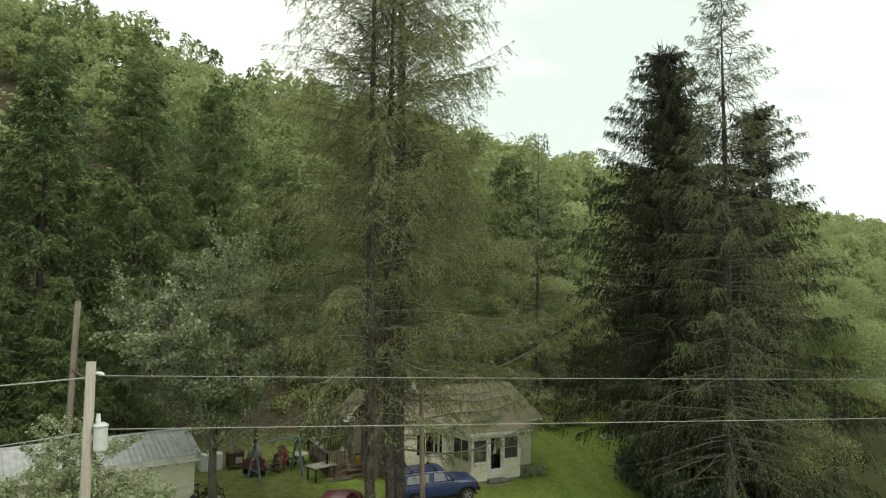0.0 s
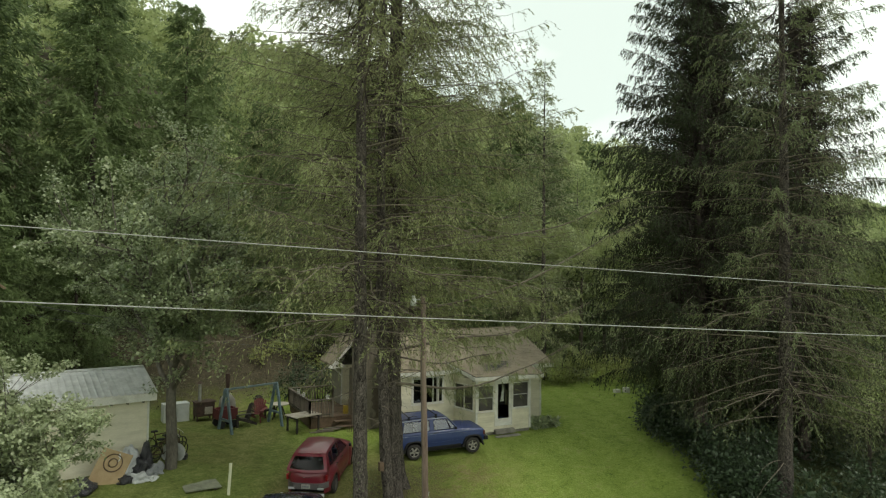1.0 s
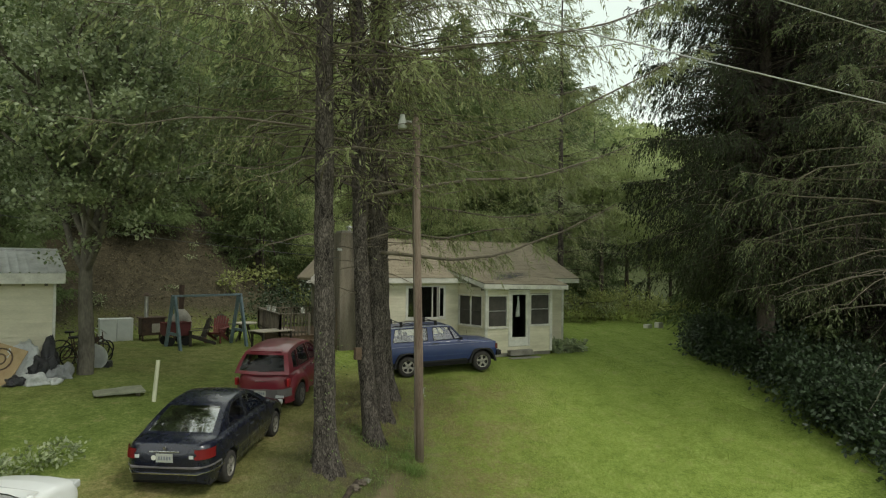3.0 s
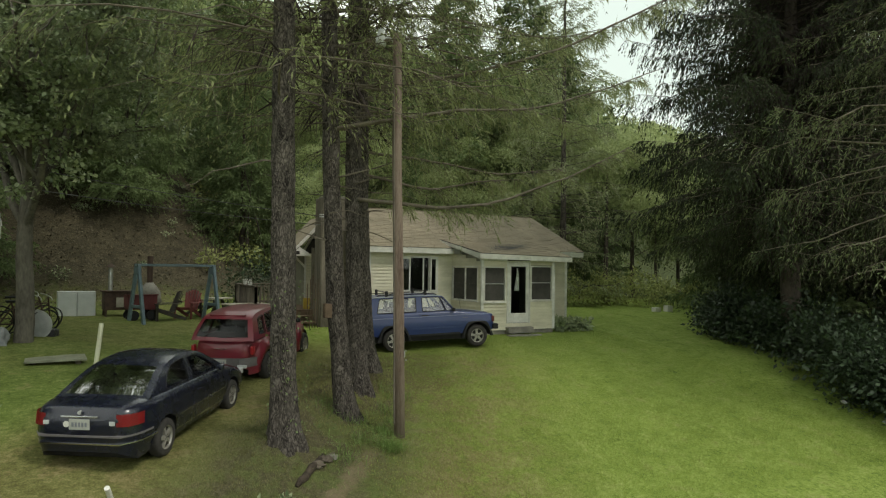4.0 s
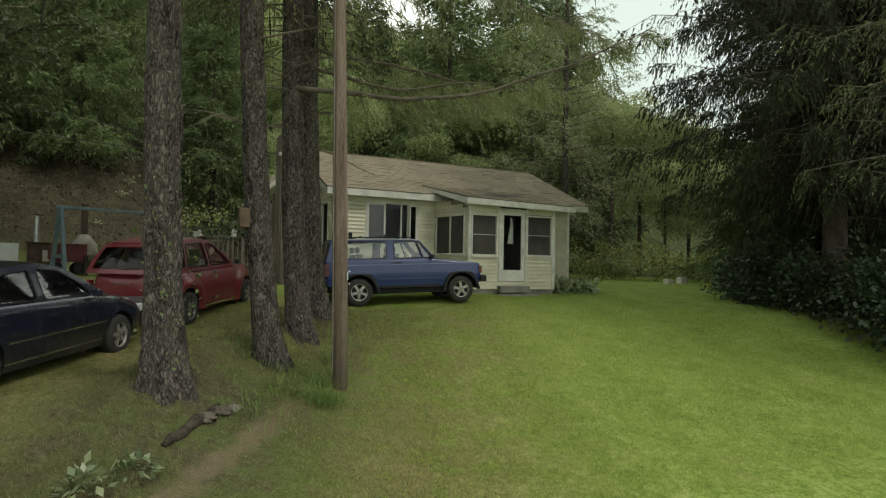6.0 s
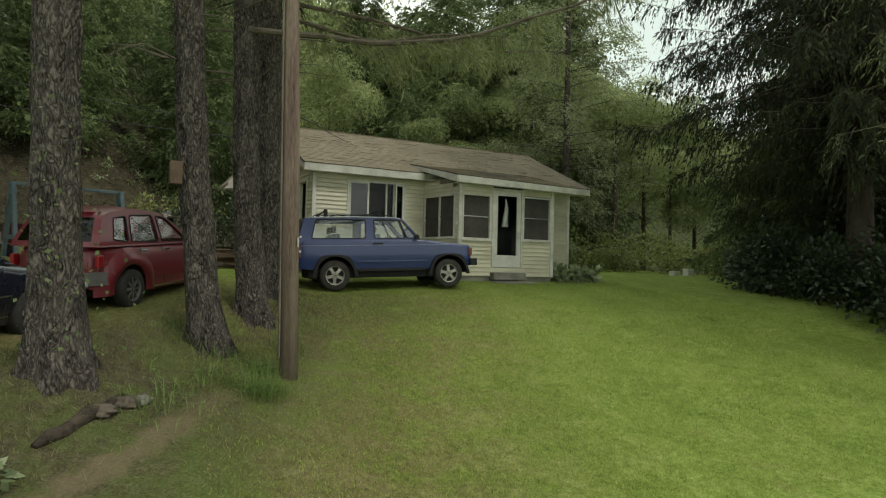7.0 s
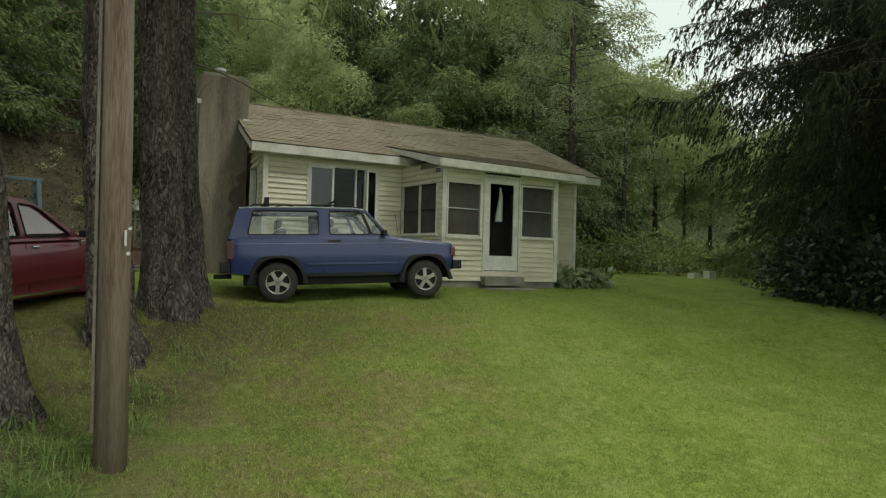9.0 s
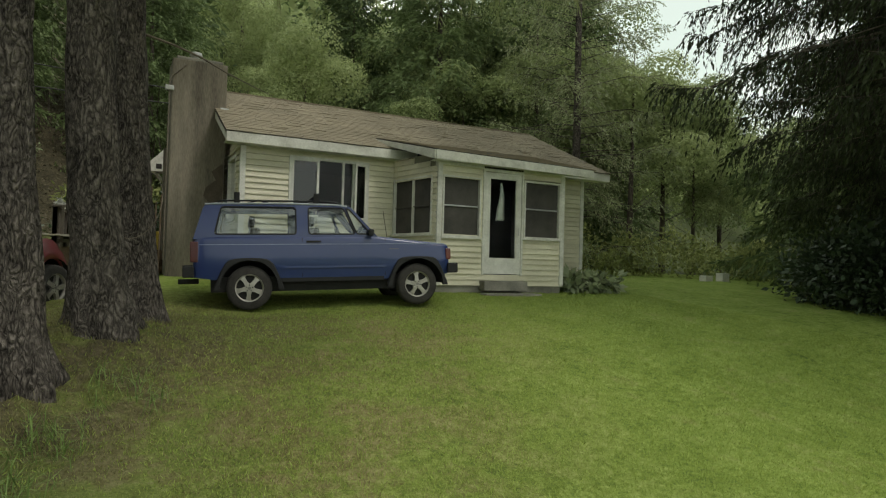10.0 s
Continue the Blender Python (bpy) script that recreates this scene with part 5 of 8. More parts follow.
def lens_material(name, col):
    m, n, l, b = material(name)
    b.inputs["Base Color"].default_value = (*col, 1)
    b.inputs["Roughness"].default_value, b.inputs["Coat Weight"].default_value = 0.3, 0.3
    t = n.new("ShaderNodeTexWave")
    t.inputs["Scale"].default_value = 40
    bp = n.new("ShaderNodeBump")
    bp.inputs["Strength"].default_value, bp.inputs["Distance"].default_value = 0.2, 0.004
    l.new(t.outputs["Fac"], bp.inputs["Height"])
    l.new(bp.outputs["Normal"], b.inputs["Normal"])
    return m


DARKLENS = lens_material("dark_red_lens", (0.06, 0.004, 0.008))
AMBERDARK = lens_material("dull_amber_lens", (0.12, 0.018, 0.008))
REDLENS, AMBER, CLEARLENS = lens_material("red_lens", (0.3, 0.012, 0.016)), lens_material("amber_lens", (0.33, 0.07, 0.012)), lens_material("clear_lens", (0.5, 0.52, 0.52))


def wheel(parent, x, y, r, w, outward, rim_mat, spokes=5, turn=0.0):
    """Tyre and rim; outward: +1 towards the car's left."""
    tyre_profile = [(0.62 * r, -w / 2), (0.86 * r, -w / 2), (0.97 * r, -w * 0.42), (r, -w * 0.25), (r, w * 0.25), (0.97 * r, w * 0.42), (0.86 * r, w / 2), (0.62 * r, w / 2)]
    seg = 36
    bm = bmesh.new()
    rings = [[bm.verts.new((x + q * math.cos(2 * math.pi * k / seg), y + o, r + q * math.sin(2 * math.pi * k / seg))) for k in range(seg)] for q, o in tyre_profile]
    for a, b in zip(rings, rings[1:]):
        for k in range(seg):
            bm.faces.new((a[k], a[(k + 1) % seg], b[(k + 1) % seg], b[k]))
    bmesh.ops.recalc_face_normals(bm, faces=bm.faces[:])
    wh = part("wheel", bmesh.new(), TYRE, parent)
    part("tyre", bm, TYRE, wh, smooth=True)
    bm = bmesh.new()
    f = y + outward * w * 0.46
    # barrel and lip
    for q0, o0, q1, o1 in ((0.63, 0, 0.60, -0.015), (0.60, -0.015, 0.57, -0.1)):
        a = [bm.verts.new((x + q0 * r * math.cos(2 * math.pi * k / seg), f + outward * o0, r + q0 * r * math.sin(2 * math.pi * k / seg))) for k in range(seg)]
        b = [bm.verts.new((x + q1 * r * math.cos(2 * math.pi * k / seg), f + outward * o1, r + q1 * r * math.sin(2 * math.pi * k / seg))) for k in range(seg)]
        for k in range(seg):
            bm.faces.new((a[k], a[(k + 1) % seg], b[(k + 1) % seg], b[k]))
    part_rim = part("rim", bm, rim_mat, wh, smooth=True)
    bm = bmesh.new()
    prof = ((0.675, -0.012), (0.655, 0.004), (0.575, -0.004), (0.56, -0.03))
    lip = [[bm.verts.new((x + q * r * math.cos(2 * math.pi * k / seg), f + outward * o, r + q * r * math.sin(2 * math.pi * k / seg))) for k in range(seg)] for q, o in prof]
    for a, b in zip(lip, lip[1:]):
        for k in range(seg):
            bm.faces.new((a[k], a[(k + 1) % seg], b[(k + 1) % seg], b[k]))
    bmesh.ops.recalc_face_normals(bm, faces=bm.faces[:])
    part("rim_lip", bm, rim_mat, wh, smooth=True)
    part("hub", tube([(x, f - outward * 0.05, r), (x, f - outward * 0.002, r)], 0.2 * r, 18), rim_mat, wh)
    part("hub_cap", tube([(x, f - outward * 0.004, r), (x, f + outward * 0.004, r)], 0.075 * r, 12), STEEL_RIM, wh)
    wide = 1.0 if spokes < 8 else 0.55
    for s in range(spokes):
        a = 2 * math.pi * s / spokes + turn
        c, sn = math.cos(a), math.sin(a)
        bm = bmesh.new()
        pts = [(0.1 * r, 0.125 * r * wide, -0.004), (0.3 * r, 0.085 * r * wide, -0.006), (0.48 * r, 0.1 * r * wide, -0.012), (0.6 * r, 0.17 * r * wide, -0.016)]
        edge = [(p, -q, o) for p, q, o in pts] + [(p, q, o) for p, q, o in reversed(pts)]
        front = [bm.verts.new((x + p * c - q * sn, f + outward * o, r + p * sn + q * c)) for p, q, o in edge]
        back = [bm.verts.new((v.co.x, v.co.y - outward * 0.05, v.co.z)) for v in front]
        bm.faces.new(front)
        for k in range(8):
            bm.faces.new((front[k], front[(k + 1) % 8], back[(k + 1) % 8], back[k]))
        bmesh.ops.recalc_face_normals(bm, faces=bm.faces[:])
        part("spoke", bm, rim_mat, wh)
        b = a + math.pi / spokes
        part("wheel_nut", tube([(x + 0.14 * r * math.cos(b), f - outward * 0.003, r + 0.14 * r * math.sin(b)), (x + 0.14 * r * math.cos(b), f + outward * 0.003, r + 0.14 * r * math.sin(b))], 0.03 * r, 6), WELL, wh)
    # near-black disc fills the rim in place of the shade between spokes
    bm = bmesh.new()
    bm.faces.new([bm.verts.new((x + 0.58 * r * math.cos(2 * math.pi * k / 24), f - outward * 0.045, r + 0.58 * r * math.sin(2 * math.pi * k / 24))) for k in range(24)])
    part("brake_disc", bm, WELL, wh)
    return wh


def body_shell(spec, name, mat, parent):
    """The lower body, lofted along the car, with cut wheel arches and a crowned bonnet and boot."""
    L0, L1, W = spec["rear"], spec["front"], spec["half"]
    xs = set(np.round(np.linspace(L0, L1, 74), 4)) | {L0 + 0.01, L0 + 0.03, L1 - 0.01, L1 - 0.03}
    for xw in spec["axles"]:
        for k in range(-14, 15):
            xs.add(round(xw + spec["arch"] * math.sin(k / 14 * math.pi / 2), 4))
    xs = sorted(xs)
    p = spec.get("square", 14)
    mid, hl = (L0 + L1) / 2, (L1 - L0) / 2

    def half(x, z):
        e = (1 - min(1, abs((x - mid) / hl)) ** p) ** (1 / p) if abs(x - mid) < hl else 0.0
        low = float(np.interp(x, spec["sill_x"], spec["sill_z"]))
        top = float(np.interp(x, spec["deck_x"], spec["deck_z"]))
        t = (z - low) / max(top - low, 0.05)
        bulge = 1 - spec.get("tuck", 0.06) * max(0, 0.4 - t) / 0.4 - spec.get("lean", 0.05) * max(0, t - 0.55) / 0.45
        return W * e * bulge * float(np.interp(x, spec.get("plan_x", (L0, L1)), spec.get("plan_w", (1, 1))))

    rows = 9
    cols = []
    bm = bmesh.new()
    for x in xs:
        zb = float(np.interp(x, spec["sill_x"], spec["sill_z"]))
        for xw in spec["axles"]:
            d = abs(x - xw)
            if d < spec["arch"]:
                zb = max(zb, spec["wheel_r"] + math.sqrt(spec["arch"] ** 2 - d * d) * spec.get("arch_h", 1.0))
        zt = float(np.interp(x, spec["deck_x"], spec["deck_z"]))
        crown = float(np.interp(x, spec["deck_x"], spec.get("crown", [0.04] * len(spec["deck_x"]))))
        col = []
        rnd = min(spec.get("round", 0.035), (zt - zb) * 0.4)
        for k in range(rows):
            z = zb + (zt - rnd - zb) * k / (rows - 1)
            col.append((x, half(x, z), z))
        wt = half(x, zt)
        ws = half(x, zt - rnd)
        for a in (0.35, 0.75, 1.15):
            col.append((x, max(0, ws - 1.3 * rnd * (1 - math.cos(a)) - (ws - wt) * math.sin(a)), zt - rnd + rnd * math.sin(a) / math.sin(1.15)))
        we = col[-1][1]
        for f, dz in ((0.8, crown * 0.45), (0.45, crown * 0.85), (0.0, crown)):
            col.append((x, we * f, zt + dz))
        cols.append(col)
    for sgn in (-1, 1):
        vs = [[bm.verts.new((c[0], sgn * c[1], c[2])) for c in col] for col in cols]
        for a, b in zip(vs, vs[1:]):
            for k in range(len(a) - 1):
                q = (a[k], b[k], b[k + 1], a[k + 1])
                bm.faces.new(q if sgn == -1 else q[::-1])
    bmesh.ops.remove_doubles(bm, verts=bm.verts[:], dist=0.0008)
    ob = part(name, bm, mat, parent, smooth=True)
    under = box((L0 + 0.25, -W * 0.86, spec["under"]), (L1 - 0.25, W * 0.86, spec["under"] + 0.22))
    part("underbody", under, WELL, parent)
    for xw in spec["axles"]:
        for sgn in (-1, 1):
            bm = bmesh.new()
            a = [bm.verts.new((xw + spec["arch"] * math.cos(t * math.pi / 16), sgn * W * 0.97, spec["wheel_r"] + 0.01 + spec["arch"] * math.sin(t * math.pi / 16))) for t in range(17)]
            b = [bm.verts.new((v.co.x, sgn * W * 0.5, v.co.z)) for v in a]
            for k in range(16):
                bm.faces.new((a[k], a[k + 1], b[k + 1], b[k]))
            bm.faces.new(b)
            bm.transform(Matrix.Translation((0, sgn * -0.012, 0)))
            part("wheel_well", bm, WELL, parent)
    return half


def rounded(points, r=0.05, n=4):
    """A closed outline with its corners cut round."""
    out, m = [], len(points)
    for k in range(m):
        p, a, b = Vector(points[k]), Vector(points[k - 1]), Vector(points[(k + 1) % m])
        q = min(r, (a - p).length * 0.4, (b - p).length * 0.4)
        s, e = p + (a - p).normalized() * q, p + (b - p).normalized() * q
        for i in range(n + 1):
            t = i / n
            out.append(tuple((1 - t) ** 2 * s + 2 * t * (1 - t) * p + t * t * e))
    return out


def flowing(points, n=5):
    """A smooth open line through points."""
    p = [Vector(points[0])] + [Vector(q) for q in points] + [Vector(points[-1])]
    out = []
    for k in range(1, len(p) - 2):
        for i in range(n):
            t = i / n
            out.append(0.5 * (2 * p[k] + (p[k + 1] - p[k - 1]) * t + (2 * p[k - 1] - 5 * p[k] + 4 * p[k + 1] - p[k + 2]) * t * t + (3 * p[k] - p[k - 1] - 3 * p[k + 1] + p[k + 2]) * t ** 3))
    return [tuple(q) for q in out] + [tuple(points[-1])]


def cabin(spec, parent, mat):
    """Roof, side panels with cut windows, and curved glass, from the car's outline seen from the side."""
    zb, zr, wb, wr = spec["belt"], spec["roof"], spec["cab_w"], spec["roof_w"]
    top = flowing(spec["outline"], spec.get("flow", 5))

    def y_at(z):
        s = (z - zb) / (zr - zb)
        return wb + (wr - wb) * (s if s < 0 else s ** 1.35)

    # side panels
    holes = [rounded(q, spec.get("corner", 0.05)) for q in spec["windows"]]
    outer = list(top)
    flat = outer + [p for h in holes for p in h]
    tris = geometry.tessellate_polygon([[Vector((*p, 0)) for p in outer]] + [[Vector((*p, 0)) for p in h] for h in holes])
    for sgn in (-1, 1):
        bm = bmesh.new()
        vs = [bm.verts.new((x, sgn * y_at(z), z)) for x, z in flat]
        for f in tris:
            bm.faces.new([vs[k] for k in f])
        bmesh.ops.recalc_face_normals(bm, faces=bm.faces[:])
        bmesh.ops.solidify(bm, geom=bm.faces[:], thickness=0.03)
        bmesh.ops.recalc_face_normals(bm, faces=bm.faces[:])
        part("side_panel", bm, mat, parent)
        for h in holes:
            bm = bmesh.new()
            bm.faces.new([bm.verts.new((x, sgn * (y_at(z) - 0.018), z)) for x, z in h])
            ob = part("side_window", bm, spec.get("side_mat", CARGLASS), parent)
            ob.visible_shadow = False
            bm = bmesh.new()
            loop = [(x, sgn * (y_at(z) + 0.002), z) for x, z in h]
            add_tube(bm, loop + loop[:2], spec.get("seal", 0.011), 5, False)
            part("window_seal", bm, BLACKPLASTIC, parent)
    # roof and the two end glasses, one curved sheet parted into its pieces
    across = [-1, -0.97, -0.9, -0.84, -0.6, -0.3, 0, 0.3, 0.6, 0.84, 0.9, 0.97, 1]
    crown, nose = spec.get("roof_crown", 0.04), spec.get("bow", 0.06)
    mid = (top[0][0] + top[-1][0]) / 2
    grid = []
    for k, (x, z) in enumerate(top):
        a, b = top[max(k - 1, 0)], top[min(k + 1, len(top) - 1)]
        slope = abs(b[1] - a[1]) / max(1e-6, math.hypot(b[0] - a[0], b[1] - a[1]))
        grid.append([(x + math.copysign(nose * slope * (1 - c * c), x - mid), y_at(z) * c, z + crown * (1 - slope) * (1 - abs(c) ** 2.6)) for c in across])
    (r0, r1), (f0, f1) = spec["rear_z"], spec["front_z"]
    for nm, gm, want in (("roof", mat, 0), ("rear_window", spec.get("rear_mat", BACKGLASS), 1), ("windscreen", CARGLASS, 2)):
        bm = bmesh.new()
        for k in range(len(grid) - 1):
            xm, zm = (top[k][0] + top[k + 1][0]) / 2, (top[k][1] + top[k + 1][1]) / 2
            kind = 1 if xm < mid and r0 < zm < r1 and top[k + 1][1] > top[k][1] else 2 if xm > mid and f0 < zm < f1 else 0
            for j in range(len(across) - 1):
                inner = 3 <= j <= 8 if kind == 1 else 2 <= j <= 9
                if (kind if inner else 0) == want:
                    bm.faces.new([bm.verts.new(p) for p in (grid[k][j], grid[k + 1][j], grid[k + 1][j + 1], grid[k][j + 1])])
        bmesh.ops.remove_doubles(bm, verts=bm.verts[:], dist=0.0005)
        bmesh.ops.recalc_face_normals(bm, faces=bm.faces[:])
        ob = part(nm, bm, gm, parent, smooth=True)
        if want:
            ob.visible_shadow = False
    # seats and wheel seen through the glass
    for x in spec["seats"]:
        for y in (-0.36, 0.36):
            part("seat", box((x - 0.1, y - 0.24, zb - 0.35), (x + 0.06, y + 0.24, zb + 0.16), 0.05), SEAT, parent)
            part("headrest", box((x - 0.1, y - 0.13, zb + 0.18), (x - 0.01, y + 0.13, zb + 0.34), 0.04), SEAT, parent)
    xs = spec["seats"][0] + 0.52
    part("dashboard", box((xs + 0.05, -wb + 0.12, zb - 0.2), (spec["dash"], wb - 0.12, zb - 0.03), 0.03), SEAT, parent)
    bm = bmesh.new()
    for k in range(20):
        a0, a1 = 2 * math.pi * k / 20, 2 * math.pi * (k + 1) / 20
        add_tube(bm, [(xs - 0.08 * math.sin(a0), 0.36 + 0.18 * math.cos(a0), zb + 0.02 + 0.16 * math.sin(a0)), (xs - 0.08 * math.sin(a1), 0.36 + 0.18 * math.cos(a1), zb + 0.02 + 0.16 * math.sin(a1))], 0.014, 5, False)
    part("steering_wheel", bm, BLACKPLASTIC, parent)
    return y_at


def plate(parent, x, y, z, w=0.31, h=0.155, face=-1):
    p = part("number_plate", box((x - 0.006, y - w / 2, z - h / 2), (x + 0.006, y + w / 2, z + h / 2), 0.002), PLATE, parent, "pale number plate")
    for k in range(5):
        part("plate_bar", box((x + face * 0.0075 - 0.001, y - w * 0.38 + k * w * 0.16, z - h * 0.22), (x + face * 0.0075 + 0.001, y - w * 0.38 + k * w * 0.16 + w * 0.1, z + h * 0.2)), PLATEBAR, p)


def mirror(parent, x, y, z, mat, s):
    part("wing_mirror", box((x - 0.04, y - 0.08 if s < 0 else y - 0.02, z), (x + 0.05, y + 0.02 if s < 0 else y + 0.08, z + 0.105), 0.03), mat, parent)


def side_strip(parent, name, half, xa, xb, z, h, mat, proud=0.008, n=18):
    """A moulding that follows the body's side."""
    for s in (-1, 1):
        bm = bmesh.new()
        prev = None
        for k in range(n + 1):
            x = xa + (xb - xa) * k / n
            y = half(x, z)
            cur = [bm.verts.new((x, s * (y + o), z + dz)) for o, dz in ((-0.004, -h / 2), (proud, -h / 2), (proud, h / 2), (-0.004, h / 2))]
            if prev:
                for i in range(4):
                    bm.faces.new((prev[i], cur[i], cur[(i + 1) % 4], prev[(i + 1) % 4]))
            prev = cur
        bmesh.ops.recalc_face_normals(bm, faces=bm.faces[:])
        part(name, bm, mat, parent)


def end_strip(parent, name, half, x_end, inward, z, h, mat, depth=0.1, proud=0.02, wrap=0.4):
    """A bumper or band wrapping one end of the car."""
    bm = bmesh.new()
    prev = None
    for k in range(25):
        a = -1 + 2 * k / 24
        # from one flank round the end to the other
        d = wrap * max(0, abs(a) - 0.55) / 0.45
        x = x_end - inward * (0.015 + d)
        w = half(x, z)
        if w < 0.02:
            w = half(x_end - inward * 0.12, z) * 0.9
        f = min(1, abs(a) / 0.62)
        y = math.copysign(w * f, a)
        if abs(a) < 0.62:
            x = x_end
        cur = [bm.verts.new((x + inward * (proud if abs(a) < 0.62 else 0), y + math.copysign(proud if abs(a) >= 0.6 else 0, a), z - h / 2)),
               bm.verts.new((x + inward * (proud if abs(a) < 0.62 else 0), y + math.copysign(proud if abs(a) >= 0.6 else 0, a), z + h / 2)),
               bm.verts.new((x - inward * depth * (1 if abs(a) < 0.62 else 0.1), y * 0.96, z + h / 2 + 0.012)), bm.verts.new((x - inward * depth * (1 if abs(a) < 0.62 else 0.1), y * 0.96, z - h / 2 - 0.012))]
        if prev:
            for i in range(4):
                bm.faces.new((prev[i], cur[i], cur[(i + 1) % 4], prev[(i + 1) % 4]))
        prev = cur
    bmesh.ops.recalc_face_normals(bm, faces=bm.faces[:])
    part(name, bm, mat, parent, smooth=False)


# the blue two-door jeep beside the porch
def blue_jeep():
    t = thing("off_road_car", (14.5, 30.68, -0.055), "faded blue two-door off-road car with roof bars, parked by the porch", "car", turn=-9.5, tilt=-2.4)
    spec = dict(rear=-2.05, front=1.88, half=0.85, axles=(-1.255, 1.32), arch=0.42, wheel_r=0.33, arch_h=0.98, square=22, under=0.27, tuck=0.05, lean=0.025, round=0.05,
                sill_x=(-2.05, -1.75, -0.8, 0.8, 1.7, 1.88), sill_z=(0.5, 0.46, 0.43, 0.43, 0.46, 0.5),
                deck_x=(-2.05, -1.98, 0.66, 0.8, 1.65, 1.84, 1.88), deck_z=(1.04, 1.1, 1.1, 1.08, 0.985, 0.96, 0.9), crown=(0.0, 0.0, 0.0, 0.03, 0.03, 0.02, 0.0),
                belt=1.08, roof=1.6, cab_w=0.815, roof_w=0.715, roof_crown=0.025, bow=0.05, flow=4, corner=0.045,
                outline=((-2.03, 1.06), (-2.0, 1.16), (-1.965, 1.28), (-1.93, 1.4), (-1.895, 1.515), (-1.85, 1.572), (-1.76, 1.592), (-0.8, 1.605), (0.05, 1.592), (0.2, 1.572), (0.29, 1.535), (0.4, 1.41), (0.55, 1.24), (0.7, 1.07)),
                rear_z=(1.15, 1.515), front_z=(1.1, 1.53), seats=(-0.25, -1.15), dash=0.62,
                windows=[[(-0.38, 1.13), (0.33, 1.13), (0.16, 1.535), (-0.38, 1.54)], [(0.355, 1.13), (0.585, 1.13), (0.25, 1.515), (0.195, 1.53)], [(-1.74, 1.13), (-0.57, 1.13), (-0.57, 1.54), (-1.64, 1.54)]])
    half = body_shell(spec, "body", PAINT_BLUE, t)
    y_at = cabin(spec, t, PAINT_BLUE)
    for x in spec["axles"]:
        for s in (-1, 1):
            wheel(t, x, s * 0.73, 0.33, 0.21, s, RIM, 5, 0.31 * x)
            # squared black arch flare
            bm = bmesh.new()
            path = ((-0.52, -0.02), (-0.5, 0.06), (-0.36, 0.37), (-0.2, 0.455), (0.2, 0.455), (0.36, 0.37), (0.5, 0.06), (0.52, -0.02))
            prev = None
            for k, (px, pz) in enumerate(flowing(path, 3)):
                q = Vector((px, pz)).normalized() * 0.415
                cur = [bm.verts.new(p) for p in ((x + q.x, s * 0.82, 0.33 + q.y), (x + q.x, s * 0.888, 0.33 + q.y), (x + px * 0.93, s * 0.885, 0.33 + pz * 0.93), (x + px * 0.96, s * 0.868, 0.33 + pz * 0.96), (x + px * 0.96, s * 0.8, 0.33 + pz * 0.96))]
                if prev:
                    for i in range(5):
                        bm.faces.new((prev[i], cur[i], cur[(i + 1) % 5], prev[(i + 1) % 5]))
                prev = cur
            bmesh.ops.recalc_face_normals(bm, faces=bm.faces[:])
            part("arch_flare", bm, BLACKPLASTIC, t)
    side_strip(t, "side_moulding", half, -0.74, 0.8, 0.63, 0.03, PAINT_BLUE, 0.012)
    side_strip(t, "pinstripe", half, -1.95, 1.78, 0.975, 0.008, surface("pale_pinstripe", (0.2, 0.24, 0.36), (0.28, 0.32, 0.44), 0.5, 4, bump=0), 0.003, 40)
    side_strip(t, "sill", half, -0.8, 0.78, 0.44, 0.06, BLACKPLASTIC, 0.006)
    for s in (-1, 1):
        for x in (-0.48, 0.8):
            part("door_gap", beam((x, s * (half(x, 0.5) + 0.001), 0.48), (x, s * (half(x, 1.05) + 0.001), 1.07), 0.006, 0.008), WELL, t)
        part("door_handle", box((-0.42, s * half(-0.3, 1.02) - 0.016, 1.0), (-0.2, s * half(-0.3, 1.02) + 0.016, 1.03), 0.004), BLACKPLASTIC, t)
        mirror(t, 0.56, s * 0.86, 1.1, BLACKPLASTIC, s)
        part("tail_light", box((-2.07, s * 0.74 - 0.09, 0.72), (-1.96, s * 0.74 + 0.108, 1.02), 0.012), DARKLENS, t)
        part("marker_light", box((1.8, s * 0.78 - 0.06, 0.72), (1.886, s * 0.78 + 0.066, 0.9), 0.02), AMBERDARK, t)
        part("headlight", box((1.83, s * 0.55 - 0.12, 0.72), (1.905, s * 0.55 + 0.11, 0.89), 0.01), CLEARLENS, t)
        part("number_badge", box((0.86, s * (half(0.9, 0.9) - 0.002) - 0.003, 0.89), (1.02, s * (half(0.9, 0.9) - 0.002) + 0.003, 0.9)), GREYBUMPER, t)
        # roof rails
        part("roof_rail", tube([(-1.7, s * 0.62, 1.6), (-1.64, s * 0.62, 1.64), (-0.3, s * 0.62, 1.645), (0.04, s * 0.62, 1.635), (0.12, s * 0.62, 1.595)], 0.014, 7), BLACKPLASTIC, t)
        part("rain_gutter", tube([(-1.87, s * 0.712, 1.575), (-1.74, s * 0.722, 1.585), (-0.8, s * 0.722, 1.597), (0.05, s * 0.722, 1.585), (0.22, s * 0.728, 1.562)], 0.013, 6), GUTTER, t, "pale roof edge")
    for x in (-1.42, -0.25):
        part("roof_bar", beam((x, -0.72, 1.73), (x, 0.72, 1.73), 0.045, 0.022), BLACKPLASTIC, t)
        for s in (-1, 1):
            part("bar_foot", box((x - 0.04, s * 0.68 - 0.03, 1.575), (x + 0.04, s * 0.68 + 0.03, 1.765), 0.01), BLACKPLASTIC, t)
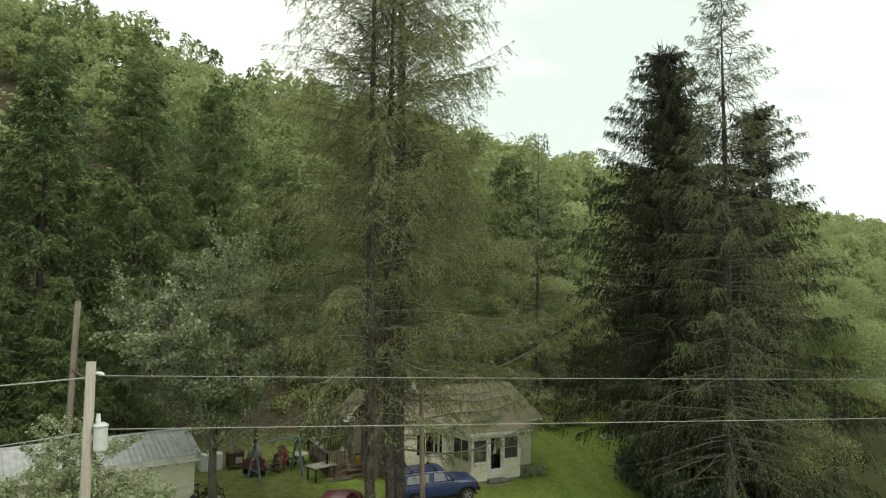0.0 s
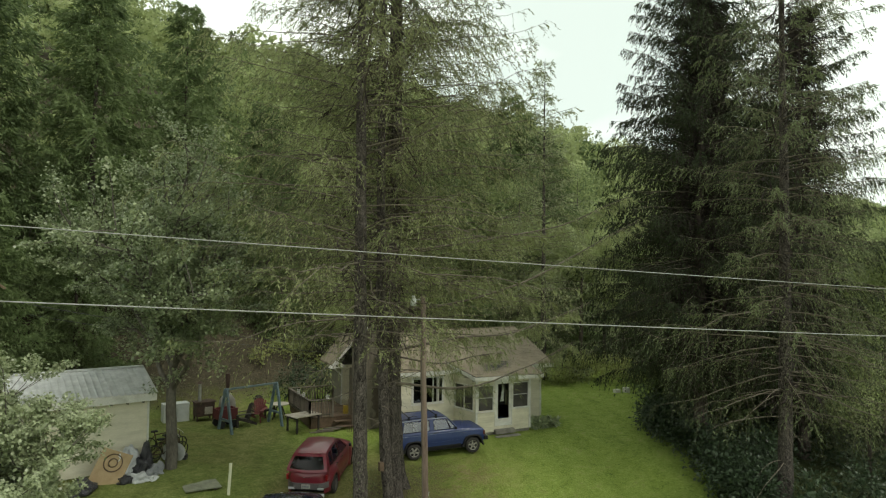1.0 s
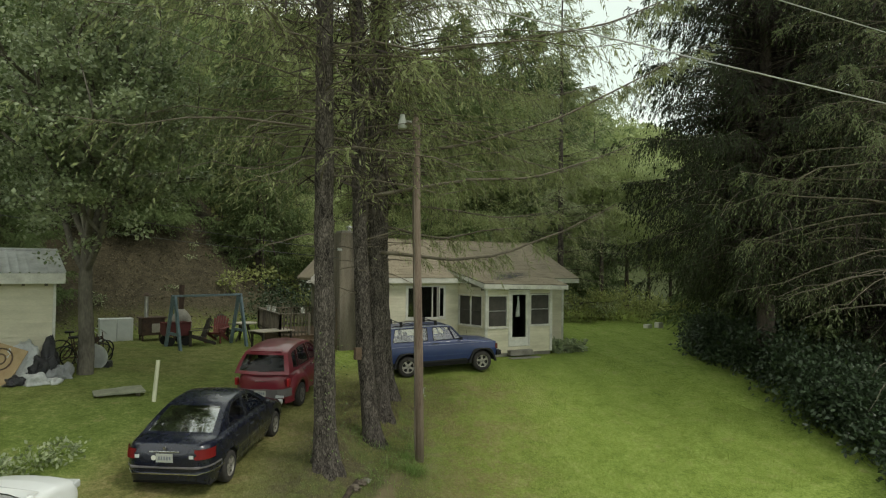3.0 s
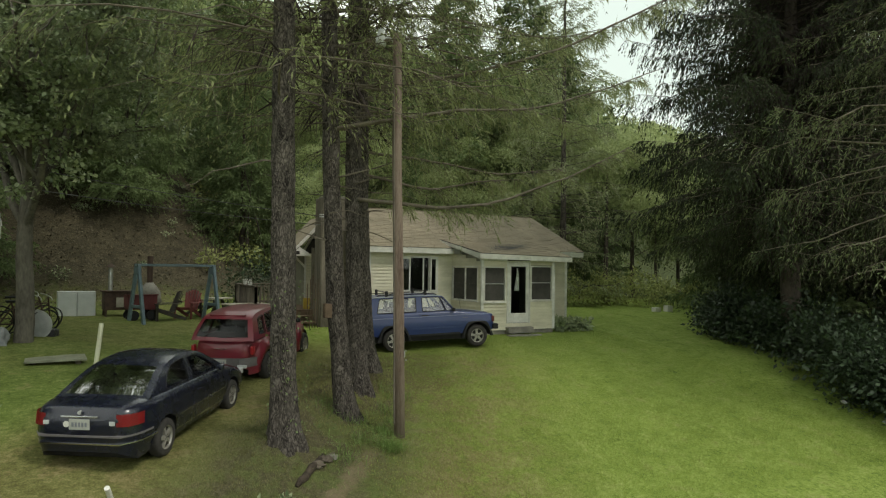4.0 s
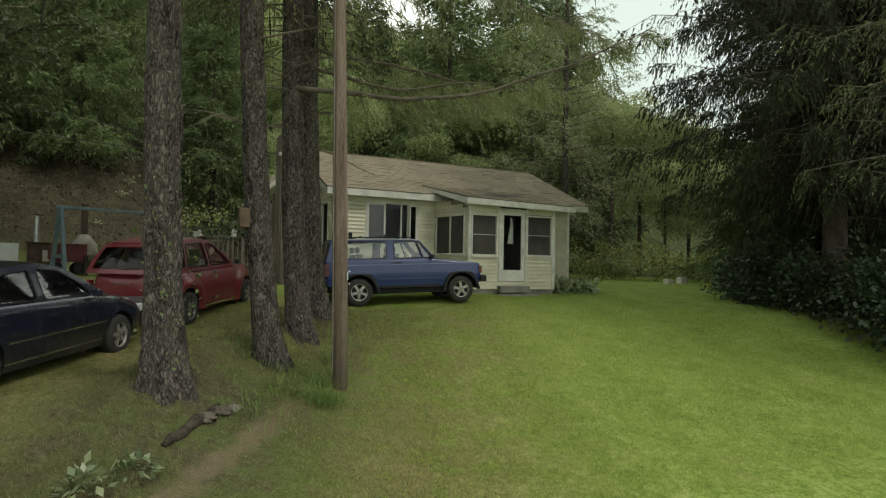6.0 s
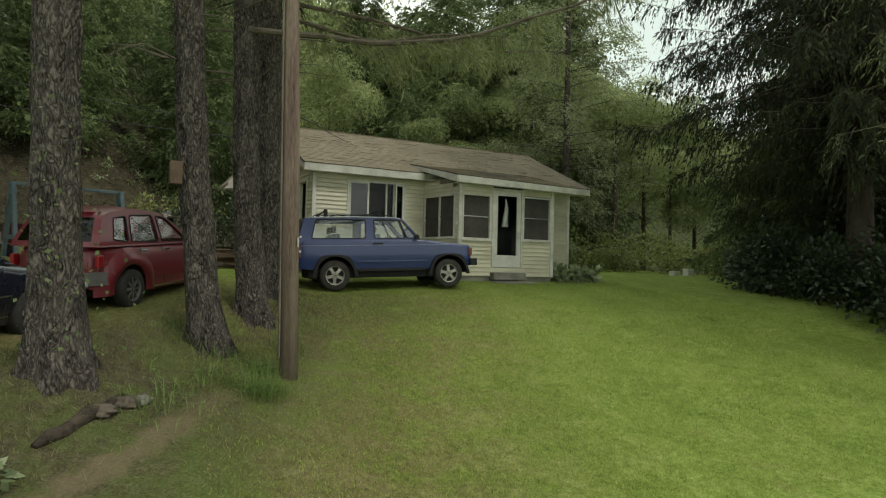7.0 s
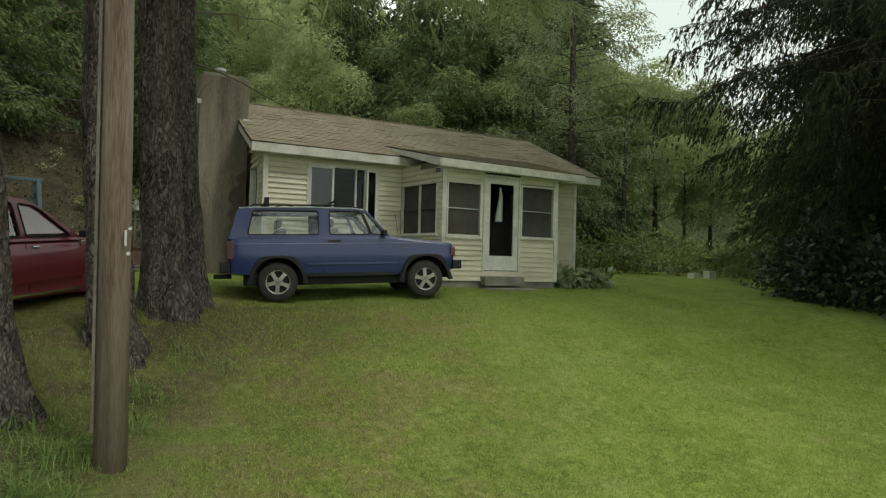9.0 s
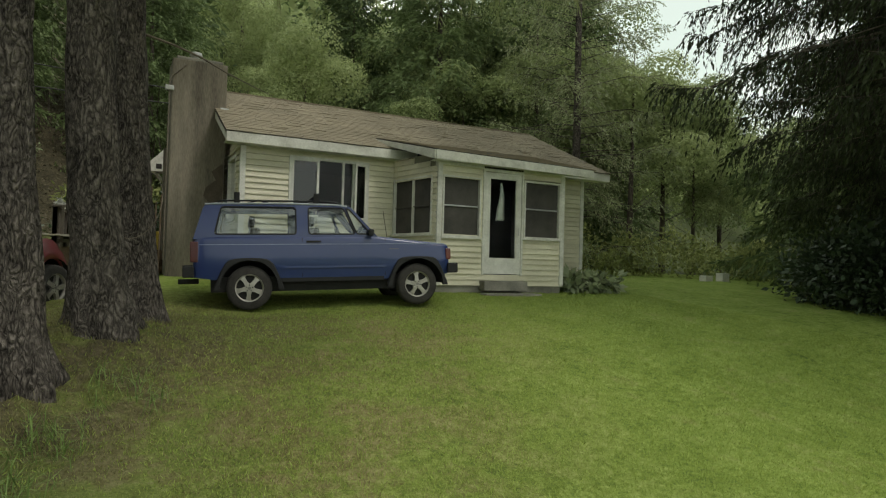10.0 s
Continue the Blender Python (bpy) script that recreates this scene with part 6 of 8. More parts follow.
    part("roof_net", tube([(-1.3, -0.3, 1.62), (-1.1, -0.25, 1.68), (-0.9, -0.32, 1.62)], 0.012, 6), BLACKPLASTIC, t)
    part("rear_bumper", box((-2.18, -0.82, 0.5), (-2.02, 0.82, 0.66), 0.02), BLACKPLASTIC, t)
    part("bumper_step", box((-2.2, -0.5, 0.655), (-2.05, 0.5, 0.675), 0.004), BLACKPLASTIC, t)
    part("tow_hitch", box((-2.3, -0.05, 0.38), (-2.0, 0.05, 0.46), 0.01), BLACKPLASTIC, t)
    part("front_bumper", box((1.83, -0.86, 0.5), (2.0, 0.86, 0.66), 0.02), BLACKPLASTIC, t)
    part("grille", box((1.86, -0.4, 0.7), (1.895, 0.4, 0.9), 0.008), BLACKPLASTIC, t)
    part("aerial", tube([(0.86, -0.7, 1.07), (0.8, -0.7, 1.5)], 0.004, 5), BLACKPLASTIC, t)
    part("bonnet_gap", beam((0.82, -0.795, 1.05), (1.8, -0.795, 0.945), 0.006, 0.006), WELL, t)
    part("wiper", beam((0.72, -0.5, 1.09), (0.7, 0.1, 1.12), 0.015, 0.012), BLACKPLASTIC, t)
    plate(t, -2.06, 0.0, 0.8)
    part("axle", tube([(-1.288, -0.7, 0.33), (-1.288, 0.7, 0.33)], 0.05, 8), WELL, t)
    return t


def saloon(name, at, turn, tilt, mat, label, strip):
    """A low four-door saloon."""
    t = thing(name, at, label, "car", turn=turn, tilt=tilt)
    spec = dict(rear=-2.24, front=2.18, half=0.855, axles=(-1.31, 1.31), arch=0.36, wheel_r=0.3, square=7, under=0.2, tuck=0.1, lean=0.05,
                sill_x=(-2.24, -2.1, -1.7, 1.7, 2.1, 2.18), sill_z=(0.36, 0.26, 0.22, 0.2, 0.24, 0.32),
                deck_x=(-2.24, -2.17, -1.9, -1.45, 0.72, 0.95, 1.5, 2.0, 2.14, 2.18), deck_z=(0.8, 0.97, 1.005, 1.01, 0.96, 0.93, 0.84, 0.7, 0.6, 0.5),
                crown=(0.0, 0.02, 0.035, 0.03, 0.0, 0.05, 0.07, 0.06, 0.03, 0.0),
                round=0.11, belt=0.95, roof=1.43, cab_w=0.755, roof_w=0.56, roof_crown=0.04, bow=0.13, flow=5, corner=0.06, seal=0.008,
                outline=((-1.74, 0.985), (-1.62, 1.035), (-1.3, 1.2), (-1.02, 1.325), (-0.75, 1.395), (-0.35, 1.43), (0.0, 1.415), (0.3, 1.355), (0.62, 1.19), (0.98, 0.985), (1.08, 0.93)),
                rear_z=(1.035, 1.345), front_z=(0.99, 1.345), seats=(-0.1, -0.9), dash=0.8, rear_mat=REARGLASS,
                windows=[[(-0.2, 0.985), (0.74, 0.965), (0.5, 1.16), (0.2, 1.325), (-0.18, 1.365)], [(-1.16, 1.02), (-0.32, 0.985), (-0.3, 1.365), (-0.75, 1.335), (-1.02, 1.2)]])
    half = body_shell(spec, "body", mat, t)
    cabin(spec, t, mat)
    for x in spec["axles"]:
        for s in (-1, 1):
            wheel(t, x, s * 0.745, 0.3, 0.19, s, RIM, 5, 0.5)
    if strip:
        side_strip(t, "side_moulding", half, -0.95, 0.93, 0.56, 0.018, CHROME, 0.006)
        side_strip(t, "sill_strip", half, -0.95, 0.93, 0.31, 0.016, CHROME, 0.006)
        # thin grey strip stands in for sky reflected along the bumper's top
        end_strip(t, "bumper_band", half, -2.24, -1, 0.585, 0.026, GREYBUMPER, 0.03, 0.012, 0.5)
        end_strip(t, "bumper_line", half, -2.24, -1, 0.475, 0.016, CHROME, 0.03, 0.02, 0.62)
    for s in (-1, 1):
        for x in (-0.33, 0.83, -1.2):
            part("door_gap", beam((x, s * (half(x, 0.5) + 0.001), 0.3 if x > -1 else 0.72), (x, s * (half(x, 0.85) + 0.001), 0.9), 0.005, 0.007), WELL, t)
        for x in (-0.24, -1.08):
            part("door_handle", box((x, s * half(x, 0.78) - 0.015, 0.77), (x + 0.17, s * half(x, 0.78) + 0.015, 0.8), 0.008), mat, t)
        mirror(t, 0.72, s * 0.83, 0.93, mat, s)
        # tail lamp wrapping the corner
        bm = bmesh.new()
        pts = [(-2.21, 0.53), (-2.195, 0.62), (-2.15, 0.71), (-2.05, 0.775), (-1.93, 0.81)]
        lo = [bm.verts.new((x - 0.016, s * (y + 0.014), 0.73)) for x, y in pts]
        hi = [bm.verts.new((x + 0.02 - 0.012, s * (y + 0.006), 0.905)) for x, y in pts]
        for k in range(4):
            bm.faces.new((lo[k], lo[k + 1], hi[k + 1], hi[k]))
        bmesh.ops.solidify(bm, geom=bm.faces[:], thickness=0.02)
        lamp = part("tail_light", bm, REDLENS, t)
        part("reversing_lamp", box((-2.243, s * 0.5 - 0.03, 0.75), (-2.225, s * 0.5 + 0.05, 0.81), 0.004), CLEARLENS, lamp)
        part("headlight", box((1.88, s * 0.62 - 0.14, 0.56), (2.1, s * 0.62 + 0.12, 0.68), 0.03), CLEARLENS, t)
    part("boot_handle", box((-2.25, -0.28, 0.86), (-2.2, 0.28, 0.885), 0.006), CHROME if strip else mat, t)
    part("badge", tube([(-2.24, 0, 0.93), (-2.215, 0, 0.93)], 0.03, 12), CHROME, t)
    if strip:
        part("round_sticker", tube([(-2.246, 0.2, 0.76), (-2.236, 0.2, 0.76)], 0.045, 16), WHITE, t)
    plate(t, -2.243, 0.0, 0.76)
    part("rear_shelf", box((-1.5, -0.62, 0.98), (-1.0, 0.62, 1.0), 0.005), CLOTH, t)
    part("wiper", beam((0.96, -0.55, 0.965), (0.9, 0.05, 1.0), 0.018, 0.015), BLACKPLASTIC, t)
    part("wiper", beam((0.98, 0.05, 0.965), (0.93, 0.6, 0.99), 0.018, 0.015), BLACKPLASTIC, t)
    return t


def red_hatchback():
    t = thing("hatchback", (9.22, 29.95, -0.235), "red tall hatchback with a grey rear bumper, parked on the drive", "car", turn=56, tilt=-4.2)
    spec = dict(rear=-2.12, front=2.1, half=0.82, axles=(-1.308, 1.308), arch=0.4, wheel_r=0.32, square=5, under=0.24, tuck=0.05, lean=0.1,
                sill_x=(-2.12, -1.95, -1.6, 1.6, 2.0, 2.1), sill_z=(0.42, 0.34, 0.27, 0.25, 0.3, 0.4), plan_x=(-2.12, -1.2, 0.7, 1.4, 2.1), plan_w=(0.98, 1.0, 1.0, 0.93, 0.72),
                deck_x=(-2.12, -2.05, -1.95, 0.72, 1.0, 1.6, 2.0, 2.1), deck_z=(0.85, 1.0, 1.05, 1.03, 1.0, 0.93, 0.8, 0.6), crown=(0.0, 0.0, 0.0, 0.0, 0.05, 0.08, 0.06, 0.0),
                round=0.14, belt=1.04, roof=1.6, cab_w=0.73, roof_w=0.54, roof_crown=0.06, bow=0.16, flow=5, corner=0.06,
                outline=((-2.04, 1.02), (-2.0, 1.1), (-1.9, 1.28), (-1.76, 1.46), (-1.58, 1.545), (-1.2, 1.59), (-0.7, 1.6), (-0.25, 1.575), (0.0, 1.52), (0.4, 1.27), (0.8, 1.0)),
                rear_z=(1.11, 1.47), front_z=(1.05, 1.5), seats=(-0.15, -1.0), dash=0.62, rear_mat=HATCHGLASS,
                windows=[[(-0.3, 1.07), (0.56, 1.06), (0.1, 1.42), (-0.02, 1.48), (-0.28, 1.51)], [(-1.2, 1.09), (-0.4, 1.07), (-0.38, 1.52), (-1.05, 1.51)], [(-1.66, 1.12), (-1.28, 1.09), (-1.15, 1.5), (-1.5, 1.46)]])
    half = body_shell(spec, "body", PAINT_RED, t)
    cabin(spec, t, PAINT_RED)
    for x in spec["axles"]:
        for s in (-1, 1):
            wheel(t, x, s * 0.74, 0.32, 0.2, s, STEEL_RIM if x < 0 else RIM, 8 if x < 0 else 5)
            bm = bmesh.new()
            rows = []
            for k in range(15):
                a = math.pi * (k - 0.5) / 13
                ring = []
                for q, o in ((0.4, 0.0), (0.41, 0.05), (0.5, 0.06), (0.6, 0.035), (0.68, -0.01)):
                    px, pz = x + q * math.cos(a), 0.32 + q * math.sin(a)
                    ring.append(bm.verts.new((px, s * (half(min(max(px, -2.0), 1.9), min(max(pz, 0.4), 0.95)) + o), pz)))
                rows.append(ring)
            for a, b in zip(rows, rows[1:]):
                for k in range(4):
                    bm.faces.new((a[k], a[k + 1], b[k + 1], b[k]))
            bmesh.ops.recalc_face_normals(bm, faces=bm.faces[:])
            part("fender", bm, PAINT_RED, t, smooth=True)
    end_strip(t, "rear_bumper", half, -2.12, -1, 0.53, 0.2, GREYBUMPER, 0.06, 0.04, 0.3)
    end_strip(t, "front_bumper", half, 2.1, 1, 0.45, 0.16, GREYBUMPER, 0.06, 0.03, 0.3)
    side_strip(t, "running_board", half, -0.85, 0.85, 0.31, 0.03, CHROME, 0.03)
    side_strip(t, "side_moulding", half, -0.85, 0.85, 0.48, 0.03, PAINT_RED, 0.012)
    for s in (-1, 1):
        for x in (-0.35, 0.72, -1.02):
            part("door_gap", beam((x, s * (half(x, 0.5) + 0.001), 0.35 if x > -1 else 0.75), (x, s * (half(x, 0.95) + 0.001), 1.0), 0.005, 0.008), WELL, t)
        for x in (-0.26, -0.98):
            part("door_handle", box((x, s * half(x, 0.92) - 0.02, 0.91), (x + 0.14, s * half(x, 0.92) + 0.02, 0.945), 0.008), CHROME, t)
        mirror(t, 0.62, s * 0.84, 1.04, BLACKPLASTIC, s)
        part("tail_light", box((-2.04, s * 0.7 - 0.03, 0.7), (-1.9, s * 0.7 + 0.045, 0.9), 0.03), REDLENS, t)
        part("rear_reflector", box((-2.175, s * 0.52 - 0.11, 0.43), (-2.15, s * 0.52 + 0.11, 0.5), 0.006), CLEARLENS, t)
    part("spoiler", box((-1.77, -0.42, 1.535), (-1.5, 0.42, 1.565), 0.014), PAINT_RED, t)
    part("tailgate_badge", box((-2.135, -0.15, 0.842), (-2.11, 0.15, 0.852), 0.002), CHROME, t)
    part("rear_wiper", beam((-2.13, -0.3, 1.12), (-2.14, 0.05, 1.1), 0.012, 0.015), BLACKPLASTIC, t)
    plate(t, -2.178, 0.0, 0.54)
    return t


blue_jeep()
saloon("saloon_car", (6.57, 25.67, -0.62), 58, -3.6, PAINT_BLACK, "blue-black four-door saloon with red tail lamps, parked on the drive", True)
saloon("saloon_car", (2.4, 22.1, gz(2.4, 22.1)), 60, -6.0, PAINT_WHITE, "white saloon car parked on the grass, seen over its bonnet", False)
red_hatchback()


# ---- the shed ----
METAL = surface("pale_roof_metal", (0.36, 0.37, 0.36), (0.66, 0.67, 0.65), 0.45, 3, metal=0.3, bump=0.1)
shed = thing("shed", (3.2, 31.72, 0.55), "long cream-sided shed with a pale ribbed metal roof", "shed", turn=9)
SL, SD, SH = 9.4, 4.0, 2.42
part("wall", box((-SL, 0.02, -0.5), (0, 0.14, SH)), WALLCORE, shed)
part("wall", box((-0.12, 0.14, -0.5), (0, SD, SH)), SIDING, shed)
part("wall", box((-SL, SD - 0.12, -0.5), (-0.12, SD, SH)), SIDING, shed)
part("wall", box((-SL, 0.14, -0.5), (-SL + 0.12, SD - 0.12, SH)), SIDING, shed)
sw = part("cladding", box((-SL, 0.012, -0.4), (-SL + 0.02, 0.02, SH)), SIDING, shed)
z = -0.06
k = 0
while z < SH - 0.1:
    bm = bmesh.new()
    v = [bm.verts.new(p) for p in ((-SL, 0.018, z), (0.0, 0.018, z), (0.0, -0.022, z), (-SL, -0.022, z), (-SL, 0.015, z + 0.125), (0.0, 0.015, z + 0.125))]
    bm.faces.new((v[0], v[3], v[2], v[1]))
    bm.faces.new((v[3], v[4], v[5], v[2]))
    bmesh.ops.recalc_face_normals(bm, faces=bm.faces[:])
    part("siding_board", bm, SIDING, sw)
    z += 0.122
part("corner_board", box((-0.05, -0.03, -0.1), (0.02, 0.03, SH), 0.004), WHITE, shed)
part("fascia", box((-SL - 0.2, -0.3, SH - 0.08), (0.2, -0.26, SH + 0.2), 0.006), WHITE, shed)
part("soffit", box((-SL - 0.2, -0.26, SH - 0.07), (0.2, 0.02, SH - 0.05)), WHITE, shed)
for s in (0, 1):
    bm = bmesh.new()
    ya, yb = (-0.32, SD / 2) if s == 0 else (SD + 0.3, SD / 2)
    n = 46
    top = []
    for i in range(n * 4 + 1):
        x = -SL - 0.22 + (SL + 0.44) * i / (n * 4)
        rib = 0.028 if i % 4 == 0 else (0.0 if i % 4 == 2 else 0.004)
        top.append((bm.verts.new((x, ya, SH + 0.2 + rib)), bm.verts.new((x, yb, SH + 0.86 + rib))))
    for a, b in zip(top, top[1:]):
        bm.faces.new((a[0], b[0], b[1], a[1]))
    part("roof_sheet", bm, METAL, shed)
part("ridge_cap", box((-SL - 0.22, SD / 2 - 0.14, SH + 0.83), (0.22, SD / 2 + 0.14, SH + 0.9), 0.02), METAL, shed)
bm = bmesh.new()
for x in (0.2, -SL - 0.22):
    v = [bm.verts.new(p) for p in ((x, -0.3, SH + 0.19), (x, SD / 2, SH + 0.84), (x, SD + 0.3, SH + 0.19), (x, SD + 0.3, SH - 0.05), (x, -0.3, SH - 0.05))]
    bm.faces.new(v)
part("gable_board", bm, WHITE, shed)
for k in range(18):
    part("rafter_end", box((-SL + 0.3 + 0.52 * k, -0.26, SH - 0.14), (-SL + 0.36 + 0.52 * k, 0.0, SH - 0.07)), OLDWOOD, shed)

# ---- poles, lamps and wires ----
POLEWOOD = surface("pole_wood", (0.05, 0.024, 0.017), (0.3, 0.235, 0.19), 0.9, 1.9, bump=0.5, fine=40, stretch=(3, 3, 0.22), dist=0.01)
GREYPOLE = surface("grey_pole_wood", (0.2, 0.18, 0.15), (0.42, 0.39, 0.33), 0.9, 2.5, bump=0.4, fine=40, stretch=(3, 3, 0.22), dist=0.01)
INSULATOR = surface("insulator", (0.5, 0.52, 0.52), (0.75, 0.76, 0.75), 0.3, 6, bump=0)
TANK = surface("grey_tank_paint", (0.42, 0.44, 0.43), (0.62, 0.63, 0.61), 0.5, 5, bump=0.05)
WIRE = surface("wire", (0.24, 0.24, 0.23), (0.4, 0.4, 0.38), 0.6, 3, bump=0)
DARKWIRE = surface("dark_wire", (0.05, 0.05, 0.05), (0.12, 0.12, 0.12), 0.7, 3, bump=0)

sp = thing("service_pole", (10.65, 24.16, -0.9), "weathered brown wooden pole with a yard lamp on top", "pole", tilt=-0.9, nod=-0.4)
part("shaft", tube([(0, 0, -0.2), (0.0, 0.02, 2.5), (-0.02, 0.06, 5.2), (-0.01, 0.06, 7.75)], [0.106, 0.1, 0.092, 0.085], 20), POLEWOOD, sp, smooth=True)
part("cable_cover", box((-0.125, -0.03, 0.3), (-0.105, 0.0, 7.2), 0.004), OLDWOOD, sp)
arm = part("lamp_arm", tube([(0, 0.1, 7.55), (-0.15, 0.08, 7.65), (-0.36, 0.05, 7.64)], 0.02, 8), ALU, sp)
part("lamp_head", tube([(-0.36, 0.05, 7.78), (-0.36, 0.05, 7.66), (-0.36, 0.05, 7.54), (-0.36, 0.05, 7.46)], [0.05, 0.07, 0.11, 0.09], 16), TANK, sp, "pale yard lamp head")
part("fuse_plate", box((0.055, -0.112, 1.55), (0.072, -0.095, 1.66), 0.004), ALU, sp)
part("fuse_knob", tube([(0.08, -0.12, 1.5), (0.08, -0.14, 1.5)], 0.013, 10), ALU, sp)
part("fuse_knob", tube([(0.09, -0.1, 1.67), (0.09, -0.115, 1.67)], 0.012, 10), ALU, sp)

up = thing("utility_pole", (-0.63, 18.6, gz(-0.63, 18.6)), "pale grey wooden utility pole with a transformer", "pole")
ub = gz(-0.63, 18.6) + 0.17
part("shaft", tube([(0.02, 0, -0.3), (0, 0, 5), (0, 0, 8.78 - ub)], [0.16, 0.125, 0.105], 20), GREYPOLE, up, smooth=True)
tk = part("transformer", tube([(0.26, -0.12, 6.75 - ub), (0.26, -0.12, 6.8 - ub), (0.26, -0.12, 7.28 - ub), (0.26, -0.12, 7.34 - ub), (0.26, -0.12, 7.4 - ub)], [0.12, 0.15, 0.15, 0.17, 0.08], 20), TANK, up, "grey transformer can", smooth=False)
part("bushing", tube([(0.2, -0.12, 7.38 - ub), (0.2, -0.12, 7.45 - ub), (0.2, -0.12, 7.5 - ub), (0.2, -0.12, 7.6 - ub)], [0.05, 0.06, 0.05, 0.04], 12), INSULATOR, tk)
part("bracket", box((0.05, -0.08, 7.0 - ub), (0.2, -0.02, 7.12 - ub), 0.01), TANK, up)
part("insulator", tube([(0.1, 0, 8.52 - ub), (0.2, 0, 8.5 - ub), (0.28, 0, 8.47 - ub)], [0.03, 0.05, 0.03], 10), INSULATOR, up)
part("insulator", tube([(0.1, 0, 7.33 - ub), (0.16, 0, 7.32 - ub)], [0.03, 0.04], 10), INSULATOR, up)
p2t = thing("utility_pole", (-1.55, 28.0, gz(-1.55, 28)), "slim dark utility pole standing behind the shed tree", "pole", tilt=1.2)
pb = gz(-1.55, 28)
part("shaft", tube([(0, 0, -0.3), (0.02, 0, 9.8 - pb)], [0.13, 0.1], 14), OLDWOOD, p2t, smooth=True)
part("brace", beam((0.0, -0.1, 7.4 - pb), (0.55, -0.1, 7.0 - pb), 0.06, 0.06), BROWNWOOD, p2t)


def wire(a, b, sag, r, mat, label, n=24):
    a, b = Vector(a), Vector(b)
    pts = [a.lerp(b, k / n) - Vector((0, 0, 4 * sag * (k / n) * (1 - k / n))) for k in range(n + 1)]
    ob = part("wire", tube(pts, r, 6), mat)
    return tagged(ob, label, "wire", "overhead wires")


WIRE_LABEL = "thin pale overhead wire strung across the yard"
wire((-0.4, 18.6, 8.28), (62, 13.25, 5.75), 0.1, 0.009, WIRE, WIRE_LABEL, 60)
wire((-0.46, 18.6, 7.06), (62, 12.3, 3.98), 0.06, 0.011, WIRE, WIRE_LABEL, 60)
wire((-0.7, 18.6, 8.25), (-30, 18.0, 9.0), 0.6, 0.016, WIRE, WIRE_LABEL)
wire((-0.7, 18.6, 7.0), (-30, 20.0, 6.5), 0.6, 0.012, WIRE, WIRE_LABEL)
wire((12.2, 34.34, 4.05), (-14, 40.5, 9.5), 0.7, 0.012, DARKWIRE, "dark service wire running up the hill")
wire((12.2, 34.34, 3.75), (-10, 43.5, 7.5), 0.5, 0.012, DARKWIRE, "dark service wire running up the hill")

# ---- the yard behind the drive ----
FRAMEBLUE = surface("faded_blue_green_paint", (0.085, 0.13, 0.155), (0.18, 0.245, 0.28), 0.7, 4, bump=0.2)
sf = thing("swing_frame", (6.62, 35.96, 0), "faded blue wooden swing frame with splayed legs", "swing frame", turn=19)
zt, wd = 2.3, 2.56
part("top_beam", beam((-0.1, 0, zt), (wd + 0.1, 0, zt), 0.07, 0.08), FRAMEBLUE, sf)
for x in (0, wd):
    for s in (-1, 1):
        gx, gy = 6.62 + (x * math.cos(radians(19)) - s * 0.6 * math.sin(radians(19))), 35.96 + x * math.sin(radians(19)) + s * 0.6 * math.cos(radians(19))
        part("leg", beam((x, s * 0.06, zt), (x, s * 0.6, gz(gx, gy) - 0.05), 0.09, 0.14), FRAMEBLUE, sf)
    part("cross_tie", beam((x, -0.38, 0.95), (x, 0.38, 0.95), 0.05, 0.1), FRAMEBLUE, sf)
    part("gusset", box((x - 0.06, -0.16, zt - 0.3), (x + 0.06, 0.16, zt - 0.1), 0.01), FRAMEBLUE, sf)


def adirondack(x, y, turn, mat, label):
    """A slatted garden armchair with a fanned back."""
    t = thing("garden_chair", (x, y, gz(x, y)), label, "chair", "garden chairs in the yard", turn=turn)
    for k in range(6):
        a = (k - 2.5) / 2.5
        part("back_slat", beam((-0.22 - 0.02, 0.08 * (k - 2.5), 0.28), (-0.5, 0.105 * (k - 2.5), 1.0 - 0.1 * a * a), 0.075, 0.018), mat, t)
    for k in range(6):
        part("seat_slat", box((-0.25 + 0.11 * k, -0.27, 0.27 + 0.025 * k), (-0.16 + 0.11 * k, 0.27, 0.29 + 0.025 * k), 0.003), mat, t)
    for s in (-1, 1):
        part("front_leg", box((0.32, s * 0.29 - 0.02, 0), (0.42, s * 0.29 + 0.02, 0.56), 0.004), mat, t)
        part("rear_leg", beam((0.38, s * 0.25, 0.4), (-0.62, s * 0.25, 0.03), 0.025, 0.11), mat, t)
        part("armrest", box((-0.42, s * 0.34 - 0.07, 0.56), (0.46, s * 0.34 + 0.07, 0.582), 0.006), mat, t)
    part("back_rail", box((-0.47, -0.3, 0.6), (-0.44, 0.3, 0.66), 0.004), mat, t)
    return t


CHAIRDARK = surface("dark_stained_chair", (0.02, 0.018, 0.015), (0.06, 0.05, 0.04), 0.8, 5, bump=0.2)
CHAIRRED = surface("dull_red_chair", (0.11, 0.02, 0.02), (0.2, 0.05, 0.045), 0.7, 5, bump=0.2)
adirondack(7.55, 36.95, -165, CHAIRDARK, "dark slatted garden armchair with a fanned back")
adirondack(8.35, 37.6, -120, CHAIRRED, "dull red slatted garden armchair by the swing frame")
adirondack(8.9, 38.4, -60, CHAIRDARK, "dark slatted garden armchair with a fanned back")

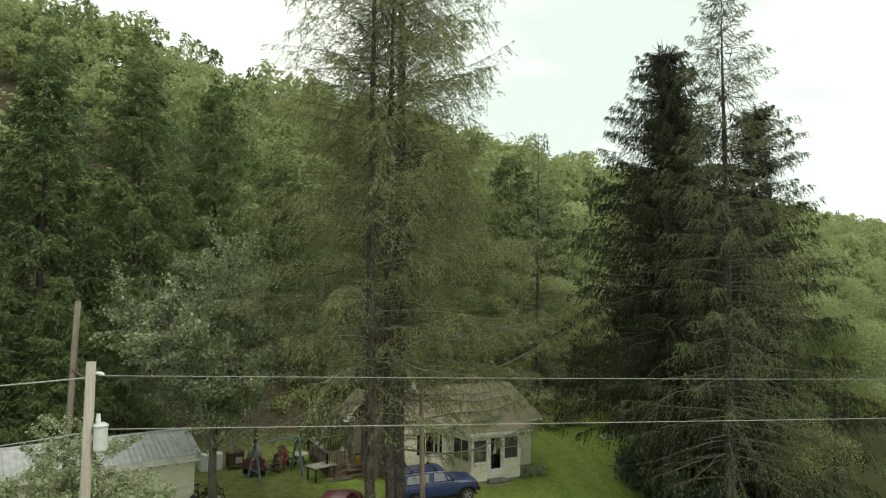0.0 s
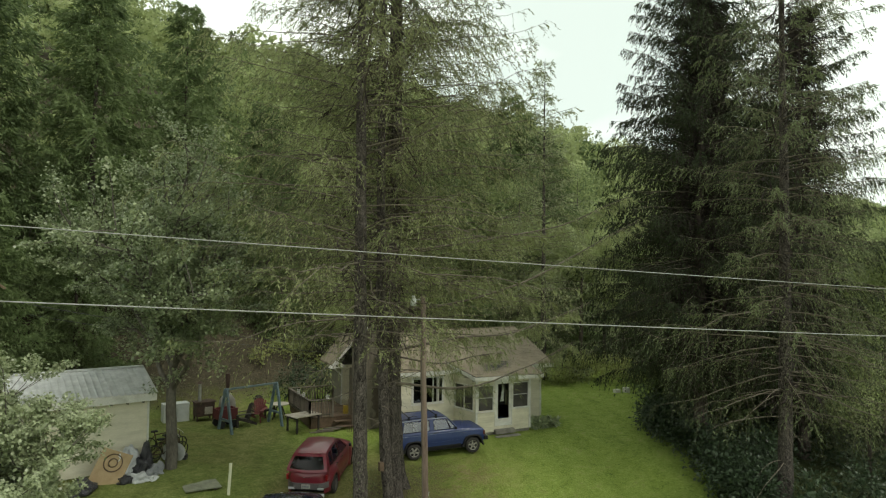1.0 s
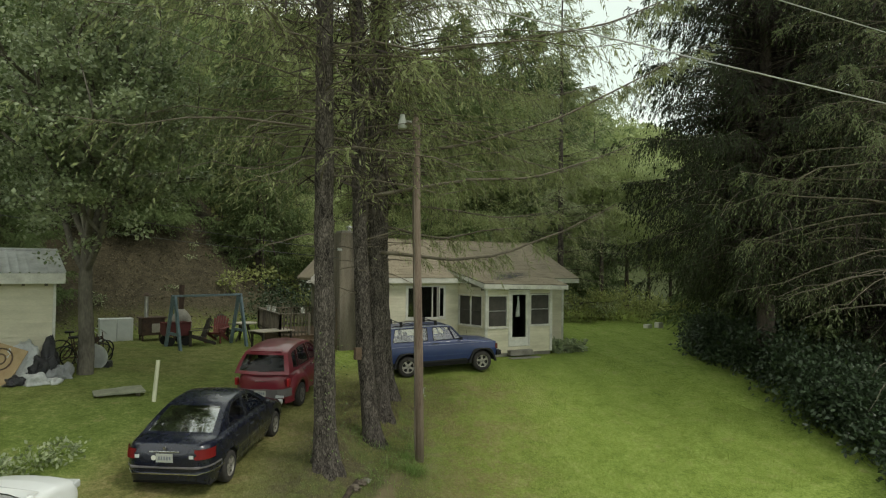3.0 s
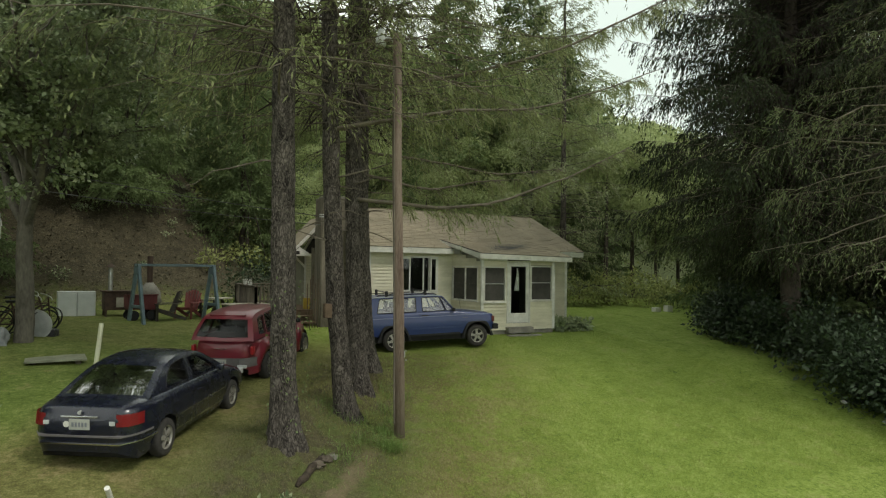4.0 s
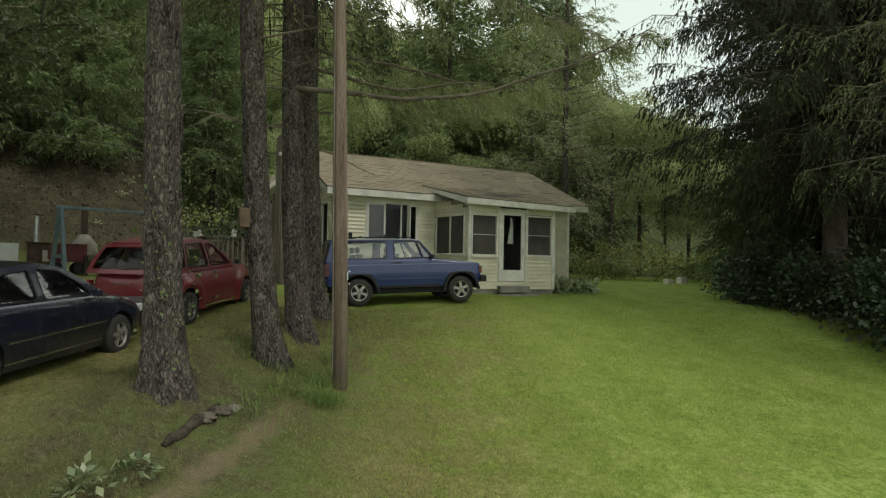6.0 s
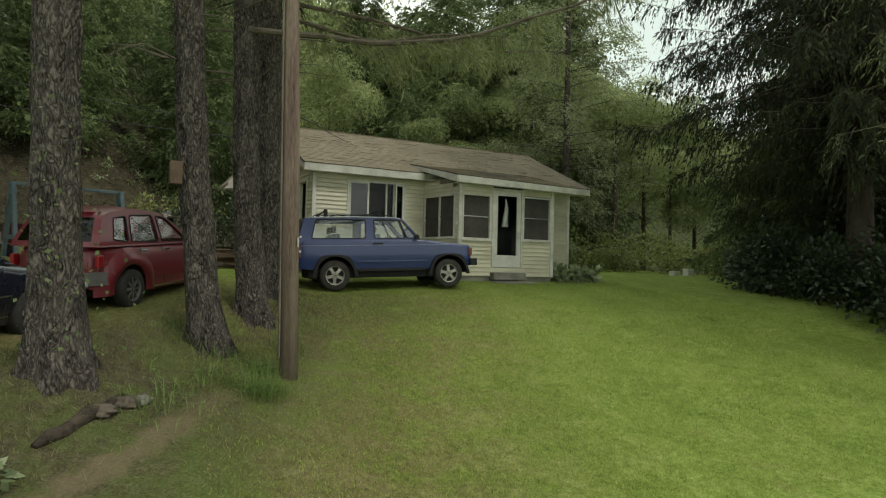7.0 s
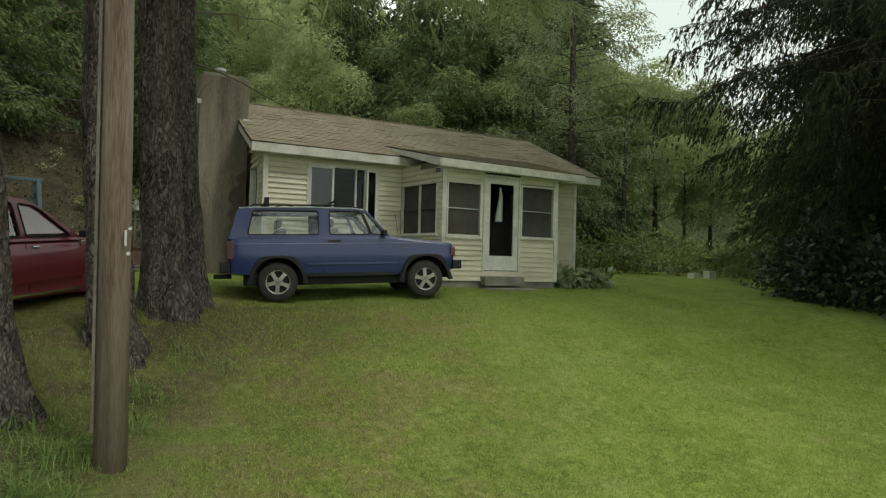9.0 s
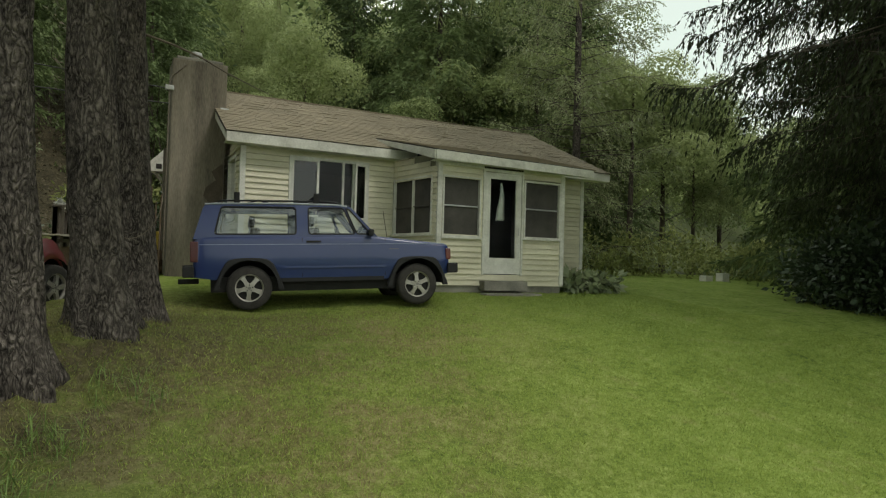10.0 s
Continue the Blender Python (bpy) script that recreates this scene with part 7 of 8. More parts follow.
REDBOX = surface("dark_red_boards", (0.08, 0.012, 0.014), (0.15, 0.03, 0.03), 0.7, 4, bump=0.2)
ct = thing("garden_cart", (6.78, 36.95, gz(6.78, 36.95)), "dark red wooden garden cart on small wheels", "cart", turn=10)
part("bed", box((-0.4, -0.34, 0.36), (0.4, 0.34, 0.42), 0.01), REDBOX, ct)
for a, b in (((-0.44, -0.38, 0.42), (0.44, -0.34, 0.84)), ((-0.44, 0.34, 0.42), (0.44, 0.38, 0.84)), ((-0.44, -0.34, 0.42), (-0.4, 0.34, 0.84)), ((0.4, -0.34, 0.42), (0.44, 0.34, 0.84))):
    part("side_board", box(a, b, 0.006), REDBOX, ct)
part("top_rim", box((-0.47, -0.42, 0.84), (0.47, -0.3, 0.87), 0.006), REDBOX, ct)
for x in (-0.28, 0.28):
    for y in (-0.36, 0.36):
        part("wheel", tube([(x, y - 0.03, 0.17), (x, y + 0.03, 0.17)], 0.17, 18), BLACKPLASTIC, ct)

RUST = surface("rusty_iron", (0.03, 0.02, 0.016), (0.1, 0.06, 0.042), 0.85, 6, bump=0.3)
st = thing("outdoor_stove", (6.08, 38.6, gz(6.08, 38.6)), "dark rusty iron stove with a capped pipe", "stove", turn=8)
part("body", box((-0.42, -0.3, 0.22), (0.42, 0.3, 0.86), 0.03), RUST, st)
part("top_plate", box((-0.48, -0.35, 0.86), (0.48, 0.35, 0.9), 0.01), RUST, st)
part("door", box((-0.05, -0.325, 0.32), (0.32, -0.3, 0.66), 0.01), surface("pale_tin", (0.3, 0.27, 0.22), (0.45, 0.42, 0.36), 0.6, 6), st)
for x in (-0.36, 0.36):
    for y in (-0.24, 0.24):
        part("leg", box((x - 0.03, y - 0.03, 0), (x + 0.03, y + 0.03, 0.23)), RUST, st)
part("pipe", tube([(-0.2, 0, 0.9), (-0.2, 0, 1.7)], 0.075, 14), ALU, st)
part("cap", tube([(-0.2, 0, 1.74), (-0.2, 0, 1.86)], [0.17, 0.02], 14), RUST, st)
ch = thing("chimenea", (7.15, 38.6, gz(7.15, 38.6)), "pale cone-shaped garden fireplace with a dark flue", "fireplace")
part("cone", tube([(0, 0, 0.35), (0, 0, 0.5), (0, 0, 0.9), (0, 0, 1.2)], [0.3, 0.42, 0.36, 0.13], 18), CONCRETE, ch, smooth=True)
part("flue", tube([(0, 0, 1.2), (0, 0, 2.15)], 0.1, 12), RUST, ch)
part("stand", tube([(0, 0, 0), (0, 0, 0.36)], [0.3, 0.24], 12), RUST, ch)

WHITEGOODS = surface("white_enamel", (0.52, 0.55, 0.54), (0.72, 0.74, 0.72), 0.5, 2, bump=0.05)
for k, (x, y) in enumerate(((4.555, 38.78), (5.13, 38.9))):
    fr = thing("white_cabinet", (x, y, gz(x, y) - 0.03), "plain white metal cabinet standing on the grass", "cabinet", "white cabinets", turn=6)
    part("body", box((-0.285, -0.3, 0.0), (0.285, 0.3, 0.82), 0.02), WHITEGOODS, fr)
    part("lid", box((-0.29, -0.31, 0.82), (0.29, 0.31, 0.86), 0.012), WHITEGOODS, fr)

TABLETOP = surface("pale_table_boards", (0.26, 0.23, 0.18), (0.46, 0.42, 0.35), 0.8, 3, bump=0.2, random_ob=0.15)
tb = thing("garden_table", (9.95, 35.3, gz(9.95, 35.3)), "pale wooden garden table on dark legs, by the deck", "table", turn=18)
for k in range(6):
    part("table_board", box((-0.7, -0.48 + 0.162 * k, 0.7), (0.7, -0.325 + 0.162 * k, 0.735), 0.004), TABLETOP, tb)
for x in (-0.58, 0.58):
    for y in (-0.38, 0.38):
        part("leg", box((x - 0.035, y - 0.035, 0), (x + 0.035, y + 0.035, 0.7)), CHAIRDARK, tb)
    part("apron", box((x - 0.02, -0.4, 0.6), (x + 0.02, 0.4, 0.7)), CHAIRDARK, tb)
rt = thing("round_table", (9.45, 37.7, gz(9.45, 37.7)), "round pale-topped garden table on a dark base", "table")
part("tabletop", tube([(0, 0, 0.7), (0, 0, 0.735)], 0.46, 28), TABLETOP, rt)
for k in range(4):
    a = k * math.pi / 2 + 0.4
    part("leg", beam((0.1 * math.cos(a), 0.1 * math.sin(a), 0.7), (0.4 * math.cos(a), 0.4 * math.sin(a), 0), 0.04, 0.05), CHAIRDARK, rt)
for k in range(5):
    x, y = 10.5 + 0.16 * k, 34.75 - 0.12 * (k % 2)
    ob = part("plank", box((x - 0.4, y - 0.07, gz(x, y) + 0.03 * k), (x + 0.5, y + 0.07, gz(x, y) + 0.03 * k + 0.035), 0.004), OLDWOOD)
    tagged(ob, "loose grey plank lying by the deck", "plank", "loose planks")
POTS = surface("white_pots", (0.5, 0.5, 0.48), (0.7, 0.7, 0.68), 0.6, 6)
for x, y in ((10.25, 36.3), (10.25, 37.2), (11.1, 35.3)):
    fl = thing("flower_pot", (x, y, 1.64), "small white pot of flowers on the deck rail", "flower pot", "flower pots on the rail")
    part("pot", tube([(0, 0, 0), (0, 0, 0.1)], [0.05, 0.07], 12), POTS, fl)
    rng = np.random.default_rng(int(x * 10 + y))
    d = unit(rng.normal(0, 1, (60, 3)) + np.array([0, 0, 0.8]))
    child("flowers", quad_mesh("flowers", kites(np.zeros((60, 3)) + np.array([0, 0, 0.1]), d, unit(np.cross(d, rng.normal(0, 1, (60, 3)))), rng.uniform(0.06, 0.16, 60), np.full(60, 0.04)), CLOTH), fl)
YELLOW = surface("yellow_plastic", (0.42, 0.28, 0.03), (0.55, 0.38, 0.05), 0.5, 5)
ob = part("yellow_can", box((12.0, 35.55, 0.8), (12.25, 35.75, 1.2), 0.03), YELLOW)
tagged(ob, "yellow plastic can on the deck", "can")

stake = part("marker_post", tube([(5.52, 28.75, 0.0), (5.62, 29.0, 1.02)], 0.05, 12), surface("pale_yellow_pipe", (0.5, 0.5, 0.34), (0.68, 0.67, 0.5), 0.5, 4))
tagged(stake, "pale yellow pipe standing upright in the lawn", "post")
vp = part("vent_pipe", tube([(5.9, 22.78, -1.2), (5.72, 22.2, -0.5)], 0.035, 12), WHITE)
tagged(vp, "short white plastic pipe sticking out of the grass", "pipe")
MOSSY = surface("mossy_grey_boards", (0.12, 0.125, 0.085), (0.29, 0.3, 0.215), 0.9, 4, bump=0.4, random_ob=0.15)
sl = thing("well_cover", (4.75, 29.55, gz(4.75, 29.55) - 0.09), "grey wooden well cover lying in the grass", "cover", turn=4)
for k in range(5):
    part("board", box((-0.58, -0.46 + 0.185 * k, 0.1), (0.58, -0.285 + 0.185 * k, 0.14), 0.004), MOSSY, sl)
for x in (-0.42, 0.42):
    part("batten", box((x - 0.05, -0.34, -0.05), (x + 0.05, 0.34, 0.1), 0.004), OLDWOOD, sl)

# clutter along the shed
TAN = surface("tan_board", (0.3, 0.21, 0.11), (0.46, 0.35, 0.2), 0.85, 3, bump=0.1)
bd = thing("leaning_board", (1.78, 30.55, gz(1.78, 30.55)), "tan board with a round emblem leaning on a heap", "board", turn=-20)
part("panel", box((-0.5, -0.02, -0.05), (0.5, 0.02, 1.12), 0.006, pose(0, 0, 0, -28, 18, 0)), TAN, bd)
for q in (0.29, 0.14):
    bm = bmesh.new()
    for k in range(24):
        a0, a1 = 2 * math.pi * k / 24, 2 * math.pi * (k + 1) / 24
        add_tube(bm, [(q * math.cos(a0), -0.03, 0.72 + q * math.sin(a0)), (q * math.cos(a1), -0.03, 0.72 + q * math.sin(a1))], 0.02, 5, False)
    bm.transform(pose(0, 0, 0, -28, 18, 0))
    part("emblem_ring", bm, BROWNWOOD, bd)
BAGCLEAR = surface("pale_plastic_sheet", (0.4, 0.42, 0.42), (0.66, 0.67, 0.66), 0.35, 5, bump=0.8, dist=0.05)
BAGBLACK = surface("black_bag", (0.012, 0.012, 0.014), (0.04, 0.04, 0.044), 0.35, 6, bump=0.8, dist=0.05)
BAGGREY = surface("grey_bag", (0.16, 0.17, 0.18), (0.34, 0.35, 0.35), 0.5, 6, bump=0.8, dist=0.05)


def lump(name, x, y, r, h, mat, seed, label, category, group=""):
    bm = bmesh.new()
    bmesh.ops.create_icosphere(bm, subdivisions=4, radius=1)
    for v in bm.verts:
        n = noise.noise(v.co * 1.6 + Vector((seed * 3.1, 0, 0))) * 0.5 + noise.noise(v.co * 5 + Vector((seed, 2, 0))) * 0.16
        v.co = Vector((v.co.x * r * (1 + n), v.co.y * r * (1 + n), max(-0.25, v.co.z) * h * (1 + n)))
    bm.transform(Matrix.Translation((x, y, gz(x, y) + 0.1 * h)))
    return tagged(part(name, bm, mat, None, smooth=True), label, category, group)


for k, (x, y, r, h, mat, lab) in enumerate(((2.5, 31.25, 0.5, 0.75, BAGCLEAR, "crumpled pale plastic sheet heaped by the shed"), (3.0, 31.0, 0.36, 0.5, BAGBLACK, "full black rubbish bag by the shed"),
                                            (3.25, 30.8, 0.26, 0.3, BAGGREY, "grey stuffed bag by the shed"), (2.9, 30.55, 0.34, 0.22, BAGCLEAR, "white sack lying in the grass"),
                                            (2.45, 30.5, 0.26, 0.2, BAGBLACK, "small black bag in the grass"), (1.15, 30.1, 0.4, 0.35, BAGBLACK, "full black rubbish bag by the shed"), (3.5, 31.1, 0.22, 0.3, BAGGREY, "grey stuffed bag by the shed"), (2.75, 30.85, 0.16, 0.3, BAGBLACK, "small black bag in the grass"), (3.3, 30.45, 0.15, 0.14, BAGCLEAR, "white sack lying in the grass"), (2.6, 30.75, 0.14, 0.2, BAGCLEAR, "white sack lying in the grass"), (3.15, 31.3, 0.24, 0.75, BAGBLACK, "full black rubbish bag by the shed"), (2.25, 31.2, 0.36, 0.62, BAGCLEAR, "crumpled pale plastic sheet heaped by the shed"))):
    lump("rubbish_bag", x, y, r, h, mat, k + 1, lab, "bag", "bags by the shed")


def bicycle(x, y, turn, lean):
    t = thing("bicycle", (x, y, gz(x, y)), "old dark bicycle leaning beside the shed", "bicycle", "bicycles", turn=turn)
    t.matrix_world = pose(x, y, gz(x, y), lean, 0, turn)
    for px in (-0.5, 0.5):
        bm = bmesh.new()
        for k in range(28):
            a0, a1 = 2 * math.pi * k / 28, 2 * math.pi * (k + 1) / 28
            add_tube(bm, [(px + 0.32 * math.cos(a0), 0, 0.34 + 0.32 * math.sin(a0)), (px + 0.32 * math.cos(a1), 0, 0.34 + 0.32 * math.sin(a1))], 0.02, 5, False)
        for k in range(9):
            a = 2 * math.pi * k / 9
            add_tube(bm, [(px, 0, 0.34), (px + 0.31 * math.cos(a), 0, 0.34 + 0.31 * math.sin(a))], 0.003, 3, False)
        part("wheel", bm, BLACKPLASTIC, t)
    bm = bmesh.new()
    for a, b in (((-0.5, 0, 0.34), (-0.12, 0, 0.3)), ((-0.12, 0, 0.3), (0.36, 0, 0.78)), ((-0.5, 0, 0.34), (-0.24, 0, 0.76)), ((-0.12, 0, 0.3), (-0.28, 0, 0.88)), ((-0.24, 0, 0.76), (0.36, 0, 0.8)), ((0.5, 0, 0.34), (0.33, 0, 0.95))):
        add_tube(bm, [a, b], 0.018, 6)
    part("frame", bm, RUST, t)
    part("saddle", box((-0.4, -0.06, 0.88), (-0.16, 0.06, 0.93), 0.02), BLACKPLASTIC, t)
    part("handlebar", tube([(0.28, -0.27, 0.98), (0.33, -0.1, 0.99), (0.33, 0.1, 0.99), (0.28, 0.27, 0.98)], 0.012, 6), ALU, t)


bicycle(3.85, 32.2, 20, 12)
bicycle(3.95, 32.8, 35, 16)
bicycle(3.75, 33.3, 10, 14)
dish = thing("satellite_dish", (4.12, 32.25, gz(4.12, 32.25) - 0.12), "grey dish lying on its side by the tree", "dish", turn=-20)
bm = bmesh.new()
rings = [[bm.verts.new((0.44 * q * math.cos(a), -0.12 + 0.1 * q * q, 0.4 + 0.4 * q * math.sin(a))) for a in [2 * math.pi * k / 24 for k in range(24)]] for q in (0.05, 0.4, 0.75, 1.0)]
for a, b in zip(rings, rings[1:]):
    for k in range(24):
        bm.faces.new((a[k], a[(k + 1) % 24], b[(k + 1) % 24], b[k]))
bmesh.ops.solidify(bm, geom=bm.faces[:], thickness=0.012)
part("bowl", bm, TANK, dish, smooth=True)
part("mount", tube([(0, 0.1, 0.35), (0.1, 0.35, 0.02)], 0.03, 8), RUST, dish)
part("tarp", box((-0.35, 0.05, 0.0), (0.45, 0.4, 0.28), 0.08), BAGBLACK, dish)

# things about the larches
bx = part("nest_box", box((9.37, 24.85, 1.36), (9.51, 25.01, 1.63), 0.012), BROWNWOOD)
tagged(bx, "small brown wooden box fixed to a larch trunk", "box")
rope = part("rope_loop", tube([(11.53 + 0.27 * math.cos(a), 28.6 + 0.27 * math.sin(a), 1.26 + 0.42 * math.sin(a + 0.3)) for a in [2 * math.pi * k / 24 for k in range(25)]], 0.005, 6), TWIG)
tagged(rope, "pale rope slung round a larch trunk", "rope")
for k, (x, y, r, h) in enumerate(((8.75, 23.2, 0.13, 0.06), (8.95, 23.32, 0.1, 0.07), (9.08, 23.42, 0.06, 0.05))):
    lump("flat_stone", x, y, r, h, PATCH, 20 + k, "flat grey stone half sunk in the turf beneath a larch", "stone", "stones under the larch")
LOGWOOD = surface("rotten_wood", (0.012, 0.01, 0.008), (0.09, 0.07, 0.052), 0.95, 6, bump=0.9, fine=30, dist=0.03, spec=0.2)
log_points = [(8.3 + 0.09 * k, 22.72 + 0.1 * k, gz(8.3 + 0.09 * k, 22.72 + 0.1 * k) + 0.02 + 0.02 * math.sin(2.1 * k)) for k in range(8)]
ob = part("rotten_log", tube(log_points, [0.03, 0.06, 0.07, 0.06, 0.075, 0.06, 0.05, 0.025], 10), LOGWOOD, None, smooth=True)
tagged(ob, "dark rotten log half sunk in the turf beneath a larch", "log")
ob = lump("field_stone", 9.1, 23.35, 0.06, 0.07, CONCRETE, 9, "pale field stone by the rotten log", "stone")
for k, (x, y) in enumerate(((29.9, 36.2), (30.5, 36.0))):
    ob = part("white_block", box((x, y, gz(x, y) - 0.05), (x + 0.35, y + 0.3, gz(x, y) + (0.3 if k else 0.2)), 0.02), WHITE)
    tagged(ob, "white block at the lawn's far edge", "block", "white blocks")


# ---- boughs that reach over the lawn ----
def bough(points, r, seed, twigs, needle, leaf, spread=0.75):
    """A long bough with hanging side twigs: its wood and its sprays."""
    rng = np.random.default_rng(seed)
    pts = np.array(points, float)
    s = np.linspace(0, 1, 22)
    k = np.linspace(0, 1, len(pts))
    path = np.stack([np.interp(s, k, pts[:, i]) for i in range(3)], 1)
    for _ in range(2):
        path[1:-1] = 0.25 * path[:-2] + 0.5 * path[1:-1] + 0.25 * path[2:]
    path[2:] += np.cumsum(rng.normal(0, 0.012, (20, 3)), 0)
    wood = [tubes(path[None], (r * (1 - 0.85 * s))[None], 7)]
    n = twigs
    u = rng.uniform(0.12, 1.0, n)
    p = np.stack([np.interp(u, s, path[:, i]) for i in range(3)], 1)
    along = unit(path[-1] - path[0])
    sd = unit(np.cross(along, (0, 0, 1)))
    d = unit(along * rng.uniform(0.1, 0.7, (n, 1)) + sd * rng.choice([-1, 1], (n, 1)) * rng.uniform(0.3, 1, (n, 1)) - np.array([0, 0, 1]) * rng.uniform(0.0, 0.7, (n, 1)))
    L = spread * rng.uniform(0.4, 1.3, n) * (1.15 - 0.6 * u)
    t = np.linspace(0, 1, 5)
    tw = p[:, None] + d[:, None] * (L[:, None] * t)[..., None] - np.array([0, 0, 1]) * (0.35 * L[:, None] * t ** 2)[..., None]
    wood.append(tubes(tw, 0.007 * (1.1 - t) * np.ones((n, 1)), 4))
    m = 22
    who = np.repeat(np.arange(n), m)
    v = rng.uniform(0.1, 1.0, n * m)
    i0 = np.minimum((v * 4).astype(int), 3)
    f = (v * 4 - i0)[:, None]
    q = tw[who, i0] * (1 - f) + tw[who, i0 + 1] * f
    dd = unit(d[who] + rng.normal(0, 0.7, (n * m, 3)) - np.array([0, 0, 0.9]))
    ln = 1.0 * needle * rng.uniform(0.6, 1.5, n * m)
    leaves = kites(q, dd, unit(np.cross(dd, rng.normal(0, 1, (n * m, 3)))), ln, ln * 0.07)
    verts, faces, off = [], [], 0
    for a, b in wood:
        verts.append(a)
        faces.append(b + off)
        off += len(a)
    return np.concatenate(verts), np.concatenate(faces), leaves


BOUGHS = (
    (((10.55, 26.1, 3.85), (12.2, 25.3, 3.6), (13.3, 24.9, 3.75), (15.0, 24.3, 4.5), (16.2, 23.9, 5.2)), 0.05, 70),
    (((11.08, 27.1, 4.6), (12.6, 27.0, 4.2), (13.8, 26.7, 4.5), (15.0, 26.5, 4.6)), 0.04, 60),
    (((9.8, 25.1, 5.0), (11.5, 24.4, 5.5), (13.5, 23.6, 5.6), (16.0, 22.8, 6.6)), 0.05, 80),
    (((11.42, 28.3, 5.4), (13.5, 28.4, 5.2), (15.6, 28.4, 5.0), (17.6, 28.2, 5.3)), 0.045, 80),
    (((10.55, 26.1, 6.2), (12.5, 25.2, 6.6), (14.8, 24.4, 7.4), (17.0, 23.7, 8.6), (18.8, 23.2, 9.6)), 0.05, 100),
    (((11.08, 27.1, 7.2), (13.5, 27.4, 7.2), (16.0, 27.4, 6.7), (18.2, 27.2, 6.4)), 0.05, 100),
    (((9.8, 25.1, 8.2), (12.0, 23.7, 8.6), (14.5, 22.4, 9.2), (16.6, 21.6, 10.2)), 0.05, 100),
    (((11.42, 28.3, 9.0), (14.0, 28.2, 9.2), (16.6, 27.8, 9.0), (18.6, 27.5, 9.6)), 0.05, 100),
)
for k, (pts, r, n) in enumerate(BOUGHS):
    which = (2, 3, 1, 4, 2, 3, 1, 4)[k]
    bx, by, _, _, _, sweep = LARCHES[which]
    pts = ((bx - sweep, by, pts[0][2]),) + pts[1:]
    t = bpy.data.objects[("larch.002", "larch.003", "larch.001", "larch.004", "larch.002", "larch.003", "larch.001", "larch.004")[k]]
    bpy.context.view_layer.update()
    back = t.matrix_world.inverted()
    v, f, q = bough(pts, r, 60 + k, n, 0.2, LARCH)
    me = link_mesh("bough", v.tolist(), f.tolist(), TWIG)
    me.transform(back)
    b = child("bough", me, t)
    me = quad_mesh("needles", q, LARCH)
    me.transform(back)
    child("needles", me, b, kind="stuff")


# leaves climbing the first larch, and a sapling at its foot
def scatter_leaves(name, centres, spread, count, size, mat, label, category, seed, up=0.3, kind="stuff", width=0.7):
    rng = np.random.default_rng(seed)
    c = np.asarray(centres, float)
    who = rng.integers(0, len(c), count)
    p = c[who] + rng.normal(0, 1, (count, 3)) * np.asarray(spread)
    d = unit(rng.normal(0, 1, (count, 3)) + np.array([0, 0, up]))
    sd = unit(np.cross(d, rng.normal(0, 0.6, (count, 3)) + np.array([0, 0, 1.0])))
    ln = size * rng.uniform(0.6, 1.4, count)
    ob = new(name, quad_mesh(name, kites(p, d, sd, ln, ln * width), mat))
    return tagged(ob, label, category, kind=kind)


az = np.linspace(2.2, 6.4, 40)
rr = np.random.default_rng(5)
vine = [(8.43 + 0.26 * math.cos(a), 23.72 + 0.26 * math.sin(a), -0.4 + 2.6 * rr.uniform()) for a in az]
scatter_leaves("climbing_leaves", vine, (0.09, 0.09, 0.12), 230, 0.05, PINE, "small green leaves climbing a larch trunk", "climber", 71, 0.0)
shoots = []
for k in range(5):
    x, y = 8.75 + 0.12 * k, 23.75 + 0.1 * (k % 3)
    z = gz(x, y)
    for h in np.linspace(0.1, 0.5 + 0.12 * k, 6):
        shoots.append((x + 0.2 * h, y, z + h))
scatter_leaves("sapling_leaves", shoots, (0.07, 0.07, 0.03), 40, 0.04, PINE, "thin leafy shoots at a larch's foot", "shoots", 72)


# ---- undergrowth ----
def mounds(seed, count, where, radius, height):
    """Leaf-cloud centres of many small bushes standing on the ground."""
    rng = np.random.default_rng(seed)
    out = []
    while len(out) < count:
        x, y = where(rng)
        out.append((x, y, rng.uniform(*radius), rng.uniform(*height)))
    return out


def bushes(name, items, per, size, mat, label, seed, droop=0.2):
    rng = np.random.default_rng(seed)
    quads = []
    for x, y, r, h in items:
        n = int(per * r * h) + 30
        z0 = gz(x, y)
        nrm = unit(rng.normal(0, 1, (n, 3)) * np.array([1, 1, 0.8]) + np.array([0, 0, 0.35]))
        lob = 1 + 0.3 * np.sin(4 * np.arctan2(nrm[:, 1], nrm[:, 0]) + x) * np.cos(5 * nrm[:, 2] + y)
        q = nrm * (rng.uniform(0.35, 1.05, n) * lob)[:, None] * np.array([r, r, h * 0.6]) + np.array([x, y, z0 + h * 0.42])
        q[:, 2] = np.maximum(q[:, 2], z0 + 0.03)
        d = unit(nrm + rng.normal(0, 0.8, (n, 3)) - np.array([0, 0, droop]))
        sd = unit(np.cross(d, rng.normal(0, 0.5, (n, 3)) + np.array([0, 0, 1.0])))
        ln = size * rng.uniform(0.6, 1.4, n)
        quads.append(kites(q, d, sd, ln, ln * 0.55))
    return tagged(new(name, quad_mesh(name, np.concatenate(quads), mat)), label, "undergrowth", kind="stuff")


def under_spruces(rng):
    y = rng.uniform(15.0, 30.5)
    deep = rng.uniform(3, 10) if rng.uniform() < 0.3 else 1.5 * abs(rng.normal(0, 1))
    return 20.5 + 0.5 * (y - 18.8) + deep, y


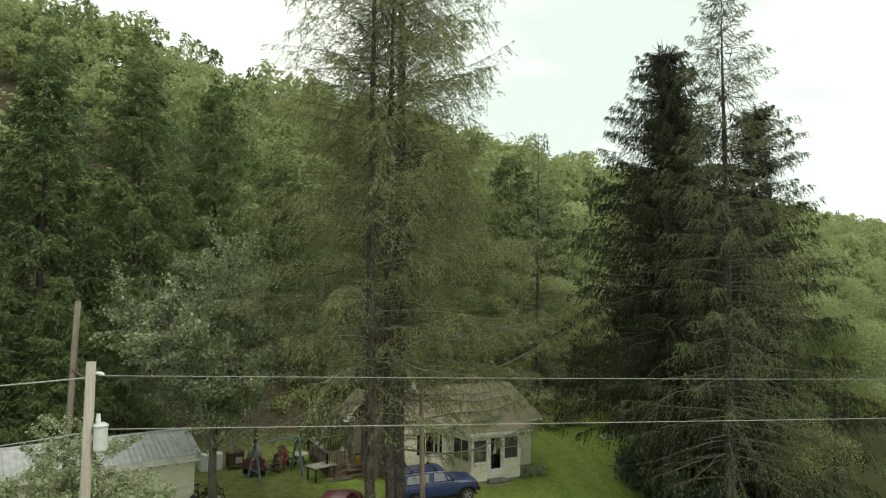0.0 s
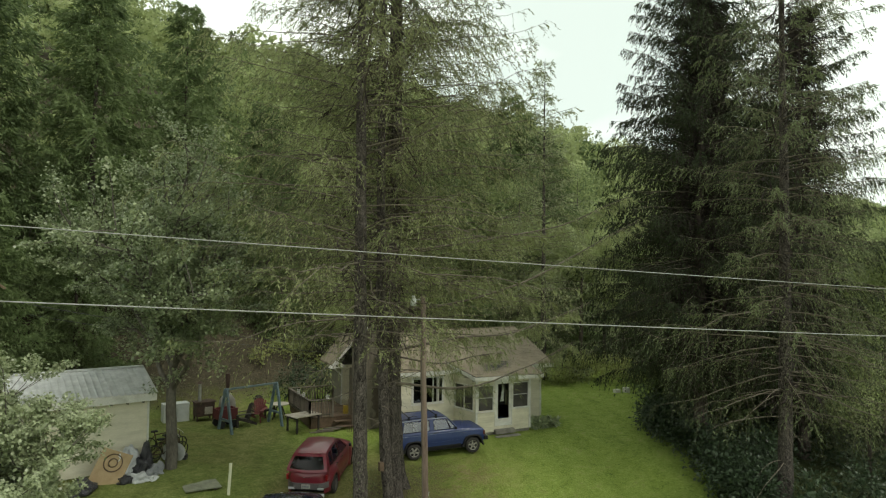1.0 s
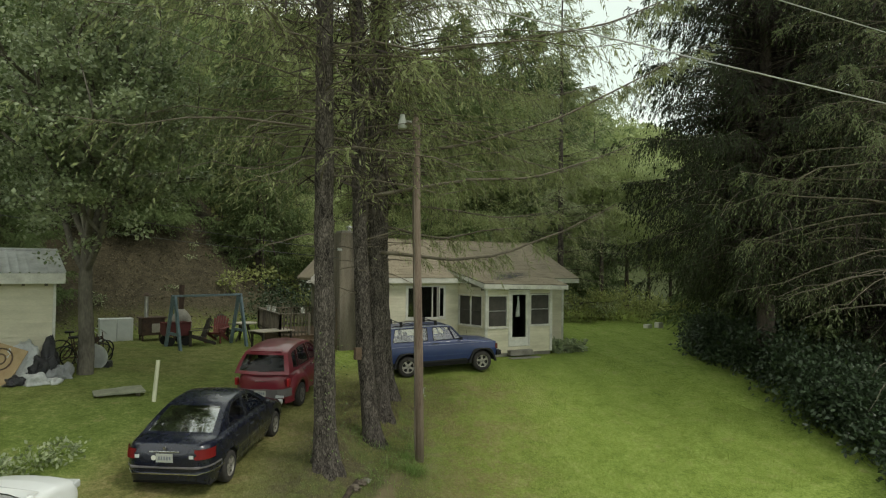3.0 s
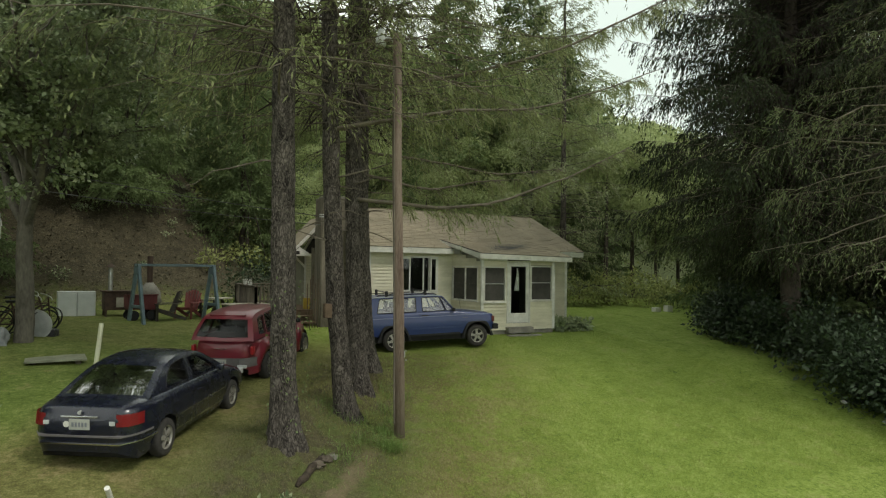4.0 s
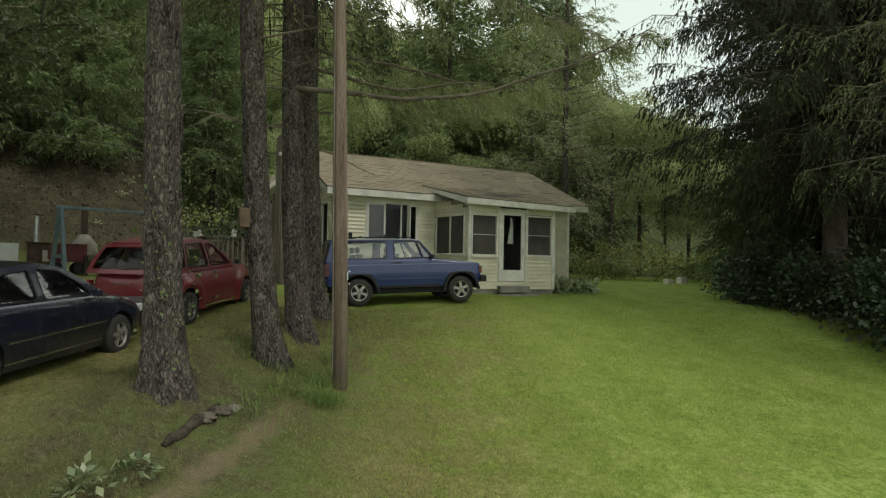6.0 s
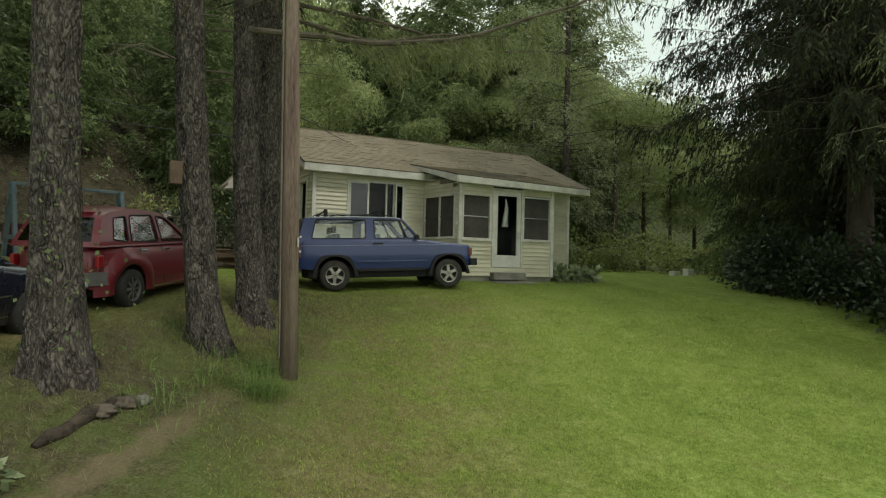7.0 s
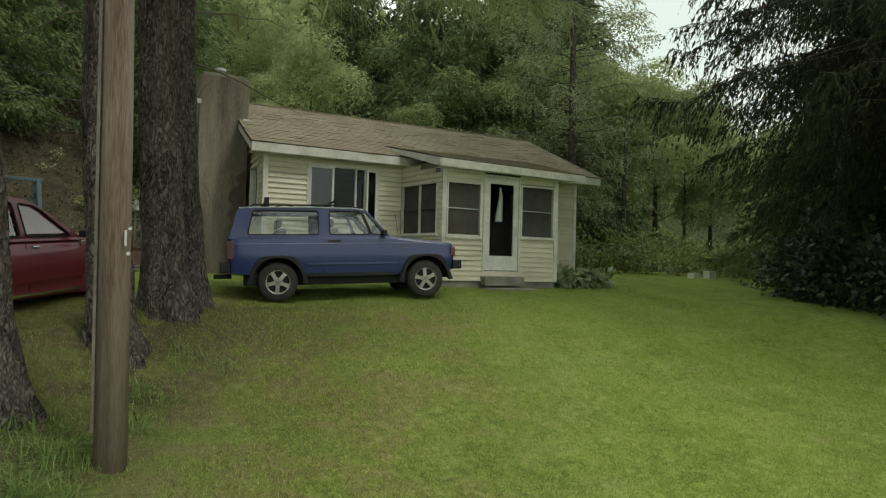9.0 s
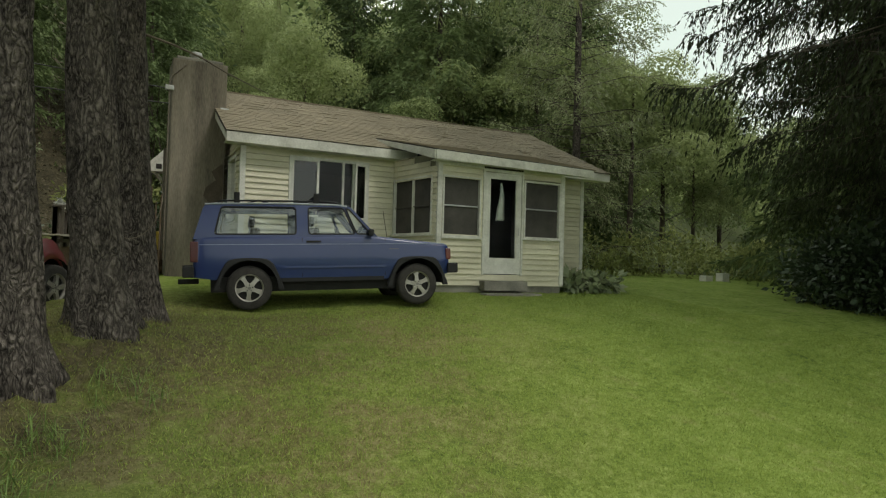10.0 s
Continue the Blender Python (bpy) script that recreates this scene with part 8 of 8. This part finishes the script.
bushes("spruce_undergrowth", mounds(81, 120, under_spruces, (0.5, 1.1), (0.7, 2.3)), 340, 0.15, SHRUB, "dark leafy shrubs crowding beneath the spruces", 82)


def weed_band(rng):
    x = rng.uniform(19.5, 62)
    return x, 41.2 - 0.44 * (x - 22.5) * (1 if x < 36 else 0.4) - (2.6 if x > 36 else 0) + abs(rng.normal(0, 2.6)) + 0.6


bushes("tall_weeds", mounds(83, 130, weed_band, (0.6, 1.3), (0.9, 2.4)), 215, 0.17, WEED, "tall green weeds and brambles along the lawn's far edge", 84)


def bank(rng):
    x = rng.uniform(10, 40)
    return x, 44 + 0.22 * x + rng.uniform(0, 15) - 1.5


bushes("bank_bushes", mounds(85, 100, bank, (0.5, 1.3), (0.6, 2.0)), 190, 0.19, WEED, "scattered bushes and brambles on the leaf-strewn bank", 86)


def bare_bank(rng):
    x = rng.uniform(-14, 11)
    return x, 40.5 + 0.22 * x + 12 * rng.uniform() ** 0.7


bushes("bank_weeds", mounds(89, 75, bare_bank, (0.15, 0.45), (0.15, 0.6)), 420, 0.11, MAPLE, "low weeds dotted over the leaf-strewn bank", 90)
LITTER = foliage("fallen_leaves", (0.03, 0.026, 0.016), (0.13, 0.11, 0.07), patch=0.5, through_light=0.1)


def fallen_leaves():
    rng = np.random.default_rng(95)
    n = 45000
    x = rng.uniform(-16, 14, n)
    y = 39 + 0.22 * x + 15 * rng.uniform(0, 1, n)
    p = np.stack([x, y, ground_z(x, y) + 0.015], 1)
    d = unit(rng.normal(0, 1, (n, 3)) * np.array([1, 1, 0.5]) + np.array([0, 0.2, 0.2]))
    sd = unit(np.cross(d, rng.normal(0, 0.4, (n, 3)) + np.array([0, -0.4, 1.0])))
    ln = 0.085 * rng.uniform(0.5, 1.4, n)
    tagged(new("leaf_litter", quad_mesh("leaf_litter", kites(p, d, sd, ln, ln * 0.8), LITTER)), "brown fallen leaves covering the bank beneath the trees", "leaves", kind="stuff")


fallen_leaves()
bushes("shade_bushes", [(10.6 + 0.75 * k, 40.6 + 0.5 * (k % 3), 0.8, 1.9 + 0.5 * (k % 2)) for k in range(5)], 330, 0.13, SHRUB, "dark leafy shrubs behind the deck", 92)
bushes("hostas", [(20.3 + 0.28 * k, 31.75 + 0.12 * (k % 2), 0.34, 0.42) for k in range(5)], 900, 0.2, MAPLE, "broad-leaved hostas at the porch corner", 87, droop=0.5)
bushes("brambles", [(1.2 + 0.5 * k, 25.0 + 0.3 * (k % 3), 0.45, 0.5) for k in range(6)] + [(6.0 + 0.45 * k, 20.9 + 0.25 * (k % 3), 0.28, 0.3) for k in range(5)] + [(7.6, 22.0, 0.25, 0.25), (8.0, 22.3, 0.2, 0.2)],
       700, 0.1, MAPLE, "low leafy brambles in the rough grass", 88)


# ---- saplings on the bank, bare stems ----
def stems():
    rng = np.random.default_rng(91)
    n = 120
    x = rng.uniform(-16, 36, n)
    y = 45 + 0.22 * x + rng.uniform(0, 12, n)
    h = rng.uniform(2.5, 7, n)
    s = np.linspace(0, 1, 6)
    z = ground_z(x, y) - 0.1
    lean = rng.normal(0, 0.12, (n, 2))
    path = np.stack([x[:, None] + lean[:, :1] * h[:, None] * s, y[:, None] + lean[:, 1:] * h[:, None] * s, z[:, None] + h[:, None] * s], -1)
    v, f = tubes(path, 0.045 * (1.15 - s) * rng.uniform(0.5, 1.3, (n, 1)), 6)
    tagged(new("sapling_stems", link_mesh("sapling_stems", v.tolist(), f.tolist(), BARK_DARK, True)), "thin dark sapling stems on the wooded bank", "saplings", kind="stuff")


stems()


# ---- grass ----
def grass(name, count, region, size, mat, label, seed, lean=0.5, dens=None):
    rng = np.random.default_rng(seed)
    x0, x1, y0, y1 = region
    x, y = rng.uniform(x0, x1, count), rng.uniform(y0, y1, count)
    if dens is not None:
        keep = rng.uniform(0, 1, count) < dens(x, y)
        x, y = x[keep], y[keep]
    n = len(x)
    p = np.stack([x, y, ground_z(x, y) - 0.004], 1)
    d = unit(np.stack([rng.normal(0, lean, n), rng.normal(0, lean, n), np.ones(n)], 1))
    sd = unit(np.cross(d, rng.normal(0, 1, (n, 3))))
    ln = size * rng.uniform(0.5, 1.5, n)
    ob = new(name, quad_mesh(name, kites(p, d, sd, ln, np.minimum(ln * 0.14, 0.0065)), mat))
    return tagged(ob, label, "grass", kind="stuff")


GRASS = foliage("grass_blades", (0.11, 0.168, 0.027), (0.355, 0.435, 0.108), patch=0.6, through_light=0.4)
TUFT = foliage("rank_grass_blades", (0.05, 0.095, 0.022), (0.2, 0.29, 0.085), patch=1.0, through_light=0.4)
DRYGRASS = foliage("dry_grass_blades", (0.075, 0.074, 0.028), (0.235, 0.22, 0.1), patch=1.2, through_light=0.4)
grass("lawn_grass", 330000, (9.5, 22, 20.5, 31.5), 0.036, GRASS, "short mown green lawn grass", 101, 0.7, lambda x, y: np.clip(1.25 - (y - 21) / 12, 0.1, 1) * np.clip((x - 9.6 - 0.25 * (y - 22)) / 3 + 0.25, 0.15, 1))
grass("dry_lawn_grass", 130000, (9.5, 17.5, 21, 29.5), 0.036, DRYGRASS, "thin dry grass on the worn part of the lawn", 104, 0.9,
      lambda x, y: np.clip(1.3 - np.abs(x - 0.62 * y + 4.4) / 2.6, 0, 1) * np.clip(1.25 - (y - 21) / 12, 0.2, 1))
near_row = lambda x, y: np.exp(-((x - 8.3 - np.clip((y - 24) / 1.3, -3, 3.0)) ** 2) / 1.6)
grass("rough_grass", 60000, (4.5, 13.5, 20.5, 29.5), 0.075, DRYGRASS, "rough dry grass round the larches and the pole", 102, 0.7, near_row)


def long_grass():
    """Rank tufts: arching blades that rise and then bow over."""
    rng = np.random.default_rng(103)
    x, y, out = [], [], []
    for cx, cy, r, n in ((10.22, 23.55, 0.2, 330), (9.8, 23.85, 0.2, 90), (10.35, 24.2, 0.22, 170), (9.95, 24.75, 0.26, 110), (9.55, 25.0, 0.3, 100), (10.75, 24.75, 0.2, 70), (10.9, 25.4, 0.3, 110), (11.5, 26.2, 0.35, 110), (9.3, 23.3, 0.4, 110)):
        x.append(rng.normal(cx, r * 0.6, n))
        y.append(rng.normal(cy, r * 0.6, n))
    x, y = np.concatenate(x), np.concatenate(y)
    n = len(x)
    p = np.stack([x, y, ground_z(x, y) - 0.01], 1)
    away = rng.normal(0, 1, (n, 2))
    up = unit(np.concatenate([away * 0.5, np.ones((n, 1))], 1))
    over = unit(np.concatenate([away * 0.9, np.full((n, 1), 0.1)], 1))
    sd = unit(np.stack([-away[:, 1], away[:, 0], np.zeros(n)], 1))
    ln = 0.17 * rng.uniform(0.5, 1.5, n)
    w = rng.uniform(0.006, 0.011, n)
    a = kites(p, up, sd, ln, w)
    b = kites(p + up * (ln * 0.62)[:, None], over, sd, ln * 0.95, w)
    tagged(new("long_grass", quad_mesh("long_grass", np.concatenate([a, b]), TUFT)), "long green arching grass tufts beside the pole", "grass", kind="stuff")


long_grass()
